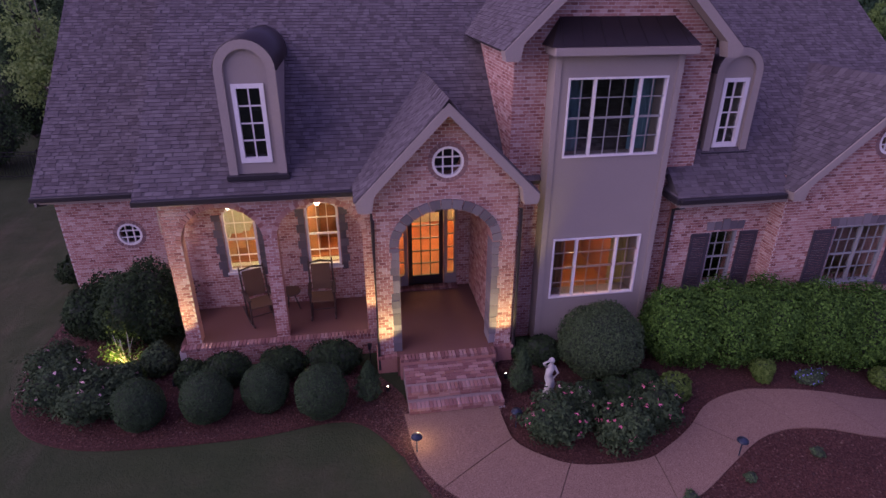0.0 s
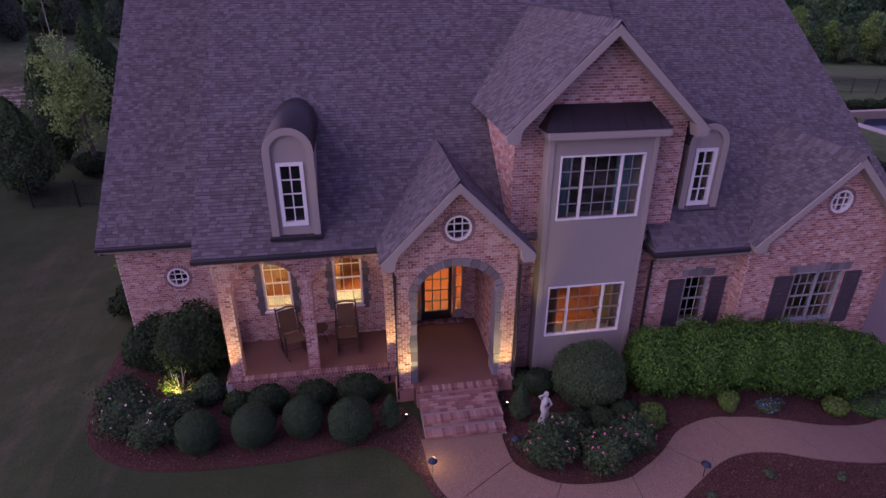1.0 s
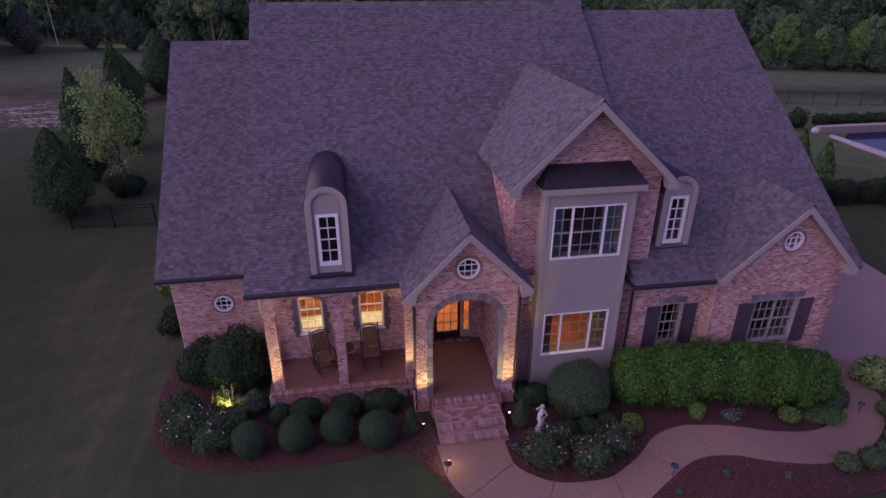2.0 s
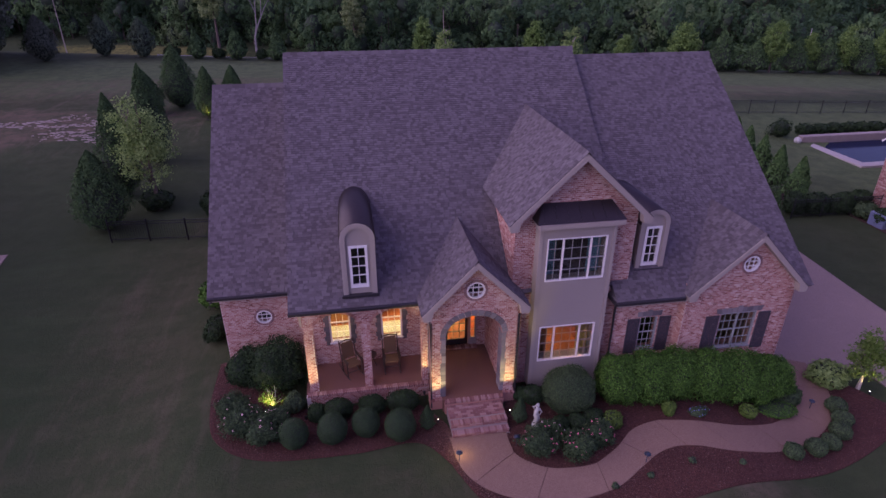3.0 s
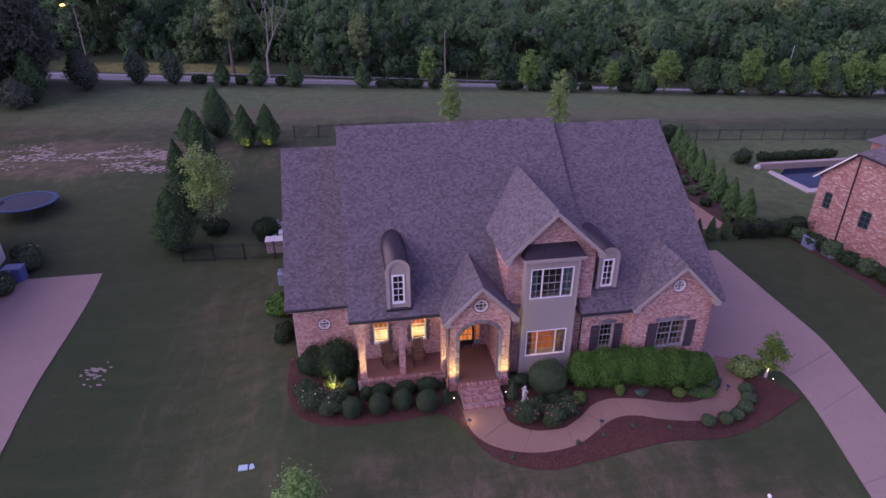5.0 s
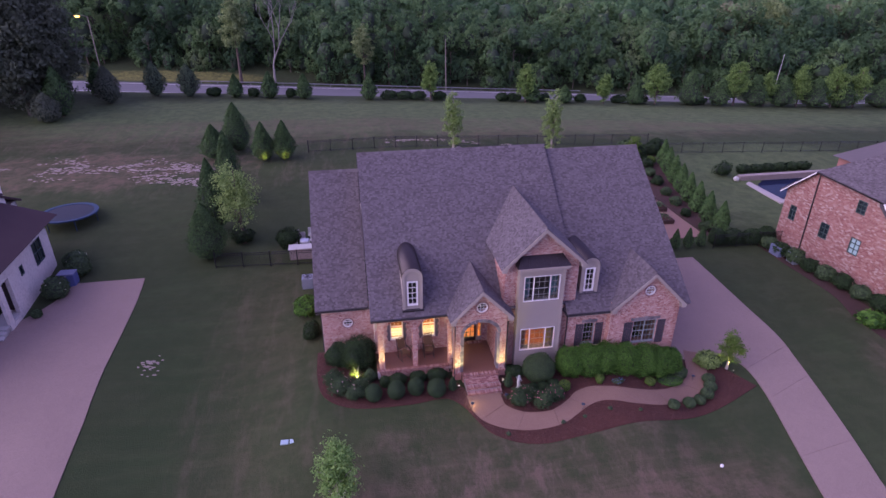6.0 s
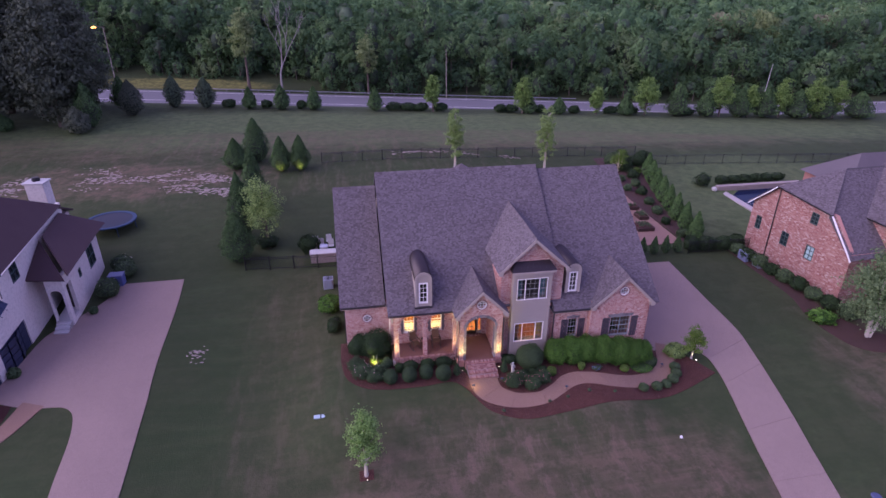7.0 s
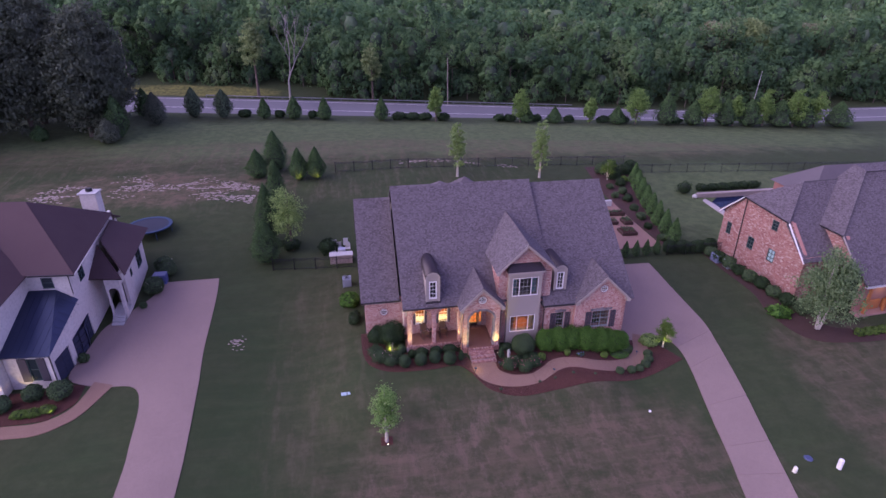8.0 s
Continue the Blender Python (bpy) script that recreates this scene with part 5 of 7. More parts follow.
def leafy_tree(name, label, at, h, r, clumps, per, size, mat, bark=None, base=0.3, stems=1, group="", seed=None, dense=0.55, squash=1.0):
    """A tapered trunk with limbs, and a crown of many leafy clumps with gaps."""
    x, y = at[:2]
    z = gz(x, y)
    seed = seed if seed is not None else int(abs(x * 97 + y * 211)) % 9973
    rng = np.random.default_rng(seed)
    c = np.array((0, 0, h * (base + 1) / 2))
    rad = np.array((r, r, h * (1 - base) / 2))
    D = dirs(clumps, rng)
    C = c + D * rad * (rng.random((clumps, 1)) ** dense) * lumpy(D, 3, 0.14, seed)[:, None]
    taper = 1 - 0.45 * np.clip((C[:, 2] - c[2]) / rad[2], 0, 1)
    C[:, :2] *= taper[:, None]
    cs = r * 0.20 + 0.06
    P = np.repeat(C, per, 0) + rng.normal(0, cs * 0.5, (clumps * per, 3)) * np.array((1.15, 1.15, 0.75))
    N = P - np.repeat(C, per, 0) + np.array((0, 0, 0.2))
    N /= np.linalg.norm(N, axis=1, keepdims=True) + 1e-9
    V, F = leaf_quads(P, N, size, rng, 0.4)
    th = thing(name, label, "tree", (x, y, z), group)
    part("crown", numpy_mesh("crown", V, F, [mat]), None, th)
    bm = bmesh.new()
    tr = 0.018 * h + 0.02
    for s in range(stems):
        a = s * math.tau / max(stems, 1) + seed
        sp = 0.0 if stems == 1 else 0.16 * r
        ox, oy = math.cos(a) * sp, math.sin(a) * sp
        tube(bm, [(ox * 0.25, oy * 0.25, -0.15), (ox * 0.8, oy * 0.8, h * 0.2), (ox * 1.8, oy * 1.8, h * 0.5), (ox * 2.2, oy * 2.2, h * 0.9)], [tr * (1.25 if stems == 1 else 0.8), tr * 0.8, tr * 0.5, tr * 0.12], 8)
    for i in range(min(14, clumps)):
        e = C[i * max(1, clumps // 14) % clumps]
        s0 = np.array((e[0] * 0.1, e[1] * 0.1, max(h * 0.15, e[2] - 0.9 * math.hypot(e[0], e[1]) - 0.1)))
        mid = (s0 + e) / 2 + np.array((0, 0, 0.06 * h * 0.5))
        tube(bm, [s0, mid, e], [tr * 0.42, tr * 0.28, tr * 0.08], 5)
    part("trunk", bm, bark or BARK, th)
    return th


# clipped balls and evergreens in front of the porch
for x, y, r in ((-4.53, 7.74, 0.44), (-3.33, 7.75, 0.46), (-2.26, 7.88, 0.44), (-1.19, 7.54, 0.48)):
    shrub("boxwood_ball", "round clipped blue-green boxwood on the mulch bed", "shrub", (x, y), (r * 1.03, r * 1.0, r * 1.12), 11000, 0.017, G_BOX, 0.04, 7, "clipped boxwood balls", low=-0.9, loose=0.035)
for x, y, h in ((-0.28, 7.76, 0.95), (2.77, 7.54, 1.05)):
    conifer("dwarf_conifer", "small pointed dark evergreen beside the steps", (x, y), h, 0.26, 4200, 0.022, G_BOX, "entry evergreens", belly=0.4)
for x, y, r, h in ((-3.14, 8.77, 0.50, 0.36), (-2.03, 8.78, 0.45, 0.36), (-0.93, 8.77, 0.55, 0.4), (-3.85, 8.75, 0.3, 0.3)):
    shrub("low_shrub", "low dark evergreen shrub along the porch edge", "shrub", (x, y), (r, 0.34, h), 2600, 0.032, G_DARK, 0.1, 5, "porch edge shrubs")
shrub("large_shrub", "large dark spreading shrub at the house corner", "shrub", (-5.2, 10.79), (1.0, 0.9, 0.95), 11000, 0.04, G_DARK, 0.17, 7, loose=0.12)
shrub("large_shrub", "large dark spreading shrub at the house corner", "shrub", (-6.29, 11.18), (0.8, 0.75, 0.66), 6000, 0.045, G_DARK, 0.15, 6, loose=0.09)
shrub("small_shrub", "small dark green shrub beside the porch column", "shrub", (-4.64, 9.37), (0.34, 0.34, 0.34), 1800, 0.04, G_HOLLY, 0.1)
leafy_tree("small_ornamental", "small bare-stemmed shrub lit yellow from below", (-5.34, 9.55), 1.0, 0.42, 16, 22, 0.04, G_LIME, PALEBARK, 0.25, 3, seed=5)
for x, y, rr in ((-6.18, 8.62, 0.62), (-5.48, 8.11, 0.55), (-6.61, 9.4, 0.5), (-5.12, 8.53, 0.42)):
    shrub("rose_bush", "loose rose bush with pale pink blossoms", "shrub", (x, y), (rr, rr * 0.9, 0.42), 5000, 0.036, G_ROSE, 0.24, 7, "rose bushes by the porch", (PALEPINK, 16, 0.032), loose=0.2)
shrub("lime_shrub", "small lime-green shrub beside a garden uplight", "shrub", (-5.12, 9.07), (0.27, 0.22, 0.22), 1000, 0.04, G_LIME, 0.14)
# right-hand beds
shrub("round_shrub", "big rounded dark green holly before the bay window", "shrub", (4.62, 7.99), (0.88, 0.80, 0.79), 19000, 0.024, G_HOLLY, 0.05, 7, low=-0.9, loose=0.06)
HEDGE = [(6.51, 8.23, 0.78, 0.82), (7.51, 8.14, 0.85, 0.86), (8.57, 8.16, 0.85, 0.84), (9.68, 8.08, 0.9, 0.88), (10.86, 8.08, 0.92, 0.92), (11.95, 8.2, 0.88, 0.90), (12.82, 8.5, 0.72, 0.82)]
for x, y, r, h in HEDGE:
    shrub("laurel_hedge", "bright green broadleaf shrub of the front hedge", "shrub", (x, y), (r, 0.82, h), 17000, 0.034, G_HEDGE, 0.12, 7, "front hedge", low=-0.9, loose=0.13)
for x, y, r, m in ((3.02, 6.23, 0.54, PINK), (4.25, 5.94, 0.5, PINK), (4.95, 6.25, 0.46, PINK), (3.52, 6.54, 0.36, PALEPINK)):
    shrub("rose_bush", "rose bush with scattered pink blossoms", "shrub", (x, y), (r, r * 0.85, 0.42), 5200, 0.036, G_ROSE, 0.24, 7, "rose bushes by the walk", (m, 22, 0.032), loose=0.2)
for x, y, r in ((4.02, 7.01, 0.3), (4.57, 6.96, 0.33), (5.18, 7.14, 0.33), (3.49, 8.46, 0.4), (3.14, 8.66, 0.3)):
    shrub("low_shrub", "low rounded dark shrub under the holly", "shrub", (x, y), (r, r, r * 0.75), 1600, 0.035, G_DARK, 0.08, 5, "low shrubs by the bay")
for x, y, r in ((5.74, 6.88, 0.32), (7.89, 7.15, 0.26), (10.95, 7.08, 0.28)):
    shrub("lime_shrub", "small lime-green shrub in front of the hedge", "shrub", (x, y), (r, r, r * 0.8), 1300, 0.042, G_LIME, 0.14, 5, "lime shrubs")
shrub("blue_flowers", "low blue-flowering plants on the mulch", "flowers", (8.91, 6.96), (0.35, 0.2, 0.12), 500, 0.035, G_HOLLY, 0.2, flowers=(BLUEFLOWER, 30, 0.022))
shrub("groundcover", "patch of bright low groundcover at the walk's bend", "shrub", (12.41, 7.44), (0.75, 0.5, 0.16), 2200, 0.035, G_HEDGE, 0.12, 5)
shrub("low_shrub", "low grassy shrub where the hedge ends", "shrub", (13.27, 8.06), (0.5, 0.5, 0.34), 2000, 0.05, G_HOLLY, 0.14)
for x, y, r in ((11.54, 5.42, 0.30), (12.62, 5.63, 0.33), (13.4, 5.84, 0.32), (14.09, 6.23, 0.35), (14.57, 6.7, 0.36), (14.82, 7.31, 0.36)):
    shrub("boxwood_ball", "small round clipped shrub beside the walk", "shrub", (x, y), (r, r, r * 0.8), 1500, 0.035, G_HOLLY, 0.07, 5, "clipped shrubs by the walk")
shrub("variegated_shrub", "loose pale variegated shrub by the driveway", "shrub", (15.67, 8.75), (0.75, 0.65, 0.42), 1800, 0.075, G_BIRCH, 0.2, 5, loose=0.16)
for x, y in ((4.96, 4.77), (6.18, 4.93), (1.99, 4.53), (9.34, 5.03), (7.69, 5.2)):
    shrub("small_perennial", "tiny green plant in the open mulch", "plant", (x, y), (0.11, 0.11, 0.07), 110, 0.03, G_HOLLY, 0.2, 4, "small bed plants")
leafy_tree("young_tree", "young tree lit yellow-green by a ground lamp", (16.62, 8.21), 2.8, 0.68, 80, 50, 0.055, G_LIME, PALEBARK, 0.16, 1)
spot((16.82, 7.9, gz(16.82, 7.9) + 0.15), (16.62, 8.21, gz(16.62, 8.21) + 1.3), 90, 85, (1.0, 0.82, 0.2))
leafy_tree("lawn_tree", "young lawn tree with airy green foliage and a lit base", (-6.44, 1.91), 4.7, 1.0, 135, 34, 0.07, G_LAWNTREE, PALEBARK, 0.2, 1)
spot((-6.4, 1.6, gz(-6.4, 1.6) + 0.12), (-6.44, 1.91, gz(-6.44, 1.91) + 1.2), 5, 60, (1.0, 0.85, 0.4))
tagged(strip("tree_ring", [(-6.82, 1.61), (-6.81, 2.18)], [(-6.04, 1.62), (-6.03, 2.18)], 4, 4, 0.03, MULCH), "small mulch ring round the young lawn tree", "mulch bed", kind="structure")


# statue, path lights and small yard things
def statue(at):
    bm = bmesh.new()
    z = gz(*at)
    tube(bm, [(0, 0, -0.02), (0, 0, 0.10)], [0.13, 0.12], 12)
    tube(bm, [(0, 0, 0.10), (0.02, 0, 0.3), (0.0, 0, 0.46), (-0.02, 0, 0.55), (0.0, 0, 0.68), (0.02, 0, 0.76), (0.0, 0, 0.79)], [0.10, 0.075, 0.095, 0.065, 0.085, 0.055, 0.03], 10)
    bmesh.ops.create_icosphere(bm, subdivisions=2, radius=0.058, matrix=pose(0.02, 0, 0.86))
    tube(bm, [(0.08, 0, 0.72), (0.15, -0.03, 0.58), (0.05, -0.08, 0.52)], [0.028, 0.025, 0.02], 7)
    tube(bm, [(-0.07, 0, 0.72), (-0.14, -0.02, 0.82), (-0.03, -0.05, 0.9)], [0.028, 0.025, 0.02], 7)
    tube(bm, [(0.06, 0.02, 0.12), (0.09, 0.01, 0.3), (0.04, 0, 0.46)], [0.05, 0.045, 0.05], 8)
    ob = part("garden_statue", bm, STATUE, smooth=True)
    ob.matrix_basis = pose(*at, z + 0.03) @ Matrix.Diagonal((1.05, 1.05, 1.05, 1))
    tagged(ob, "white cast-stone garden statue among the shrubs", "statue")


statue((3.24, 7.24))


def path_light(at):
    x, y = at
    th = thing("path_light", "dark metal path light with a mushroom cap", "lamp", (x, y, gz(x, y)), "path lights")
    part("post", tube(bmesh.new(), [(0, 0, -0.05), (0, 0, 0.42)], [0.012, 0.012], 6), PATHLIGHT, th)
    bm = bmesh.new()
    tube(bm, [(0, 0, 0.40), (0, 0, 0.43), (0, 0, 0.47)], [0.105, 0.092, 0.02], 14)
    part("cap", bm, PATHLIGHT, th)


for a in ((0.48, 6.21), (6.21, 5.35), (2.38, 6.53), (13.97, 7.53)):
    path_light(a)
lamp("path_lamp_light", (0.55, 6.38, gz(0.55, 6.38) + 0.36), 6, (1.0, 0.68, 0.28), 0.05)

mb = thing("utility_cover", "two pale green utility box lids flush in the lawn", "utility box", (-8.88, 5.93, gz(-8.88, 5.93)))
UTIL = flat("pale_blue_lid", (0.33, 0.42, 0.45), 0.6)
for k in (-0.22, 0.22):
    part("lid", boxm(k - 0.19, k + 0.19, -0.14, 0.14, -0.05, 0.05, bevel=0.02), UTIL, mb)
YELLOWISH = flat("cream_plastic", (0.66, 0.62, 0.5), 0.5)
for nm, x, y, h, r, m, lab in (("white_post", 21.82, -4.73, 0.75, 0.16, WHITE, "white capped utility pedestal on the lawn"), ("cream_post", 18.8, -4.53, 0.42, 0.13, YELLOWISH, "small cream utility pedestal by the driveway")):
    bm = bmesh.new()
    tube(bm, [(0, 0, -0.1), (0, 0, h - 0.06), (0, 0, h)], [r, r, r * 0.6], 10)
    ob = part("utility_pedestal", bm, m)
    ob.location = (x, y, gz(x, y))
    tagged(ob, lab, "utility box")
bm = bmesh.new()
bmesh.ops.create_cone(bm, cap_ends=True, segments=18, radius1=0.28, radius2=0.22, depth=0.06)
ob = part("utility_cover", bm, flat("blue_lid", (0.05, 0.06, 0.12), 0.6))
ob.location = (20.48, -3.7, gz(20.48, -3.7) + 0.03)
tagged(ob, "round dark blue utility cover in the grass", "utility box")
bm = bmesh.new()
bmesh.ops.create_icosphere(bm, subdivisions=2, radius=0.09)
ob = part("lawn_marker", bm, WHITE)
ob.location = (12.23, 1.79, gz(12.23, 1.79) + 0.05)
tagged(ob, "small white marker on the front lawn", "marker")

# ---- neighbouring brick house ----
# darker copy of the mulch, with the shade of the right-hand beds painted in
SHADEDMULCH = two_tone("shaded_mulch", (0.075, 0.038, 0.03), (0.042, 0.025, 0.02), 1.2, 22, 0.95, 1.0, 0.05)
G_RIVER = leaf_mat("river_birch_leaf", (0.085, 0.135, 0.060), (0.26, 0.34, 0.16), 0.4)
NBRICK = piece_mat("neighbour_brick", [(0, (0.24, 0.095, 0.080)), (0.45, (0.33, 0.150, 0.125)), (0.75, (0.37, 0.190, 0.16)), (0.90, (0.43, 0.28, 0.24)), (1, (0.50, 0.38, 0.33))], stain=0.25)
NMORTAR = two_tone("neighbour_mortar", (0.44, 0.34, 0.30), (0.36, 0.27, 0.235), 0.8, 30, 0.95, 0.3, 0.004)
GREENTRIM = flat("dark_green_window_paint", (0.035, 0.06, 0.055), 0.5)
# flat pale teal for one pane of the gable wall
PALEGLASS = flat("pale_window_pane", (0.30, 0.42, 0.42), 0.25)
CEDAR = two_tone("orange_cedar", (0.42, 0.16, 0.06), (0.32, 0.12, 0.045), 2, 20, 0.6, 0.1)
house_r = thing("neighbour_house", "red brick neighbouring house with clipped gables and grey roof", "house")
house_r.matrix_basis = pose(-1.36, -1.27, -1.24, 0, 0, 3.85) @ Matrix.Diagonal((1.137, 1.065, 1.045, 1))


def shingle_face(parent, name, cs):
    """A shingled roof plane over corners in space."""
    cs = [Vector(c) for c in cs]
    n = (cs[1] - cs[0]).cross(cs[2] - cs[0]).normalized()
    if n.z < 0:
        cs.reverse()
        n = (cs[1] - cs[0]).cross(cs[2] - cs[0]).normalized()
        n = n if n.z > 0 else -n
    u = Vector((0, 0, 1)).cross(n).normalized()
    pl_ = Plane(cs[0], u, n.cross(u))
    shingled(parent, name, pl_, [((c - cs[0]).dot(pl_.u), (c - cs[0]).dot(pl_.v)) for c in cs], 0.12, label="grey-brown shingle roof")


def rake(parent, p0, p1, mat):
    part("rake_trim", tube(bmesh.new(), [Vector(p0) - Vector((0.02, 0, 0.08)), Vector(p1) - Vector((0.02, 0, 0.08))], [0.06, 0.06], 4), mat, parent)


def far_window(parent, pl_, u0, u1, v0, v1, cols, rows, frame_mat, pane_mat, label="dark framed window"):
    bm = bmesh.new()
    ring(bm, pl_, rect(u0 + 0.05, u1 - 0.05, v0 + 0.05, v1 - 0.05), rect(u0, u1, v0, v1), -0.08, 0.03)
    w = part("window", bm, frame_mat, parent, label)
    for k in range(1, cols):
        u = u0 + (u1 - u0) * k / cols
        bar(w, pl_, u - 0.02, u + 0.02, v0 + 0.05, v1 - 0.05, -0.04, 0.0, frame_mat)
    for k in range(1, rows):
        v = v0 + (v1 - v0) * k / rows
        bar(w, pl_, u0 + 0.05, u1 - 0.05, v - 0.02, v + 0.02, -0.045, 0.004, frame_mat)
    bm = bmesh.new()
    pbox(bm, pl_, u0 + 0.03, u1 - 0.03, v0 + 0.03, v1 - 0.03, -0.07, -0.05)
    part("pane", bm, pane_mat, w)


DARKPANE = flat("dark_window_pane", (0.02, 0.028, 0.032), 0.08, spec=0.6)
WINS = [(-20.35, -19.75, 2.75, 3.95, DARKPANE), (-17.35, -16.6, 2.55, 3.75, DARKPANE), (-15.1, -14.4, 5.45, 6.4, DARKPANE), (-14.75, -13.95, 2.5, 3.7, PALEGLASS)]
# the nearer wing ends in a clipped gable
brick_wall(house_r, "gable_wall", sideL(30.0), [(-21.1, -0.8), (-10.9, -0.8), (-10.9, 4.55), (-13.1, 6.85), (-18.65, 7.2), (-21.1, 5.0)], [rect(a, b, c, d) for a, b, c, d, _ in WINS], 0.3, mat=NBRICK, mortar=NMORTAR)
NA, NB, NC, ND = (29.7, 21.4, 4.8), (29.7, 18.65, 7.3), (29.7, 13.1, 6.95), (29.7, 10.6, 4.3)
NR0, NR1 = (33.0, 16.2, 9.38), (36.4, 16.2, 9.30)
shingle_face(house_r, "roof_hip", (NB, NC, NR0))
shingle_face(house_r, "roof_front", (NC, NR0, NR1, (36.4, 10.6, 4.3), ND))
shingle_face(house_r, "roof_rear", (NB, NR0, (52.0, 16.2, 9.3), (52.0, 21.4, 4.8), NA))
for p0, p1, m_ in ((NA, NB, WHITE), (NC, ND, WHITE), (NB, NC, GUTTER)):
    rake(house_r, p0, p1, m_)
# the taller block behind it, clipped too, whose roof runs down over the porch
brick_wall(house_r, "gable_wall", sideL(33.0), [(-14.0, -1.1), (-9.3, -1.1), (-9.3, 4.85), (-10.65, 6.42), (-13.0, 6.42), (-14.0, 5.4)], [], 0.3, mat=NBRICK, mortar=NMORTAR)
TB, TC, TD, TE = (32.7, 13.1, 6.52), (32.7, 10.6, 6.52), (32.7, 9.2, 5.1), (32.9, 7.4, 3.4)
TR0, TP, TV = (37.84, 15.0, 10.32), (38.05, 16.5, 10.50), (36.14, 16.4, 9.10)
shingle_face(house_r, "roof_hip", (TB, TC, TR0, TP, TV))
shingle_face(house_r, "roof_front", (TC, TR0, (52.0, 15.0, 10.32), (52.0, 9.2, 5.35), TD))
shingle_face(house_r, "roof_porch", (TD, (52.0, 9.2, 5.1), (52.0, 7.4, 3.4), TE))
shingle_face(house_r, "roof_top", (TR0, TP, (52.0, 16.5, 10.5), (52.0, 15.0, 10.32)))
shingle_face(house_r, "roof_rear", (TP, (52.0, 16.5, 10.5), (52.0, 18.6, 8.2), (39.0, 18.6, 8.2)))
for p0, p1, m_ in ((TC, TD, TRIM), (TB, TC, GUTTER), (TD, TE, GUTTER)):
    rake(house_r, p0, p1, m_)
for a, b, c, d, pm in WINS:
    far_window(house_r, sideL(30.0), a, b, c, d, 2, 3, GREENTRIM, pm, "dark green framed window")
part("downspout", tube(bmesh.new(), [(29.95, 18.55, 7.0), (29.95, 18.5, 0.3)], [0.05, 0.05], 6), GUTTER, house_r)
brick_wall(house_r, "front_wall", front(10.9), [(30.0, -0.8), (35.0, -0.8), (35.0, 4.6), (30.0, 4.6)], [], 0.3, mat=NBRICK, mortar=NMORTAR)
part("front_wall", boxm(33.7, 50.0, 8.4, 8.7, -1.1, 3.3), NBRICK, house_r)
part("front_wall", boxm(33.3, 50.0, 7.6, 8.4, -1.2, 0.35, bevel=0.02), NBRICK, house_r, "low brick porch wall")
for k in range(3):
    part("cedar_panel", boxm(34.2 + k * 1.9, 35.8 + k * 1.9, 8.2, 8.38, 0.4, 1.3, bevel=0.03), CEDAR, house_r, "orange cedar panel, warmly lit")
    part("cedar_post", boxm(33.9 + k * 1.9, 34.12 + k * 1.9, 7.75, 7.97, 0.35, 2.9, bevel=0.02), CEDAR, house_r)
part("porch_beam", boxm(33.4, 50.0, 7.7, 8.0, 2.9, 3.2, bevel=0.02), WHITE, house_r)
lamp("cedar_porch_lamp", (38.4, 9.95, 1.4), 8, WARM, 0.1)
ROOFFAR = two_tone("grey_shingle_roof", (0.125, 0.105, 0.112), (0.10, 0.085, 0.092), 0.5, 5, 0.92, 0.3)
gable_back = thing("rear_wing", "rear brick wing with a grey shingle hip roof", "house", (46.7, 27.9, -0.05))
bm = bmesh.new()
box(bm, -4, 8, -3, 3, -3.5, 4.0)
part("wall", bm, NBRICK, gable_back)
bm = bmesh.new()
b = [bm.verts.new(c) for c in ((-4.4, -3.4, 3.95), (8.4, -3.4, 3.95), (8.4, 3.4, 3.95), (-4.4, 3.4, 3.95))]
t_ = [bm.verts.new((-0.8, 0, 6.6)), bm.verts.new((5, 0, 6.6))]
for f in ((b[0], b[1], t_[1], t_[0]), (b[1], b[2], t_[1]), (b[2], b[3], t_[0], t_[1]), (b[3], b[0], t_[0]), (b[3], b[2], b[1], b[0])):
    bm.faces.new(f)
part("roof", bm, ROOFFAR, gable_back)

# planting by the brick neighbour
leafy_tree("river_birch", "multi-stemmed tree with pale bark and soft foliage", (31.11, 8.48), 7.8, 2.5, 300, 44, 0.10, G_RIVER, PALEBARK, 0.12, 3, dense=0.62)
for k in range(9):
    x, y = 29.72 + 0.05 * k + 0.02 * k * k, 22.2 - 1.42 * k
    shrub("border_shrub", "dark green border shrub along the brick wall", "shrub", (x, y), (0.62, 0.7, 0.5 + 0.06 * (k % 3)), 1400, 0.085, G_DARK if k % 2 else G_HOLLY, 0.14, 5, "border shrubs by the brick house", loose=0.1)
for k in range(6):
    shrub("hosta", "pale lime hosta below the porch wall", "plant", (34.03 + 0.76 * k, 7.18), (0.42, 0.36, 0.3), 420, 0.09, G_LIME, 0.15, 4, "hostas", loose=0.12)
shrub("fern_clump", "spreading bright green fern clump", "plant", (29.25, 10.91), (0.9, 0.8, 0.36), 500, 0.2, G_HEDGE, 0.2, 5, loose=0.2)
tagged(strip("bed_neighbour", [(29.2, 23.43), (29.04, 19.09), (29.17, 14.38), (28.49, 11.01), (29.46, 7.33), (33.55, 6.29), (40.67, 6.37)], [(31.27, 23.54), (30.89, 19.75), (30.57, 14.98), (30.72, 11.57), (32.03, 8.93), (34.55, 7.95), (40.64, 7.9)], 40, 5, 0.03, SHADEDMULCH), "mulch bed round the brick house, coloured darker for shade", "mulch bed", kind="structure")


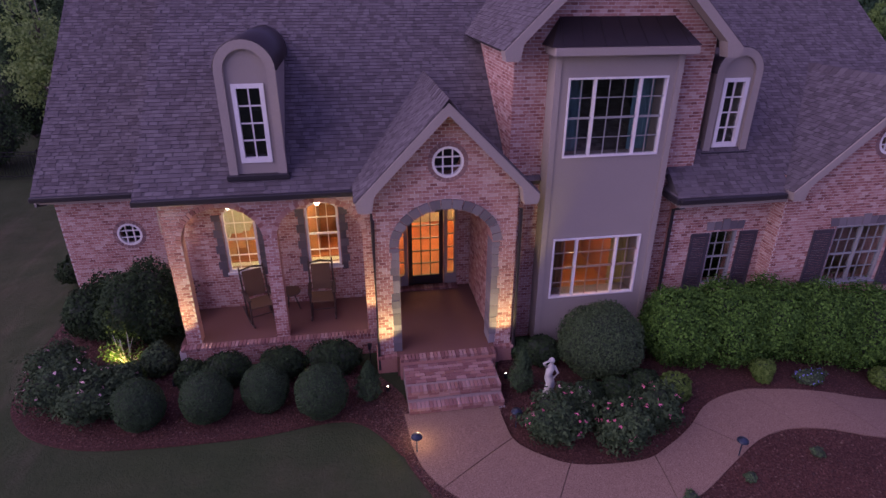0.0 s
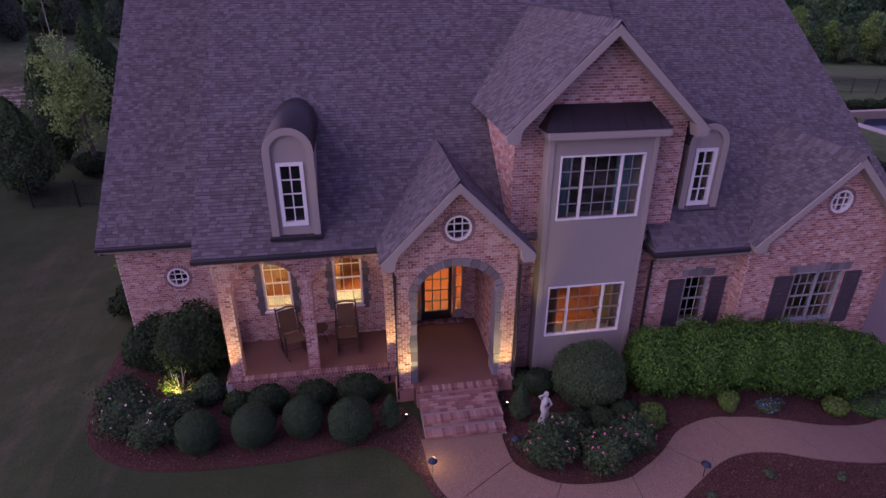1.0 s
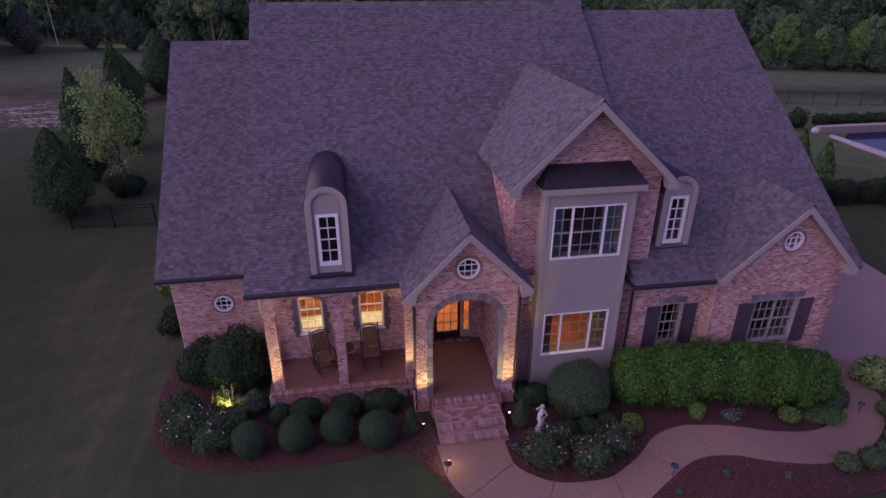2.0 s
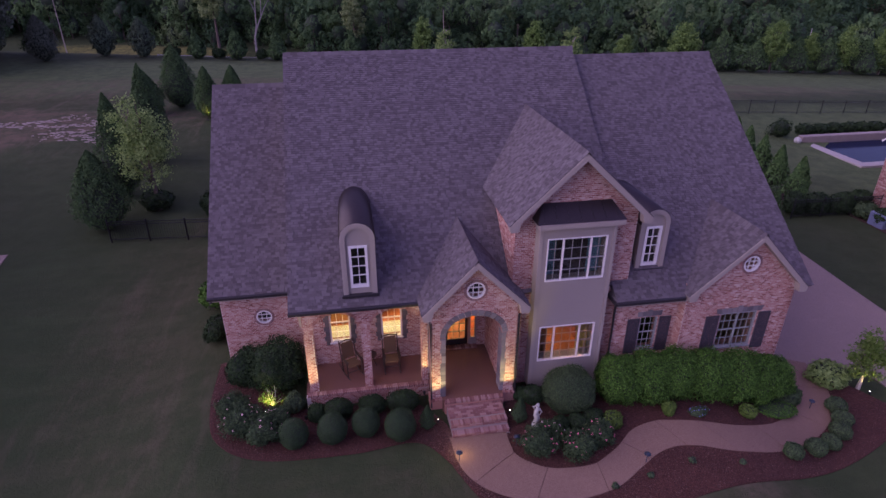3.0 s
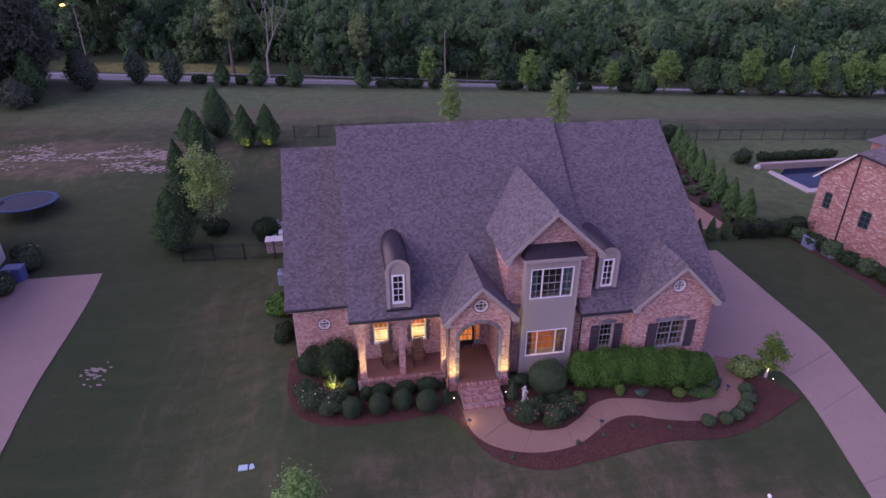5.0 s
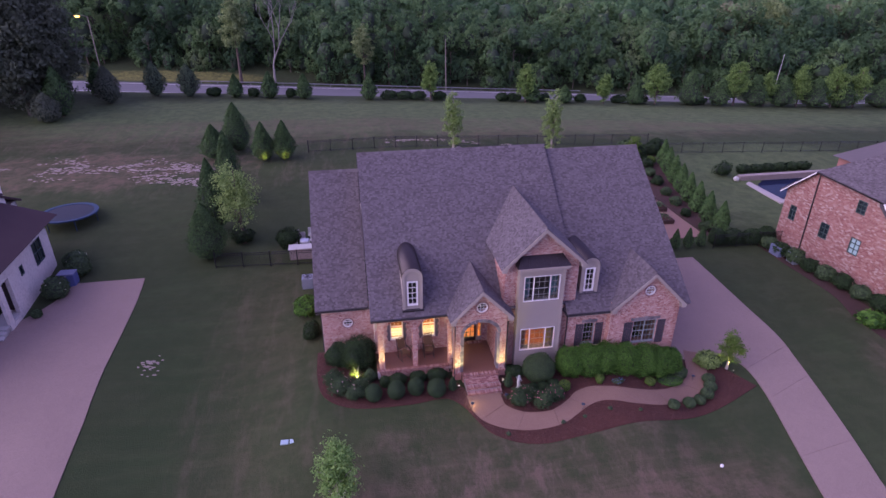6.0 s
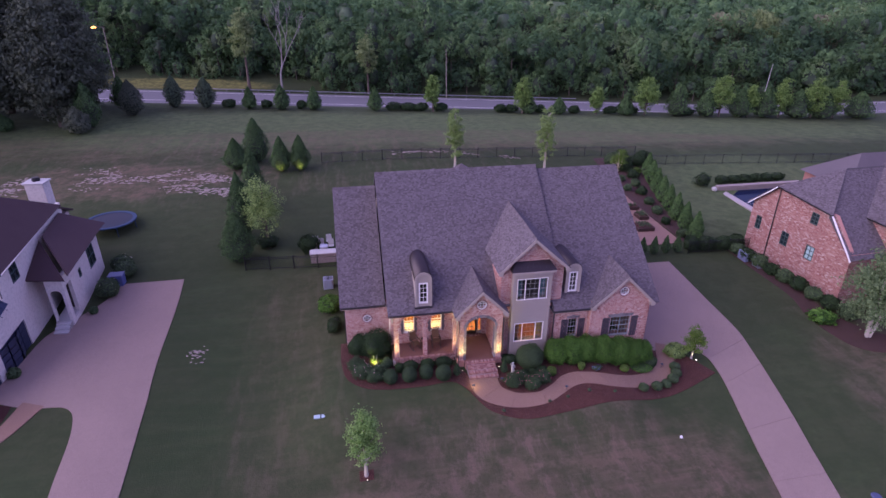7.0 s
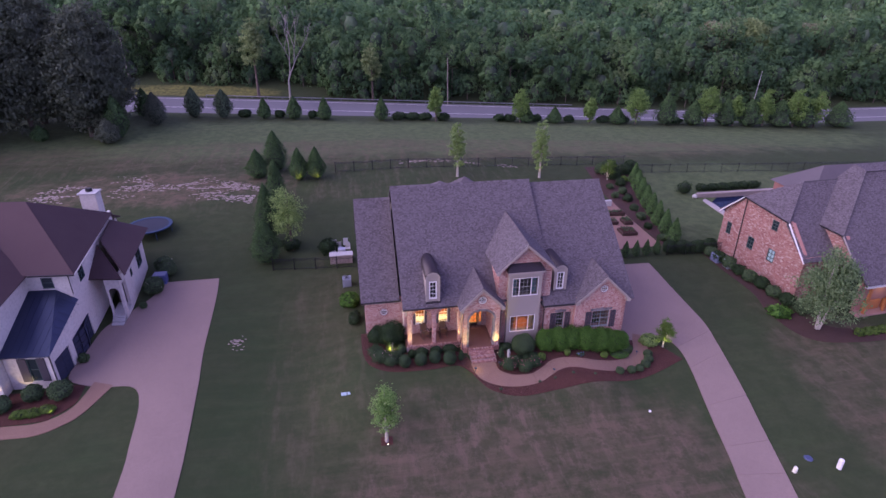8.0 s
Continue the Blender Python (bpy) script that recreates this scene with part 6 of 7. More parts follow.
def ac_unit(x, y, w=0.8, mat=None):
    th = thing("air_conditioner", "grey outdoor air conditioning unit with a fan grille", "air conditioner", (x, y, gz(x, y)), "air conditioners")
    m = mat or flat("grey_metal_case", (0.22, 0.24, 0.29), 0.5, 0.3)
    part("case", boxm(-w / 2, w / 2, -w / 2, w / 2, -0.1, 0.85, bevel=0.03), m, th)
    bm = bmesh.new()
    for r in (0.12, 0.22, 0.32):
        pts = arc(0, 0, r * w / 0.8, r * w / 0.8, 0, 360, 20)
        tube(bm, [(a, b, 0.865) for a, b in pts], [0.012] * 21, 4, False)
    part("fan_grille", bm, BLACKIRON, th)
    part("fan_hub", tube(bmesh.new(), [(0, 0, 0.855), (0, 0, 0.875)], [0.08, 0.08], 10), BLACKIRON, th)


BLUECASE = flat("blue_grey_case", (0.15, 0.17, 0.26), 0.5, 0.2)
ac_unit(29.75, 20.9, 1.1, BLUECASE)
ac_unit(30.0, 19.4, 0.9)
ac_unit(-8.5, 21.3)
shrub("side_shrub", "green shrub beside the brick side wall", "shrub", (-8.34, 17.19), (0.85, 0.9, 0.62), 3200, 0.07, G_HEDGE, 0.14, 5, loose=0.1)
shrub("side_shrub", "dark shrub beside the brick side wall", "shrub", (-8.03, 14.51), (0.5, 0.8, 0.45), 1800, 0.06, G_DARK, 0.14, 5, loose=0.1)
shrub("side_shrub", "dark shrub beside the patio kitchen", "shrub", (-10.22, 27.53), (0.9, 0.8, 0.8), 2200, 0.08, G_DARK, 0.14, 5, loose=0.1)

# outdoor kitchen beside the house
ok = thing("outdoor_kitchen", "stone outdoor counter stacked with white chairs and a grill", "outdoor kitchen", (-8.94, 25.8, gz(-8.94, 25.8)))
part("counter", boxm(-1.1, 1.1, -0.4, 0.4, -0.1, 0.85, bevel=0.03), ROCK, ok)
part("countertop", boxm(-1.16, 1.16, -0.46, 0.46, 0.85, 0.93, bevel=0.02), STATUE, ok)
part("grill", boxm(-0.3, 0.45, 0.5, 1.05, 0.0, 1.15, bevel=0.08), flat("steel", (0.45, 0.45, 0.47), 0.35, 0.8), ok)
for i, (x, y) in enumerate(((-0.8, 1.0), (-0.2, 1.7), (0.7, 1.5), (-0.7, 2.2), (0.5, 2.4))):
    ch = thing("patio_chair", "pale metal patio chair on the side terrace", "chair", (-8.94 + x, 26.1 + y, gz(-8.94 + x, 26.1 + y)), "patio chairs")
    part("seat", boxm(-0.25, 0.25, -0.25, 0.25, 0.42, 0.47, bevel=0.01), STATUE, ch)
    part("backrest", boxm(-0.25, 0.25, 0.22, 0.27, 0.47, 1.0, bevel=0.01), STATUE, ch)
    for a in (-0.23, 0.23):
        for b_ in (-0.23, 0.23):
            part("leg", boxm(a - 0.02, a + 0.02, b_ - 0.02, b_ + 0.02, -0.05, 0.42), BLACKIRON, ch)

# ---- neighbouring white house ----
WBRICK = speckled("white_painted_brick", (0.56, 0.505, 0.465), (0.64, 0.585, 0.535), (0.74, 0.69, 0.64), 5.0, 0.8, 0.85, 0.5, 0.008, 0.30)
DROOF = piece_mat("dark_plum_shingle", [(0, (0.048, 0.028, 0.031)), (1, (0.088, 0.054, 0.057))], 0.92, 0.3, 40, 0.3, 0.004, 0.15)
NAVY = two_tone("navy_metal_roof", (0.035, 0.045, 0.085), (0.025, 0.034, 0.065), 1, 8, 0.4, 0.03, 0.003, 0.6, 0.5)
NAVYDOOR = flat("navy_garage_door", (0.022, 0.028, 0.055), 0.5)
house_l = thing("white_house", "white painted brick neighbouring house with dark roofs", "house")
house_l.matrix_basis = pose(0.79, -2.33, -0.48, 0, 0, -4.82) @ Matrix.Diagonal((1.099, 1.009, 1.0, 1))
part("side_wall", slab(sideR(-28.0), [(9.55, -0.5), (27.0, -0.5), (27.0, 6.5), (14.8, 6.5), (14.8, 4.12), (9.55, 2.9)], [rect(9.95, 11.9, -0.45, 2.05), rect(12.5, 16.3, -0.45, 2.1), rect(16.6, 17.7, 4.7, 6.0)], 0.25), WBRICK, house_l, "white painted brick side wall")
part("upper_wall", slab(front(14.8), rect(-30.8, -28.25, 3.5, 6.5), [rect(-29.8, -29.05, 5.25, 6.15)], 0.25), WBRICK, house_l, "white painted brick upper wall")
part("left_wing_wall", boxm(-31.05, -30.8, 8.6, 14.8, -0.5, 6.2), WBRICK, house_l)
part("left_wing_wall", boxm(-46.0, -31.05, 8.6, 8.85, -0.5, 5.6), WBRICK, house_l)


def roof_face(parent, name, cs, mat, thick=0.15):
    cs = [Vector(c) for c in cs]
    n = (cs[1] - cs[0]).cross(cs[2] - cs[0]).normalized()
    if n.z < 0:
        cs.reverse()
        n = -n
    u = Vector((0, 0, 1)).cross(n).normalized()
    pl_ = Plane(cs[0], u, n.cross(u))
    lp = [((c - cs[0]).dot(pl_.u), (c - cs[0]).dot(pl_.v)) for c in cs]
    part(name, slab(pl_, lp, [], thick), mat, parent)


roof_face(house_l, "roof_main", ((-27.65, 14.45, 6.55), (-46, 14.45, 6.55), (-46, 20.4, 10.1), (-31.6, 20.4, 10.1)), DROOF)
roof_face(house_l, "roof_hip", ((-27.65, 14.45, 6.55), (-31.6, 20.4, 10.1), (-27.65, 26.3, 6.55)), DROOF)
roof_face(house_l, "roof_main_back", ((-27.65, 26.3, 6.55), (-31.6, 20.4, 10.1), (-46, 20.4, 10.1), (-46, 26.3, 6.55)), DROOF)
roof_face(house_l, "roof_left_wing", ((-30.5, 8.3, 5.9), (-34.2, 8.3, 8.3), (-34.2, 18.0, 8.9), (-30.5, 14.6, 6.45)), DROOF)
roof_face(house_l, "roof_left_wing", ((-34.2, 8.3, 8.3), (-38.0, 8.3, 5.9), (-38.0, 15.0, 6.5), (-34.2, 18.0, 8.9)), DROOF)
part("gutter", tube(bmesh.new(), [(-27.6, 14.4, 6.5), (-27.6, 22.0, 6.5)], [0.045, 0.045], 4), WBRICK, house_l)
part("gutter", tube(bmesh.new(), [(-27.6, 14.4, 6.5), (-30.6, 14.4, 6.5)], [0.07, 0.07], 4), GUTTER, house_l)
part("downspout", tube(bmesh.new(), [(-27.95, 14.72, 6.4), (-27.95, 14.72, 4.7)], [0.035, 0.035], 6), GUTTER, house_l)
part("downspout", tube(bmesh.new(), [(-27.93, 9.48, 2.9), (-27.93, 9.48, 0.1)], [0.05, 0.05], 6), GUTTER, house_l)
ch = part("chimney", boxm(-32.9, -31.55, 28.3, 29.4, 2.0, 7.6, bevel=0.03), WBRICK, house_l)
part("chimney_cap", boxm(-33.0, -31.45, 28.2, 29.5, 7.6, 7.75, bevel=0.02), STATUE, house_l)
part("chimney_pot", tube(bmesh.new(), [(-32.25, 28.9, 7.7), (-32.25, 28.9, 8.05)], [0.3, 0.26], 10), BLACKIRON, house_l)
part("rear_wall", boxm(-34.0, -28.3, 26.9, 29.0, 0.0, 5.0), WBRICK, house_l)
roof_face(house_l, "roof_rear", ((-27.9, 26.0, 6.4), (-33.0, 22.0, 8.4), (-34.5, 29.3, 5.0), (-28.0, 29.3, 5.0)), DROOF)
# garage
part("garage_front_wall", slab(front(9.55), rect(-30.8, -28.25, -0.5, 2.95), [rect(-29.4, -28.78, 0.8, 2.65)], 0.25), WBRICK, house_l)
far_window(house_l, front(9.55), -29.4, -28.78, 0.8, 2.65, 1, 2, GREENTRIM, DARKPANE)
for a, b_ in ((-29.95, -29.42), (-28.76, -28.3)):
    part("shutter", boxm(a, b_, 9.48, 9.54, 0.75, 2.7), SHUTTER, house_l)
for y0, y1 in ((9.95, 11.9), (12.5, 16.3)):
    gd = part("garage_door", boxm(-28.15, -28.08, y0, y1, -0.4, 2.08), NAVYDOOR, house_l, "navy panelled garage door")
    for k in range(4):
        for j in range(int((y1 - y0) / 0.9)):
            w_ = (y1 - y0) / int((y1 - y0) / 0.9)
            part("panel", boxm(-28.08, -28.055, y0 + j * w_ + 0.08, y0 + (j + 1) * w_ - 0.08, 0.1 + k * 0.48, 0.1 + k * 0.48 + 0.4), NAVYDOOR, gd)
roof_face(house_l, "roof_garage_front", ((-27.75, 9.25, 2.98), (-30.8, 9.25, 2.98), (-30.8, 14.75, 5.1), (-29.0, 14.75, 5.12)), NAVY, 0.08)
roof_face(house_l, "roof_garage_side", ((-27.75, 9.25, 2.98), (-29.0, 14.75, 5.12), (-27.75, 14.75, 4.25)), NAVY, 0.08)
for k in range(7):
    x = -30.6 + k * 0.42
    t_ = max(0.0, (x + 29.0) / 1.25)
    part("seam", tube(bmesh.new(), [(x, 9.3, 3.02), (x, 14.7 - 5.4 * t_, 5.12 - 2.1 * t_)], [0.018, 0.018], 4), NAVY, house_l)
for k in range(1, 9):
    f = k / 9
    part("seam", tube(bmesh.new(), [(-27.77, 9.25 + 5.5 * f, 3.0 + 1.27 * f), (-27.75 - 1.25 * f, 9.25 + 5.5 * f, 3.0 + 2.13 * f)], [0.016, 0.016], 4), NAVY, house_l)
far_window(house_l, front(14.8), -29.8, -29.05, 5.25, 6.15, 1, 2, GREENTRIM, DARKPANE)
far_window(house_l, sideR(-28.0), 16.6, 17.7, 4.7, 6.0, 2, 2, GREENTRIM, DARKPANE)
# entry wing
part("wing_wall", slab(sideR(-26.9), rect(18.75, 26.8, -0.2, 3.95), [rect(19.0, 20.0, 0.3, 3.1), rect(21.6, 22.1, 2.3, 3.0), rect(24.0, 25.5, 1.8, 3.5)], 0.25), WBRICK, house_l)
part("wing_front_wall", slab(front(18.5), [(-28.0, -0.2), (-27.85, -0.2)] + arched(-27.85, -27.1, 0, 2.6, 0.35)[:1:-1] + [(-27.1, -0.2), (-26.9, -0.2), (-26.9, 3.95), (-28.0, 3.95)], [], 0.25), WBRICK, house_l)
part("wing_door", boxm(-27.9, -27.1, 20.4, 20.5, 0.4, 2.5), DOORPAINT, house_l)
part("wing_floor", boxm(-28.0, -26.95, 18.4, 20.5, -0.2, 0.45), STATUE, house_l)
for k in range(3):
    part("entry_step", boxm(-27.9, -27.0, 17.3 + k * 0.36, 18.4, -0.2, 0.14 + k * 0.14), STATUE, house_l)
far_window(house_l, sideR(-26.9), 24.0, 25.5, 1.8, 3.5, 2, 2, GREENTRIM, DARKPANE)
far_window(house_l, sideR(-26.9), 21.6, 22.1, 2.3, 3.0, 1, 1, GREENTRIM, DARKPANE)
for cs in (((-26.5, 18.1, 4.0), (-28.9, 18.1, 4.1), (-28.75, 21.5, 5.6)), ((-26.5, 18.1, 4.0), (-28.75, 21.5, 5.6), (-29.1, 26.0, 5.6), (-26.5, 28.4, 4.0)), ((-26.5, 28.4, 4.0), (-29.1, 26.0, 5.6), (-31.5, 28.4, 4.0))):
    roof_face(house_l, "roof_wing", cs, DROOF, 0.12)
part("wing_back_wall", boxm(-31.0, -26.95, 26.8, 27.0, -0.2, 3.95), WBRICK, house_l)
# the rear half of the white house is turned a little away from its garage
WING = ("wing_wall", "wing_front_wall", "wing_door", "wing_floor", "wing_back_wall", "entry_step", "roof_wing")
for ob in house_l.children_recursive:
    xs_ = [v.co.x for v in ob.data.vertices]
    if ob.name.startswith("chimney"):
        continue
    wing = ob.name.split(".")[0] in WING or min(xs_) > -27.3
    for v in ob.data.vertices:
        if v.co.y > 14.6:
            v.co.x += (0.62 if wing else -0.25) - 0.145 * (v.co.y - 14.6)
for x, y, r, fl in ((-26.25, 20.26, 0.3, None), (-25.92, 22.78, 0.85, (WHITEFLOWER, 12, 0.05)), (-25.95, 26.57, 0.8, (WHITEFLOWER, 16, 0.05)), (-25.39, 25.67, 0.8, None), (-28.5, 8.84, 0.72, None), (-30.26, 8.88, 0.62, None), (-31.94, 7.95, 0.62, None), (-28.38, 12.73, 0.36, None)):
    shrub("foundation_shrub", "rounded green shrub beside the white house", "shrub", (x, y), (r, r, r * 0.9), 1500, 0.08, G_HOLLY, 0.1, 5, "shrubs by the white house", fl, loose=0.08)
for x, y in ((-28.85, 7.42), (-29.68, 7.23), (-30.51, 7.18)):
    shrub("lime_shrub", "low lime-green planting beside a garden light", "shrub", (x, y), (0.5, 0.35, 0.25), 700, 0.07, G_LIME, 0.15, 4, "lime planting", loose=0.12)
for a, b_, w_ in (((-28.44, 7.08), (-28.84, 7.53), 30), ((-31.18, 9.21), (-31.1, 9.9), 30), ((-32.66, 8.17), (-32.66, 8.7), 40)):
    spot((*a, gz(*a) + 0.14), (*b_, gz(*b_) + 1.0), w_, 70, (1.0, 0.70, 0.26))
tagged(strip("bed_white_house", [(-27.33, 9.81), (-27.38, 8), (-28.34, 6.97), (-29.61, 6.52), (-37.29, 6.56)], [(-28.88, 10.13), (-29.1, 9.69), (-29.93, 9.68), (-32, 9.65), (-37.15, 10.73)], 24, 5, 0.03, MULCH), "mulch bed in front of the white garage", "mulch bed", kind="structure")
tagged(strip("neighbour_walk", [(-25.38, 9.5), (-26.47, 7.03), (-27.5, 5.98), (-28.95, 5.33), (-30.96, 5.31), (-35.3, 5.27), (-41.51, 5.52)], [(-26.81, 10.04), (-27.29, 7.81), (-28.15, 6.81), (-29.34, 6.38), (-31.39, 6.4), (-35.22, 6.35), (-41.43, 6.62)], 40, 4, 0.05, WALKCON), "curved concrete walk of the white house", "path", kind="structure")
bin_ = thing("storage_bin", "grey-blue utility box beside the wing", "utility box", (-25.75, 24.41, gz(-25.75, 24.41)))
part("body", boxm(-0.55, 0.55, -0.4, 0.4, -0.1, 0.9, bevel=0.04), flat("slate_plastic", (0.085, 0.105, 0.24), 0.5), bin_)
part("lid", boxm(-0.58, 0.58, -0.43, 0.43, 0.9, 0.98, bevel=0.03), flat("slate_plastic_lid", (0.14, 0.15, 0.22), 0.5), bin_)

# trampoline
tr = thing("trampoline", "round blue trampoline on the back lawn", "trampoline", (-29.15, 34.5, gz(-29.15, 34.5)))
BLUEPAD = flat("blue_pad", (0.016, 0.038, 0.080), 0.6)
bm = bmesh.new()
n = 32
for r0, r1, z0, z1 in ((1.95, 2.3, 0.86, 0.90),):
    lv = [[bm.verts.new((math.cos(k * math.tau / n) * r, math.sin(k * math.tau / n) * r, z)) for k in range(n)] for r, z in ((r0, z1), (r1, z1), (r1, z0 - 0.05), (r0, z0))]
    for a, b_ in zip(lv, lv[1:] + lv[:1]):
        for k in range(n):
            bm.faces.new((a[k], a[(k + 1) % n], b_[(k + 1) % n], b_[k]))
part("pad", bm, BLUEPAD, tr)
bm = bmesh.new()
bm.faces.new([bm.verts.new((math.cos(k * math.tau / n) * 2.0, math.sin(k * math.tau / n) * 2.0, 0.87)) for k in range(n)])
part("jumping_mat", bm, flat("dark_mesh", (0.02, 0.022, 0.035), 0.7), tr)
for k in range(6):
    a = k * math.tau / 6
    part("leg", tube(bmesh.new(), [(math.cos(a) * 2.15, math.sin(a) * 2.15, -0.2), (math.cos(a) * 2.15, math.sin(a) * 2.15, 0.86)], [0.04, 0.04], 6), BLUEPAD, tr)

# ---- back yard ----
G_ARB = leaf_mat("green_giant_leaf", (0.045, 0.090, 0.030), (0.130, 0.215, 0.070), 0.2)
for x, y, h, r in ((-16.22, 26.57, 4.6, 1.5), (-16.36, 30.95, 6.4, 1.25), (-15.76, 36.19, 6.8, 1.3), (-17.11, 50.34, 5.4, 1.7), (-19.22, 47.89, 3.8, 1.4), (-13.9, 46.6, 4.2, 1.2), (-11.7, 46.7, 4.2, 1.2)):
    conifer("evergreen", "dense dark green upright evergreen", (x, y), h, r, 10000, 0.07, G_CONE, "back yard evergreens", belly=0.35)
leafy_tree("lawn_birch", "light green leafy tree beside the evergreens", (-13.92, 28.74), 7.4, 2.0, 130, 46, 0.09, G_BIRCH, BARK, 0.2, 1, dense=0.75)
shrub("under_shrub", "dark red-brown shrub under the light green tree", "shrub", (-14.01, 28.95), (0.9, 0.8, 0.6), 1500, 0.08, G_DARK, 0.15)
for x, y in ((-13.9, 45.2), (-11.75, 45.3)):
    spot((x, y, gz(x, y) + 0.2), (x, y + 1.0, gz(x, y) + 1.2), 90, 80, (1.0, 0.80, 0.16))
for x, y, h in ((6.84, 45.6, 7.5), (18.16, 44.98, 7.8)):
    leafy_tree("column_tree", "narrow light green young tree behind the house", (x, y), h, 1.15, 120, 36, 0.10, G_BIRCH, PALEBARK, 0.12, 1, group="narrow back yard trees")
    spot((x + 0.2, y - 0.8, gz(x, y) + 0.2), (x, y, gz(x, y) + 2.0), 30, 60, (1.0, 0.8, 0.3))
for k in range(8):
    f = k / 7
    x, y = 27.1 + 3.7 * f ** 1.3, 25.3 + 17.0 * f
    conifer("arborvitae", "green arborvitae in the side hedge row", (x, y), 3.1, 0.72, 2600, 0.10, G_ARB, "arborvitae row", belly=0.3)
for k in range(4):
    conifer("slim_cypress", "slim dark cypress at the end of the parking court", (20.41 + k * 1.2, 23.1 + 0.05 * k), 1.8, 0.4, 1300, 0.07, G_CONE, "slim cypress row", belly=0.3)
for x, y, r in ((25.66, 23.56, 0.7), (27.1, 23.36, 0.9), (28.77, 23.17, 0.9), (30.26, 23.37, 0.7)):
    shrub("dark_hedge", "dark clipped hedge beside the side lawn", "shrub", (x, y), (r, 0.6, 0.75), 1700, 0.08, G_DARK, 0.1, 5, "dark hedge", loose=0.08)
for x, y in ((27.91, 46.26), (29.57, 47.39), (31.25, 45.96), (32.72, 47.41), (28.66, 44.27)):
    shrub("bed_shrub", "mixed dark shrub in the back corner bed", "shrub", (x, y), (1.0, 0.9, 0.8), 1500, 0.1, G_DARK if x > 28 else G_HOLLY, 0.15, 5, "back corner shrubs", loose=0.12)
for x, y, r, m_ in ((26.41, 26.41, 0.5, G_HOLLY), (26.32, 29.45, 0.45, G_DARK), (26.74, 32.06, 0.55, G_HOLLY), (27.11, 34.6, 0.5, G_ROSE), (27.55, 37.29, 0.6, G_DARK), (27.95, 39.69, 0.55, G_HOLLY), (28.73, 42.01, 0.7, G_DARK), (29.99, 43.39, 0.5, G_LIME), (26.81, 41.21, 0.45, G_ROSE), (26.35, 38.48, 0.5, G_HOLLY)):
    shrub("bed_shrub", "low mixed shrub in the mulch beside the terrace", "shrub", (x, y), (r, r, r * 0.8), 700, 0.09, m_, 0.15, 5, "terrace bed shrubs", loose=0.12)
spot((27.36, 42.8, gz(27.36, 42.8) + 0.2), (27.7, 43.9, gz(27.7, 43.9) + 1.5), 40, 70, (1.0, 0.72, 0.25))
leafy_tree("small_ornamental", "small ornamental tree lit orange from below", (27.7, 44.0), 3.0, 1.1, 60, 36, 0.08, G_LIME, PALEBARK, 0.3, 3, seed=8)
tagged(strip("bed_back", [(26.38, 48.95), (25.33, 40.24), (25.56, 32.63), (25.95, 25.11)], [(34.53, 49.38), (32.29, 43), (29.95, 35.3), (28.48, 25.23)], 30, 5, 0.03, SHADEDMULCH), "mulch bed along the side hedge, coloured darker for shade", "mulch bed", kind="structure")
PATIO = two_tone("red_brown_patio", (0.27, 0.165, 0.125), (0.20, 0.118, 0.09), 0.5, 10, 0.9, 0.3)
tagged(strip("patio", [(16.21, 24.68), (16.3, 30.8), (17.91, 36.9)], [(25.73, 25.09), (25.53, 31.49), (25.4, 37.1)], 20, 5, 0.05, PATIO), "red-brown gravel terrace beside the house", "patio", kind="structure")
for x, y, w_, d in ((23.86, 33.4, 1.3, 0.4), (24.45, 31.17, 0.55, 0.7), (23.31, 28.56, 0.9, 0.8), (22.32, 31.13, 0.9, 0.5)):
    pb = thing("planter_box", "low dark wooden planter box on the terrace", "planter", (x, y, gz(x, y)), "planter boxes")
    part("box", boxm(-w_, w_, -d, d, -0.2, 0.4, bevel=0.02), DARKWOOD, pb)
    part("soil", boxm(-w_ + 0.08, w_ - 0.08, -d + 0.08, d - 0.08, 0.4, 0.42), MULCH, pb)
    rp = np.random.default_rng(int(x * 10))
    P_ = np.stack([rp.uniform(-w_ * 0.8, w_ * 0.8, 160), rp.uniform(-d * 0.8, d * 0.8, 160), 0.44 + rp.uniform(0, 0.22, 160)], 1)
    part("herbs", numpy_mesh("herbs", *leaf_quads(P_, np.tile((0.0, 0.0, 1.0), (160, 1)), 0.09, rp), [G_HOLLY]), None, pb, kind="stuff")
wl = part("garden_wall", boxm(-1.6, 1.6, -0.2, 0.2, -0.4, 0.7, bevel=0.03), STATUE)
wl.location = (23.1, 36.06, gz(23.1, 36.06))
tagged(wl, "low pale stone garden wall by the terrace", "wall")

# pool
WATER = flat("pool_water", (0.006, 0.012, 0.034), 0.12, 0, 0.03, 0.2, 1.5)
COPING = two_tone("buff_coping", (0.40, 0.35, 0.32), (0.33, 0.29, 0.27), 1, 12, 0.8, 0.2)
pool = thing("swimming_pool", "blue swimming pool with pale coping and a stone wall", "pool", (42.46, 35.0, gz(40.5, 35.5)))
part("water", boxm(-3.5, 6.9, -2.7, 3.0, -0.8, 0.10), WATER, pool)
part("coping", boxm(-4.4, -3.5, -3.6, 3.0, -0.8, 0.17, bevel=0.03), COPING, pool)
part("coping", boxm(-3.5, 6.9, -3.6, -2.7, -0.8, 0.168, bevel=0.03), COPING, pool)
part("back_wall", boxm(-4.5, 6.9, 3.0, 3.6, -0.8, 0.75, bevel=0.04), ROCK, pool)
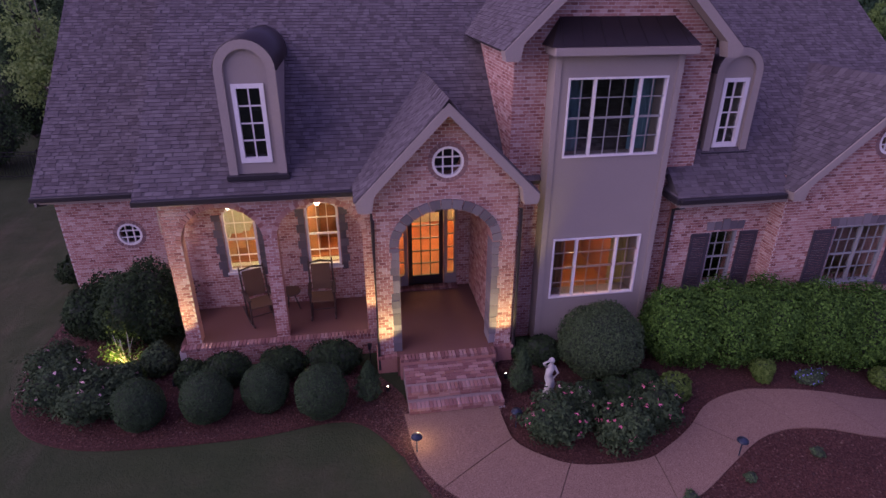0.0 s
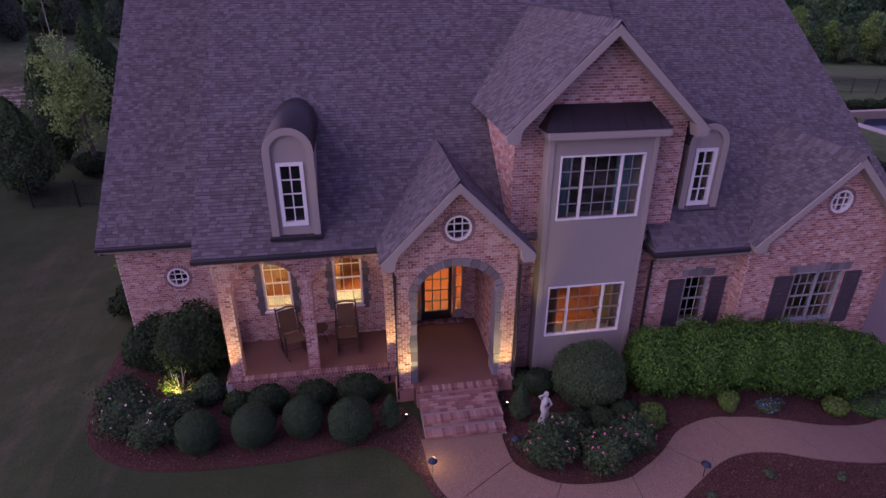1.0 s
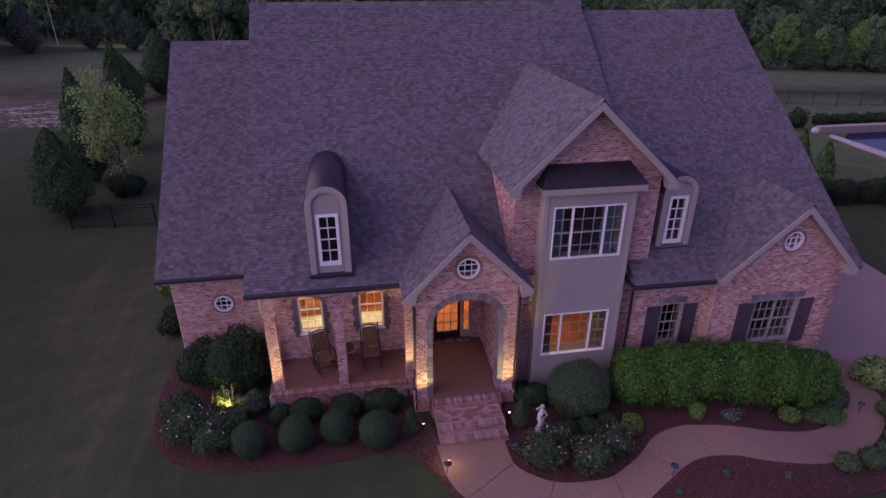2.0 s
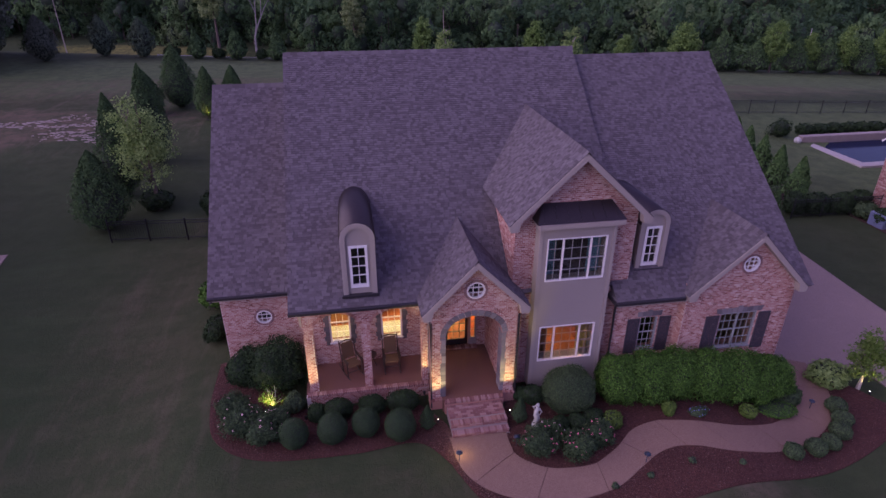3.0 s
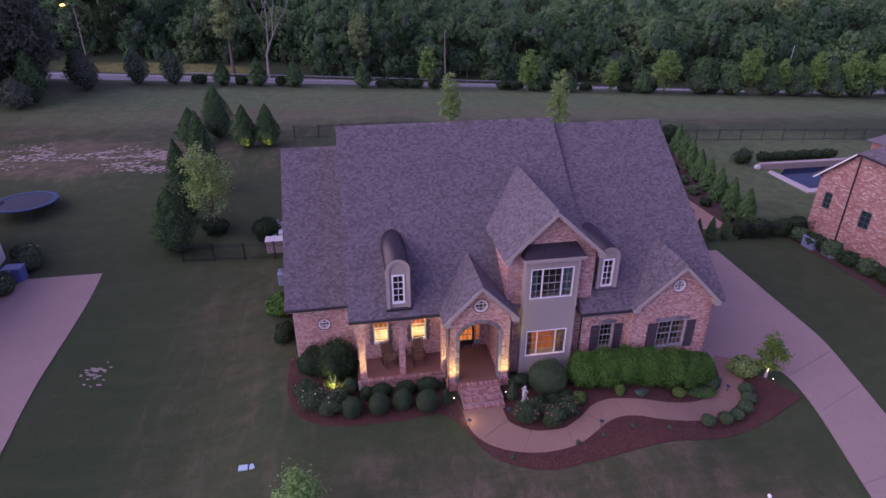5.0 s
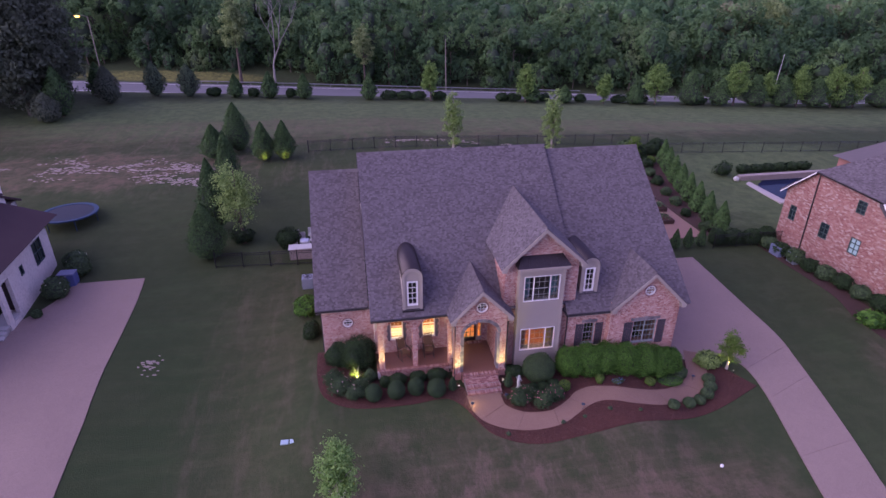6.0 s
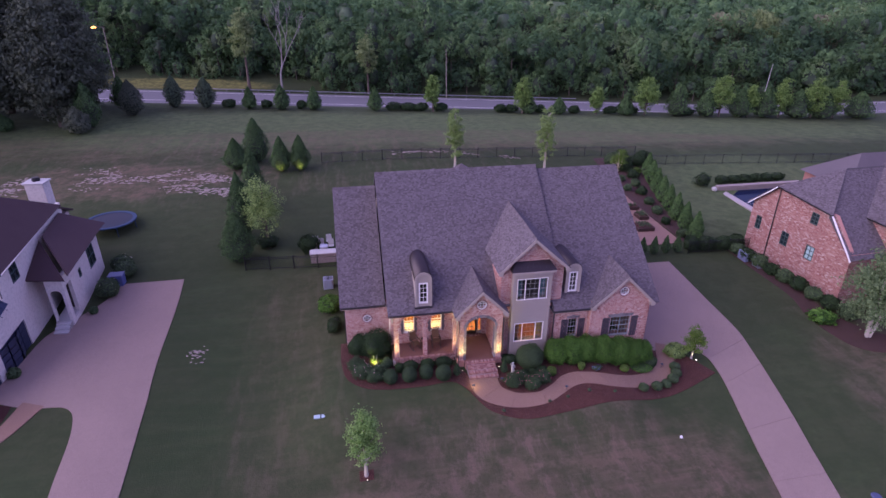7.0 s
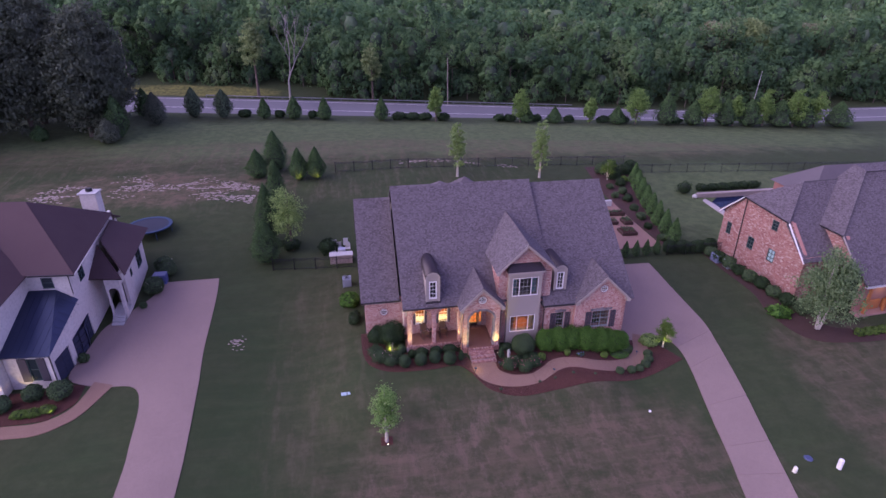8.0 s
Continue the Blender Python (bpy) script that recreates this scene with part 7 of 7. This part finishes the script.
for k in range(6):
    shrub("pool_shrub", "low dark shrub behind the pool wall", "shrub", (39.81 + k * 1.69, 40.16 + 0.16 * k), (0.9, 0.6, 0.5), 900, 0.09, G_DARK, 0.15, 5, "pool shrubs", loose=0.12)
shrub("rose_bush", "dark leggy shrub at the pool corner", "shrub", (36.76, 39.51), (0.9, 0.8, 0.8), 900, 0.1, G_DARK, 0.25, 5, loose=0.2)
rk = bmesh.new()
bmesh.ops.create_icosphere(rk, subdivisions=2, radius=0.32)
for v in rk.verts:
    v.co *= 1 + 0.22 * noise.noise(v.co * 3)
ob = part("boulder", rk, STATUE)
ob.location = (37.5, 38.0, gz(37.5, 38.0) + 0.2)
tagged(ob, "pale boulder at the pool corner", "rock")


# fences
def fence(a, b, n, h, label):
    th = thing("iron_fence", label, "fence", (a[0], a[1], gz(*a)))
    o = Vector((a[0], a[1], gz(*a)))
    pickets = bmesh.new()
    for k in range(n + 1):
        x, y = a[0] + (b[0] - a[0]) * k / n, a[1] + (b[1] - a[1]) * k / n
        q = Vector((x, y, gz(x, y))) - o
        part("post", tube(bmesh.new(), [q - Vector((0, 0, 0.2)), q + Vector((0, 0, h + 0.1))], [0.05, 0.05], 4), BLACKIRON, th)
        if k < n:
            x2, y2 = a[0] + (b[0] - a[0]) * (k + 1) / n, a[1] + (b[1] - a[1]) * (k + 1) / n
            q2 = Vector((x2, y2, gz(x2, y2))) - o
            for z in (0.18, h - 0.02, h - 0.18):
                part("rail", tube(bmesh.new(), [q + Vector((0, 0, z)), q2 + Vector((0, 0, z))], [0.022, 0.022], 4), BLACKIRON, th)
            m = 16
            for i in range(1, m):
                p_ = q.lerp(q2, i / m)
                tube(pickets, [p_ + Vector((0, 0, 0.08)), p_ + Vector((0, 0, h))], [0.011, 0.011], 3, False)
    part("picket", pickets, BLACKIRON, th, kind="stuff")


fence((32.74, 46.3), (95.0, 47.5), 22, 1.35, "long black iron fence across the back lawns")
fence((-9.28, 48.65), (32.92, 50), 17, 1.35, "black iron fence behind the house")
fence((-15.56, 25.02), (-7.35, 24.47), 4, 1.25, "black iron fence beside the house")
fence((24.97, 22.78), (31.23, 22.76), 3, 1.25, "black iron fence by the side hedge")

# pale rocks and bare soil on the slope
SLOPEROCK = two_tone("slope_rock", (0.36, 0.30, 0.265), (0.22, 0.17, 0.15), 0.5, 9, 0.95, 0.6, 0.03)


def rock_field(name, label, lines, count, smin, smax, seed):
    """Flat rocks strewn between two plan lines."""
    rng = random.Random(seed)
    a, b = spline(lines[0], 40), spline(lines[1], 40)
    bm = bmesh.new()
    for _ in range(count):
        i, f = rng.randrange(41), 0.5 + 0.5 * rng.uniform(-1, 1) * rng.random() ** 0.4
        x, y = a[i] + (b[i] - a[i]) * f
        x += rng.uniform(-0.5, 0.5)
        if noise.noise((x * 0.22, y * 0.6, seed)) < 0.02 + 0.32 * rng.random() - 0.25 * i / 40:
            continue
        s = rng.uniform(smin, smax)
        k = rng.randrange(5, 8)
        ang = rng.uniform(0, 6.28)
        lo, hi = [], []
        for j in range(k):
            t = ang + j * math.tau / k
            rr = s * rng.uniform(0.6, 1.1)
            px, py = x + math.cos(t) * rr * 2.3, y + math.sin(t) * rr * 0.8
            lo.append(bm.verts.new((px, py, gz(px, py) - 0.06)))
            hi.append(bm.verts.new((x + (px - x) * 0.8, y + (py - y) * 0.8, gz(px, py) + 0.03 + 0.25 * s * rng.random())))
        for j in range(k):
            bm.faces.new((lo[j], lo[(j + 1) % k], hi[(j + 1) % k], hi[j]))
        bm.faces.new(hi)
    tagged(part(name, bm, SLOPEROCK), label, "rocks", kind="stuff")


rock_field("rock_outcrop", "pale broken rock scattered over the bare slope", ([(-45.97, 42.78), (-38.09, 42.35), (-29.18, 42.42), (-23.31, 40.98), (-19.19, 40.04)], [(-45.76, 46.35), (-37.8, 51.05), (-28.94, 50.46), (-23.06, 48.19), (-18.97, 45.45)]), 2000, 0.03, 0.135, 3)
rock_field("rock_edge", "pale broken rock along the fence line", ([(-2.36, 50.6), (6.62, 50.93), (15.8, 48.75)], [(-2.33, 51.8), (6.67, 52.72), (15.84, 49.88)]), 190, 0.04, 0.15, 5)
rock_field("lawn_stones", "small patch of pale stone showing in the lawn", ([(-17.95, 12.77), (-17.22, 12.49)], [(-17.88, 15.21), (-17.16, 14.94)]), 46, 0.03, 0.08, 9)

# ---- roadside trees ----
s_line = lambda x, s: 80.0 - 0.03 * x + s
for x, h, r, kind in ((-33.45, 5.0, 1.9, 1), (-28.5, 4.8, 1.9, 1), (-41.5, 4.7, 1.6, 0), (-21.6, 3.5, 1.1, 0), (-16.4, 4.0, 1.3, 0), (-11.05, 3.8, 1.2, 0), (-0.75, 4.1, 1.2, 0), (32.35, 2.9, 1.3, 0), (55.3, 6.0, 2.1, 0), (26.65, 3.4, 1.3, 0), (61.1, 4.7, 1.9, 0), (68.1, 5.2, 2.1, 0), (73.3, 5.3, 2.3, 0), (79.95, 5.3, 2.6, 0), (85.35, 5.4, 2.6, 0), (45.05, 3.3, 1.5, 0), (93.55, 5.0, 2.8, 0), (-47.2, 5.2, 2.4, 1)):
    conifer("roadside_evergreen", "dark evergreen planted along the roadside", (x, s_line(x, -0.6)), h, r, 2200, 0.17, G_PINE if kind else G_CONE, "roadside evergreens", belly=0.55 if kind else 0.25)
for x, h, r in ((9.3, 6.6, 1.4), (25.5, 6.3, 1.6), (39.45, 5.0, 1.2), (48.95, 7.3, 2.1), (63.9, 7.7, 2.15), (69.85, 6.2, 1.49), (76.4, 7.4, 1.97), (83.35, 7.5, 2.34), (88.1, 7.3, 2.0)):
    leafy_tree("roadside_tree", "young green roadside tree", (x, s_line(x, -0.8)), h, r, 130, 36, 0.15, G_MAPLE, BARK, 0.13, 1, group="roadside trees", dense=0.45)
for x, r in ((2.6, 1.4), (5.1, 1.5), (7.4, 1.4), (10.8, 1.3), (21.7, 1.1), (23.7, 1.2), (29.1, 0.9), (35.55, 1.0), (42.6, 1.3), (46.8, 1.1), (57.95, 1.3), (-19.0, 0.8), (-13.15, 0.8), (-25.1, 1.1)):
    shrub("roadside_shrub", "low dark red-green shrub beside the road", "shrub", (x, s_line(x, 0.2)), (r, 0.8, 0.7), 800, 0.15, G_DARK, 0.16, 5, "roadside shrubs", loose=0.12)

# guard rail and poles
gr = thing("guard_rail", "grey metal guard rail along the far side of the road", "guard rail")
GREYMETAL = flat("galvanised_steel", (0.22, 0.22, 0.24), 0.5, 0.5)
for x in range(-44, 60, 4):
    y = s_line(x, 59.0)
    part("post", boxm(x - 0.08, x + 0.08, y - 0.08, y + 0.08, gz(x, y) - 0.2, gz(x, y) + 0.65), GREYMETAL, gr)
    y2 = s_line(x + 4, 59.0)
    part("rail", tube(bmesh.new(), [(x, y, gz(x, y) + 0.55), (x + 4, y2, gz(x + 4, y2) + 0.55)], [0.15, 0.15], 4), GREYMETAL, gr)


def pole(x, s, h, lean, label, mat, lit=False):
    y = s_line(x, s)
    th = thing("street_lamp" if lit else "utility_pole", label, "lamp" if lit else "pole", (x, y, gz(x, y)))
    part("pole", tube(bmesh.new(), [(0, 0, -0.3), (lean, 0, h)], [0.13, 0.085], 8), mat, th)
    if lit:
        part("arm", tube(bmesh.new(), [(lean, 0, h), (lean - 0.9, -0.3, h + 0.3), (lean - 1.6, -0.5, h + 0.2)], [0.06, 0.05, 0.05], 6), mat, th)
        bm_ = bmesh.new()
        bmesh.ops.create_icosphere(bm_, subdivisions=2, radius=0.5)
        bmesh.ops.scale(bm_, verts=bm_.verts, vec=(1.1, 0.7, 0.5))
        bmesh.ops.translate(bm_, verts=bm_.verts, vec=(lean - 1.9, -0.6, h + 0.1))
        part("lamp_head", bm_, glow("sodium_lamp", (1.0, 0.34, 0.06), 5), th)


PALEPOLE = two_tone("pale_concrete_pole", (0.42, 0.40, 0.38), (0.34, 0.32, 0.31), 2, 14, 0.9, 0.2)
WOODPOLE = two_tone("weathered_wood_pole", (0.30, 0.26, 0.22), (0.22, 0.19, 0.16), 2, 14, 0.9, 0.3)
pole(22.0, 56.8, 13.0, -0.2, "tall weathered wooden utility pole by the road", WOODPOLE)
pole(119.7, 60.0, 11.6, 0.6, "tall pale utility pole by the road", PALEPOLE)
pole(-60.9, 53.5, 15.2, 0.1, "tall street lamp with a lit orange head", WOODPOLE, True)

# bare pale tree
bt = thing("bare_tree", "tall bare tree with pale forking branches", "tree", (-21.7, s_line(-21.7, 57.6), gz(-21.7, s_line(-21.7, 57.6))))
bm = bmesh.new()
rr = random.Random(11)


def branch(bm_, p0, d, ln, r, depth):
    p1 = p0 + d * ln * 0.5 + Vector((rr.uniform(-1, 1), rr.uniform(-1, 1), 0)) * ln * 0.05
    p2 = p0 + d * ln
    tube(bm_, [p0, p1, p2], [r, r * 0.8, r * 0.62], 6)
    if depth:
        for _ in range(2 if depth > 1 else 3):
            nd = (d + Vector((rr.uniform(-1, 1), rr.uniform(-1, 1), rr.uniform(0.1, 0.7))) * 0.62).normalized()
            branch(bm_, p2, nd, ln * rr.uniform(0.72, 0.95), r * 0.60, depth - 1)


branch(bm, Vector((0, 0, -0.3)), Vector((0.02, 0, 1)), 5.6, 0.34, 5)
part("trunk", bm, two_tone("grey_dead_bark", (0.30, 0.27, 0.25), (0.20, 0.18, 0.165), 2, 20, 0.9, 0.4, 0.02), bt)

# ---- woods ----
def woods_mat(name, k):
    m = Mat(name, 0.9, 0, 0.08)
    r = m.rand()
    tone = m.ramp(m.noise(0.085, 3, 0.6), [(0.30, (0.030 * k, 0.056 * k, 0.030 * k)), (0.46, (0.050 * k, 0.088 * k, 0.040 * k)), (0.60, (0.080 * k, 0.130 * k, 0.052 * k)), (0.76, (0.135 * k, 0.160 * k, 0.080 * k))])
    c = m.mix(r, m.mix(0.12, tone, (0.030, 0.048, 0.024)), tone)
    m.color(c)
    tr = m.t.nodes.new("ShaderNodeBsdfTranslucent")
    m.link(c, tr.inputs[0])
    mx = m.t.nodes.new("ShaderNodeMixShader")
    mx.inputs[0].default_value = 0.45
    m.link(m.b.outputs[0], mx.inputs[1])
    m.link(tr.outputs[0], mx.inputs[2])
    m.link(mx.outputs[0], m.t.nodes["Material Output"].inputs[0])
    return m.m


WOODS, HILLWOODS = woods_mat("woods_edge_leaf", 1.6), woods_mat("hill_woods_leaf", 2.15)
# dark tones for crown cores, painted in place of the woods' inner shade
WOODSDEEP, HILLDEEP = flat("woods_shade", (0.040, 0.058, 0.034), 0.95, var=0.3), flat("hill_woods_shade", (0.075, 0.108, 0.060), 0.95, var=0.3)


def crown_template(clumps, per, size, seed):
    """A crown of leafy clumps round a core that is coloured as shade."""
    rng = np.random.default_rng(seed)
    D = dirs(clumps, rng)
    D = D[D[:, 2] > -0.55]
    C = D * (lumpy(D, 4, 0.16, seed) * rng.uniform(0.66, 0.98, len(D)))[:, None] * np.array((1, 1, 1.1))
    Q = dirs(len(C) * per, rng)
    Q = np.where((np.sum(Q * np.repeat(D, per, 0), axis=1) < -0.2)[:, None], -Q, Q)
    P = np.repeat(C, per, 0) + Q * rng.uniform(0.10, 0.20, (len(Q), 1))
    V, F = leaf_quads(P, Q + np.repeat(D, per, 0) * 0.5, size, rng, 0.0, 0.4)
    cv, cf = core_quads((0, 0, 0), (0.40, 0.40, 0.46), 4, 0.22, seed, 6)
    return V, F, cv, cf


def build_woods(name, label, spots, templates, mat, core):
    """Far trees, too many to count, in one mesh."""
    vs, fs, ids, base = [], [], [], 0
    rng = np.random.default_rng(4)
    for x, y, h, r in spots:
        V, F, cv, cf = templates[rng.integers(len(templates))]
        a = rng.uniform(0, math.tau)
        rot = np.array(((math.cos(a), -math.sin(a), 0), (math.sin(a), math.cos(a), 0), (0, 0, 1)))
        o = np.array((x, y, gz(x, y) + h - r * 1.1))
        sc = np.array((r, r, r * rng.uniform(0.85, 1.25)))
        allv = np.vstack([V, cv]) @ rot.T * sc + o
        vs.append(allv)
        fs.append(np.vstack([F, cf + len(V)]) + base)
        ids.append(np.concatenate([np.zeros(len(F), int), np.ones(len(cf), int)]))
        base += len(allv)
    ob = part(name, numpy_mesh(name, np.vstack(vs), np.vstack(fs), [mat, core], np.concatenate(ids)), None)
    tagged(ob, label, "woods", kind="stuff")


rg = random.Random(21)
near, far = [], []
for row in range(3):
    x = -150.0
    while x < 190:
        yy = s_line(x, (75 if x < -13 else 66) + row * 7.5 + rg.uniform(-2, 2))
        h = rg.uniform(10, 15) + row * 1.0
        near.append((x, yy, h + rg.choice((0, 0, 2, 6)), rg.uniform(3.0, 5.6)))
        near.append((x + rg.uniform(-2, 2), yy - 1.5, h * 0.5, rg.uniform(2.8, 3.8)))
        x += rg.uniform(4.4, 6.4)
for row in range(11):
    x = -190.0 - row * 9
    while x < 240 + row * 9:
        yy = s_line(x, 90 + row * 11 + rg.uniform(-5, 5))
        r_ = rg.choice((3.6, 4.4, 5.2, 6.0, 7.2)) * rg.uniform(0.9, 1.15)
        far.append((x, yy, 9 + r_ * 1.3 + rg.uniform(0, 4), r_))
        x += r_ * rg.uniform(1.15, 1.6)
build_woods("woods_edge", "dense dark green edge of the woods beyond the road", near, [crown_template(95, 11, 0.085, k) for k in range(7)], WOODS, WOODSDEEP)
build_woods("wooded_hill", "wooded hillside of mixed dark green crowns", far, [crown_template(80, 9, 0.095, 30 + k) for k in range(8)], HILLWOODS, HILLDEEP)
# trunks at the edge of the woods
bm = bmesh.new()
for i, (x, y, h, r) in enumerate(near[::3]):
    z = gz(x, y - 2)
    tube(bm, [(x, y - 2, z - 0.3), (x + rg.uniform(-0.3, 0.3), y - 2, z + h * 0.55)], [0.17, 0.1], 5, False)
tagged(part("edge_trunks", bm, BARK), "thin trunks at the edge of the woods", "woods", kind="stuff")
# paler crowns that stand out of the woods
G_PALE = leaf_mat("pale_woods_leaf", (0.14, 0.19, 0.08), (0.30, 0.36, 0.15), 0.4)
G_TAN = leaf_mat("flowering_woods_leaf", (0.17, 0.18, 0.10), (0.33, 0.33, 0.20), 0.4)
for x, y, h, r, n_, m_, lab in ((119.0, 165.0, 19.5, 6.6, 260, G_TAN, "broad tan-green tree in the wooded hillside"), (134.5, 165.0, 20.5, 6.8, 260, G_PALE, "broad light green tree in the wooded hillside"), (158.0, 165.0, 19.0, 6.4, 260, G_TAN, "broad tan-green tree in the wooded hillside"), (-30.3, 141.0, 21.0, 3.4, 110, G_PALE, "light green tree at the edge of the woods"), (1.0, 140.0, 15.5, 2.8, 90, G_PALE, "light green tree at the edge of the woods")):
    leafy_tree("woods_tree", lab, (x, y), h, r, n_, 44, 0.055 * r + 0.1, m_, BARK, 0.40, 1, group="pale trees of the woods", dense=0.5)
# tall dark grove
G_GROVE = leaf_mat("grove_needle", (0.084, 0.102, 0.070), (0.128, 0.142, 0.094), 0.35)
for x, y, h, r in ((-45.9, 68.0, 17.5, 4.4), (-44.2, 72.0, 19.0, 4.6), (-53.6, 67.5, 20.3, 5.0), (-58.1, 65.5, 20.6, 5.2), (-50.4, 73.5, 19.0, 4.8), (-59.5, 70.6, 21.7, 5.4), (-55.2, 75.0, 21.5, 5.2), (-64.9, 66.1, 20.5, 5.1), (-68.0, 70.7, 21.6, 5.4), (-62.9, 60.9, 18.3, 4.3), (-48.6, 78.5, 19.0, 4.2)):
    leafy_tree("dark_pine", "tall dark pine in the grove beside the lawn", (x, y), h, r, 330, 62, 0.24, G_GROVE, BARK, 0.06, 1, group="dark pine grove", dense=0.42)
for x, y, h, r, m_ in ((-42.4, 64.6, 3.6, 2.0, G_GROVE), (-41.6, 67.0, 6.2, 1.9, G_CONE), (-38.0, 74.0, 5.2, 2.0, G_GROVE), (-52.2, 66.0, 2.2, 1.3, G_CONE)):
    conifer("grove_evergreen", "young dark evergreen at the edge of the pine grove", (x, y), h, r, 3400, 0.15, m_, "grove edge evergreens", belly=0.5)

# ---- chips and blades close to the house ----
CHIP = piece_mat("mulch_chip", [(0, (0.045, 0.02, 0.016)), (0.5, (0.11, 0.045, 0.032)), (0.9, (0.15, 0.07, 0.05)), (1, (0.21, 0.13, 0.09))])


def chips(name, label, outer, inner, count, seed):
    """Loose bark chips lying on a bed between two plan lines."""
    rng = np.random.default_rng(seed)
    a, b = np.array([tuple(q)[:2] for q in spline(outer, 80)]), np.array([tuple(q)[:2] for q in spline(inner, 80)])
    i, f, g = rng.integers(0, 80, count), rng.uniform(0.02, 0.98, (count, 1)), rng.random((count, 1))
    A, B = a[i] * (1 - g) + a[i + 1] * g, b[i] * (1 - g) + b[i + 1] * g
    xy = A * (1 - f) + B * f
    P = np.column_stack([xy, ground_z(xy[:, 0], xy[:, 1]) + 0.042 + rng.uniform(0, 0.012, count)])
    V, F = leaf_quads(P, np.tile((0.0, 0.0, 1.0), (count, 1)), 0.024, rng, 0.0, 0.3)
    tagged(part(name, numpy_mesh(name, V, F, [CHIP]), None), label, "mulch", kind="stuff")


chips("mulch_chips", "loose red-brown bark chips on the porch bed", BED_L[0], BED_L[1], 9000, 61)
chips("mulch_chips", "loose red-brown bark chips along the walk", BED_R[0], BED_R[1], 9000, 62)
chips("mulch_chips", "loose red-brown bark chips under the hedge", BED_H[0], BED_H[1], 5000, 63)

# ---- bricks, shingles and pavers laid one by one ----
UNIT = {}


def unit_brick(key, w, d, h, mat):
    """A brick with softened top edges, shared by all that are alike."""
    if key not in UNIT:
        e = 0.006
        vs = [(0, 0, 0), (w, 0, 0), (w, d, 0), (0, d, 0), (0, 0, h - e), (w, 0, h - e), (w, d, h - e), (0, d, h - e), (e, e, h), (w - e, e, h), (w - e, d - e, h), (e, d - e, h)]
        fs = [(0, 1, 5, 4), (1, 2, 6, 5), (2, 3, 7, 6), (3, 0, 4, 7), (4, 5, 9, 8), (5, 6, 10, 9), (6, 7, 11, 10), (7, 4, 8, 11), (8, 9, 10, 11)]
        UNIT[key] = mesh_of(key, vs, fs, mat)
    return UNIT[key]


rb = random.Random(8)


def lay(parent, key, w, d, h, mat, at):
    ob = new("brick", unit_brick(key, w, d, h, mat))
    ob.parent = parent
    ob.matrix_basis = pose(at[0], at[1], at[2] + rb.uniform(-0.003, 0.003), 0, 0, rb.uniform(-0.6, 0.6))


def rowlocks(parent, x0, x1, y0, depth, z):
    n_ = round((x1 - x0) / 0.078)
    for k in range(n_):
        lay(parent, "rowlock_brick", 0.066, depth, 0.065, PAVER, (x0 + k * (x1 - x0) / n_ + 0.006, y0, z - 0.055))


rowlocks(porch, -4.16, 0.0, 9.36, 0.2, FLOOR + 0.012)
rowlocks(porch, 0.40, 2.42, 8.28, 0.2, FLOOR + 0.002)
rowlocks(porch, 0.58, 2.14, 11.16, 0.18, FLOOR + 0.05)
part("toe_slab", boxm(0.43, 2.34, 7.09, 7.2, -0.02, 0.035, bevel=0.01), STATUE, steps, "pale mortar toe of the steps")
part("porch_face", boxm(-4.2, 0.0, 9.38, 9.53, 0.0, 0.447), MORTAR, house)
part("porch_face", boxm(0.40, 2.42, 8.30, 8.45, 0.0, 0.437), BRICKSIDE, house)
rowlocks(steps, 0.45, 2.32, 7.40, 0.27, 0.365)
rowlocks(steps, 0.45, 2.32, 7.12, 0.27, 0.192)
for r in range(6):
    y = 7.685 + r * 0.101
    x = 0.45 - (0.1 if r % 2 else 0)
    while x < 2.30:
        a, b_ = max(0.45, x), min(2.32, x + 0.195)
        if b_ - a > 0.05:
            w_ = round(b_ - a, 3)
            lay(steps, f"paver_{w_}", w_, 0.095, 0.03, PAVER, (a, y, 0.345))
        x += 0.205
for k in range(9):
    for z_ in (0.004, 0.069):
        lay(steps, "riser_brick", 0.197, 0.03, 0.058, PAVER, (0.45 + k * 0.208, 7.130, z_))
    for z_ in (0.204, 0.262):
        lay(steps, "riser_brick", 0.197, 0.03, 0.050, PAVER, (0.45 + k * 0.208, 7.408, z_))
for item in LATER:
    if item[0] == "course":
        _, par, u0, u1, y, z = item
        n_ = round((u1 - u0) / 0.078)
        for k in range(n_):
            lay(par, "rowlock_brick_short", 0.066, 0.1, 0.075, BRICK, (u0 + k * (u1 - u0) / n_ + 0.006, y - 0.02, z + 0.01))
    else:
        wall_, pl_, rects = item
        for u0, u1, v0, v1 in rects:
            key = f"wall_brick_{round(u1 - u0, 2)}"
            if key not in UNIT:
                w_, h_ = round(u1 - u0, 2), 0.0545
                loc = Plane((0, 0, 0), pl_.u, pl_.v)
                UNIT[key] = pieces_mesh(key, loc, [(-w_ / 2, w_ / 2, -h_ / 2, h_ / 2)], 0.0, 0.010, rb, 0, 0.0, BRICK)
            ob = new("brick", UNIT[key])
            ob.parent = wall_
            ob.location = pl_.at((u0 + u1) / 2, (v0 + v1) / 2, rb.uniform(-0.002, 0.003))
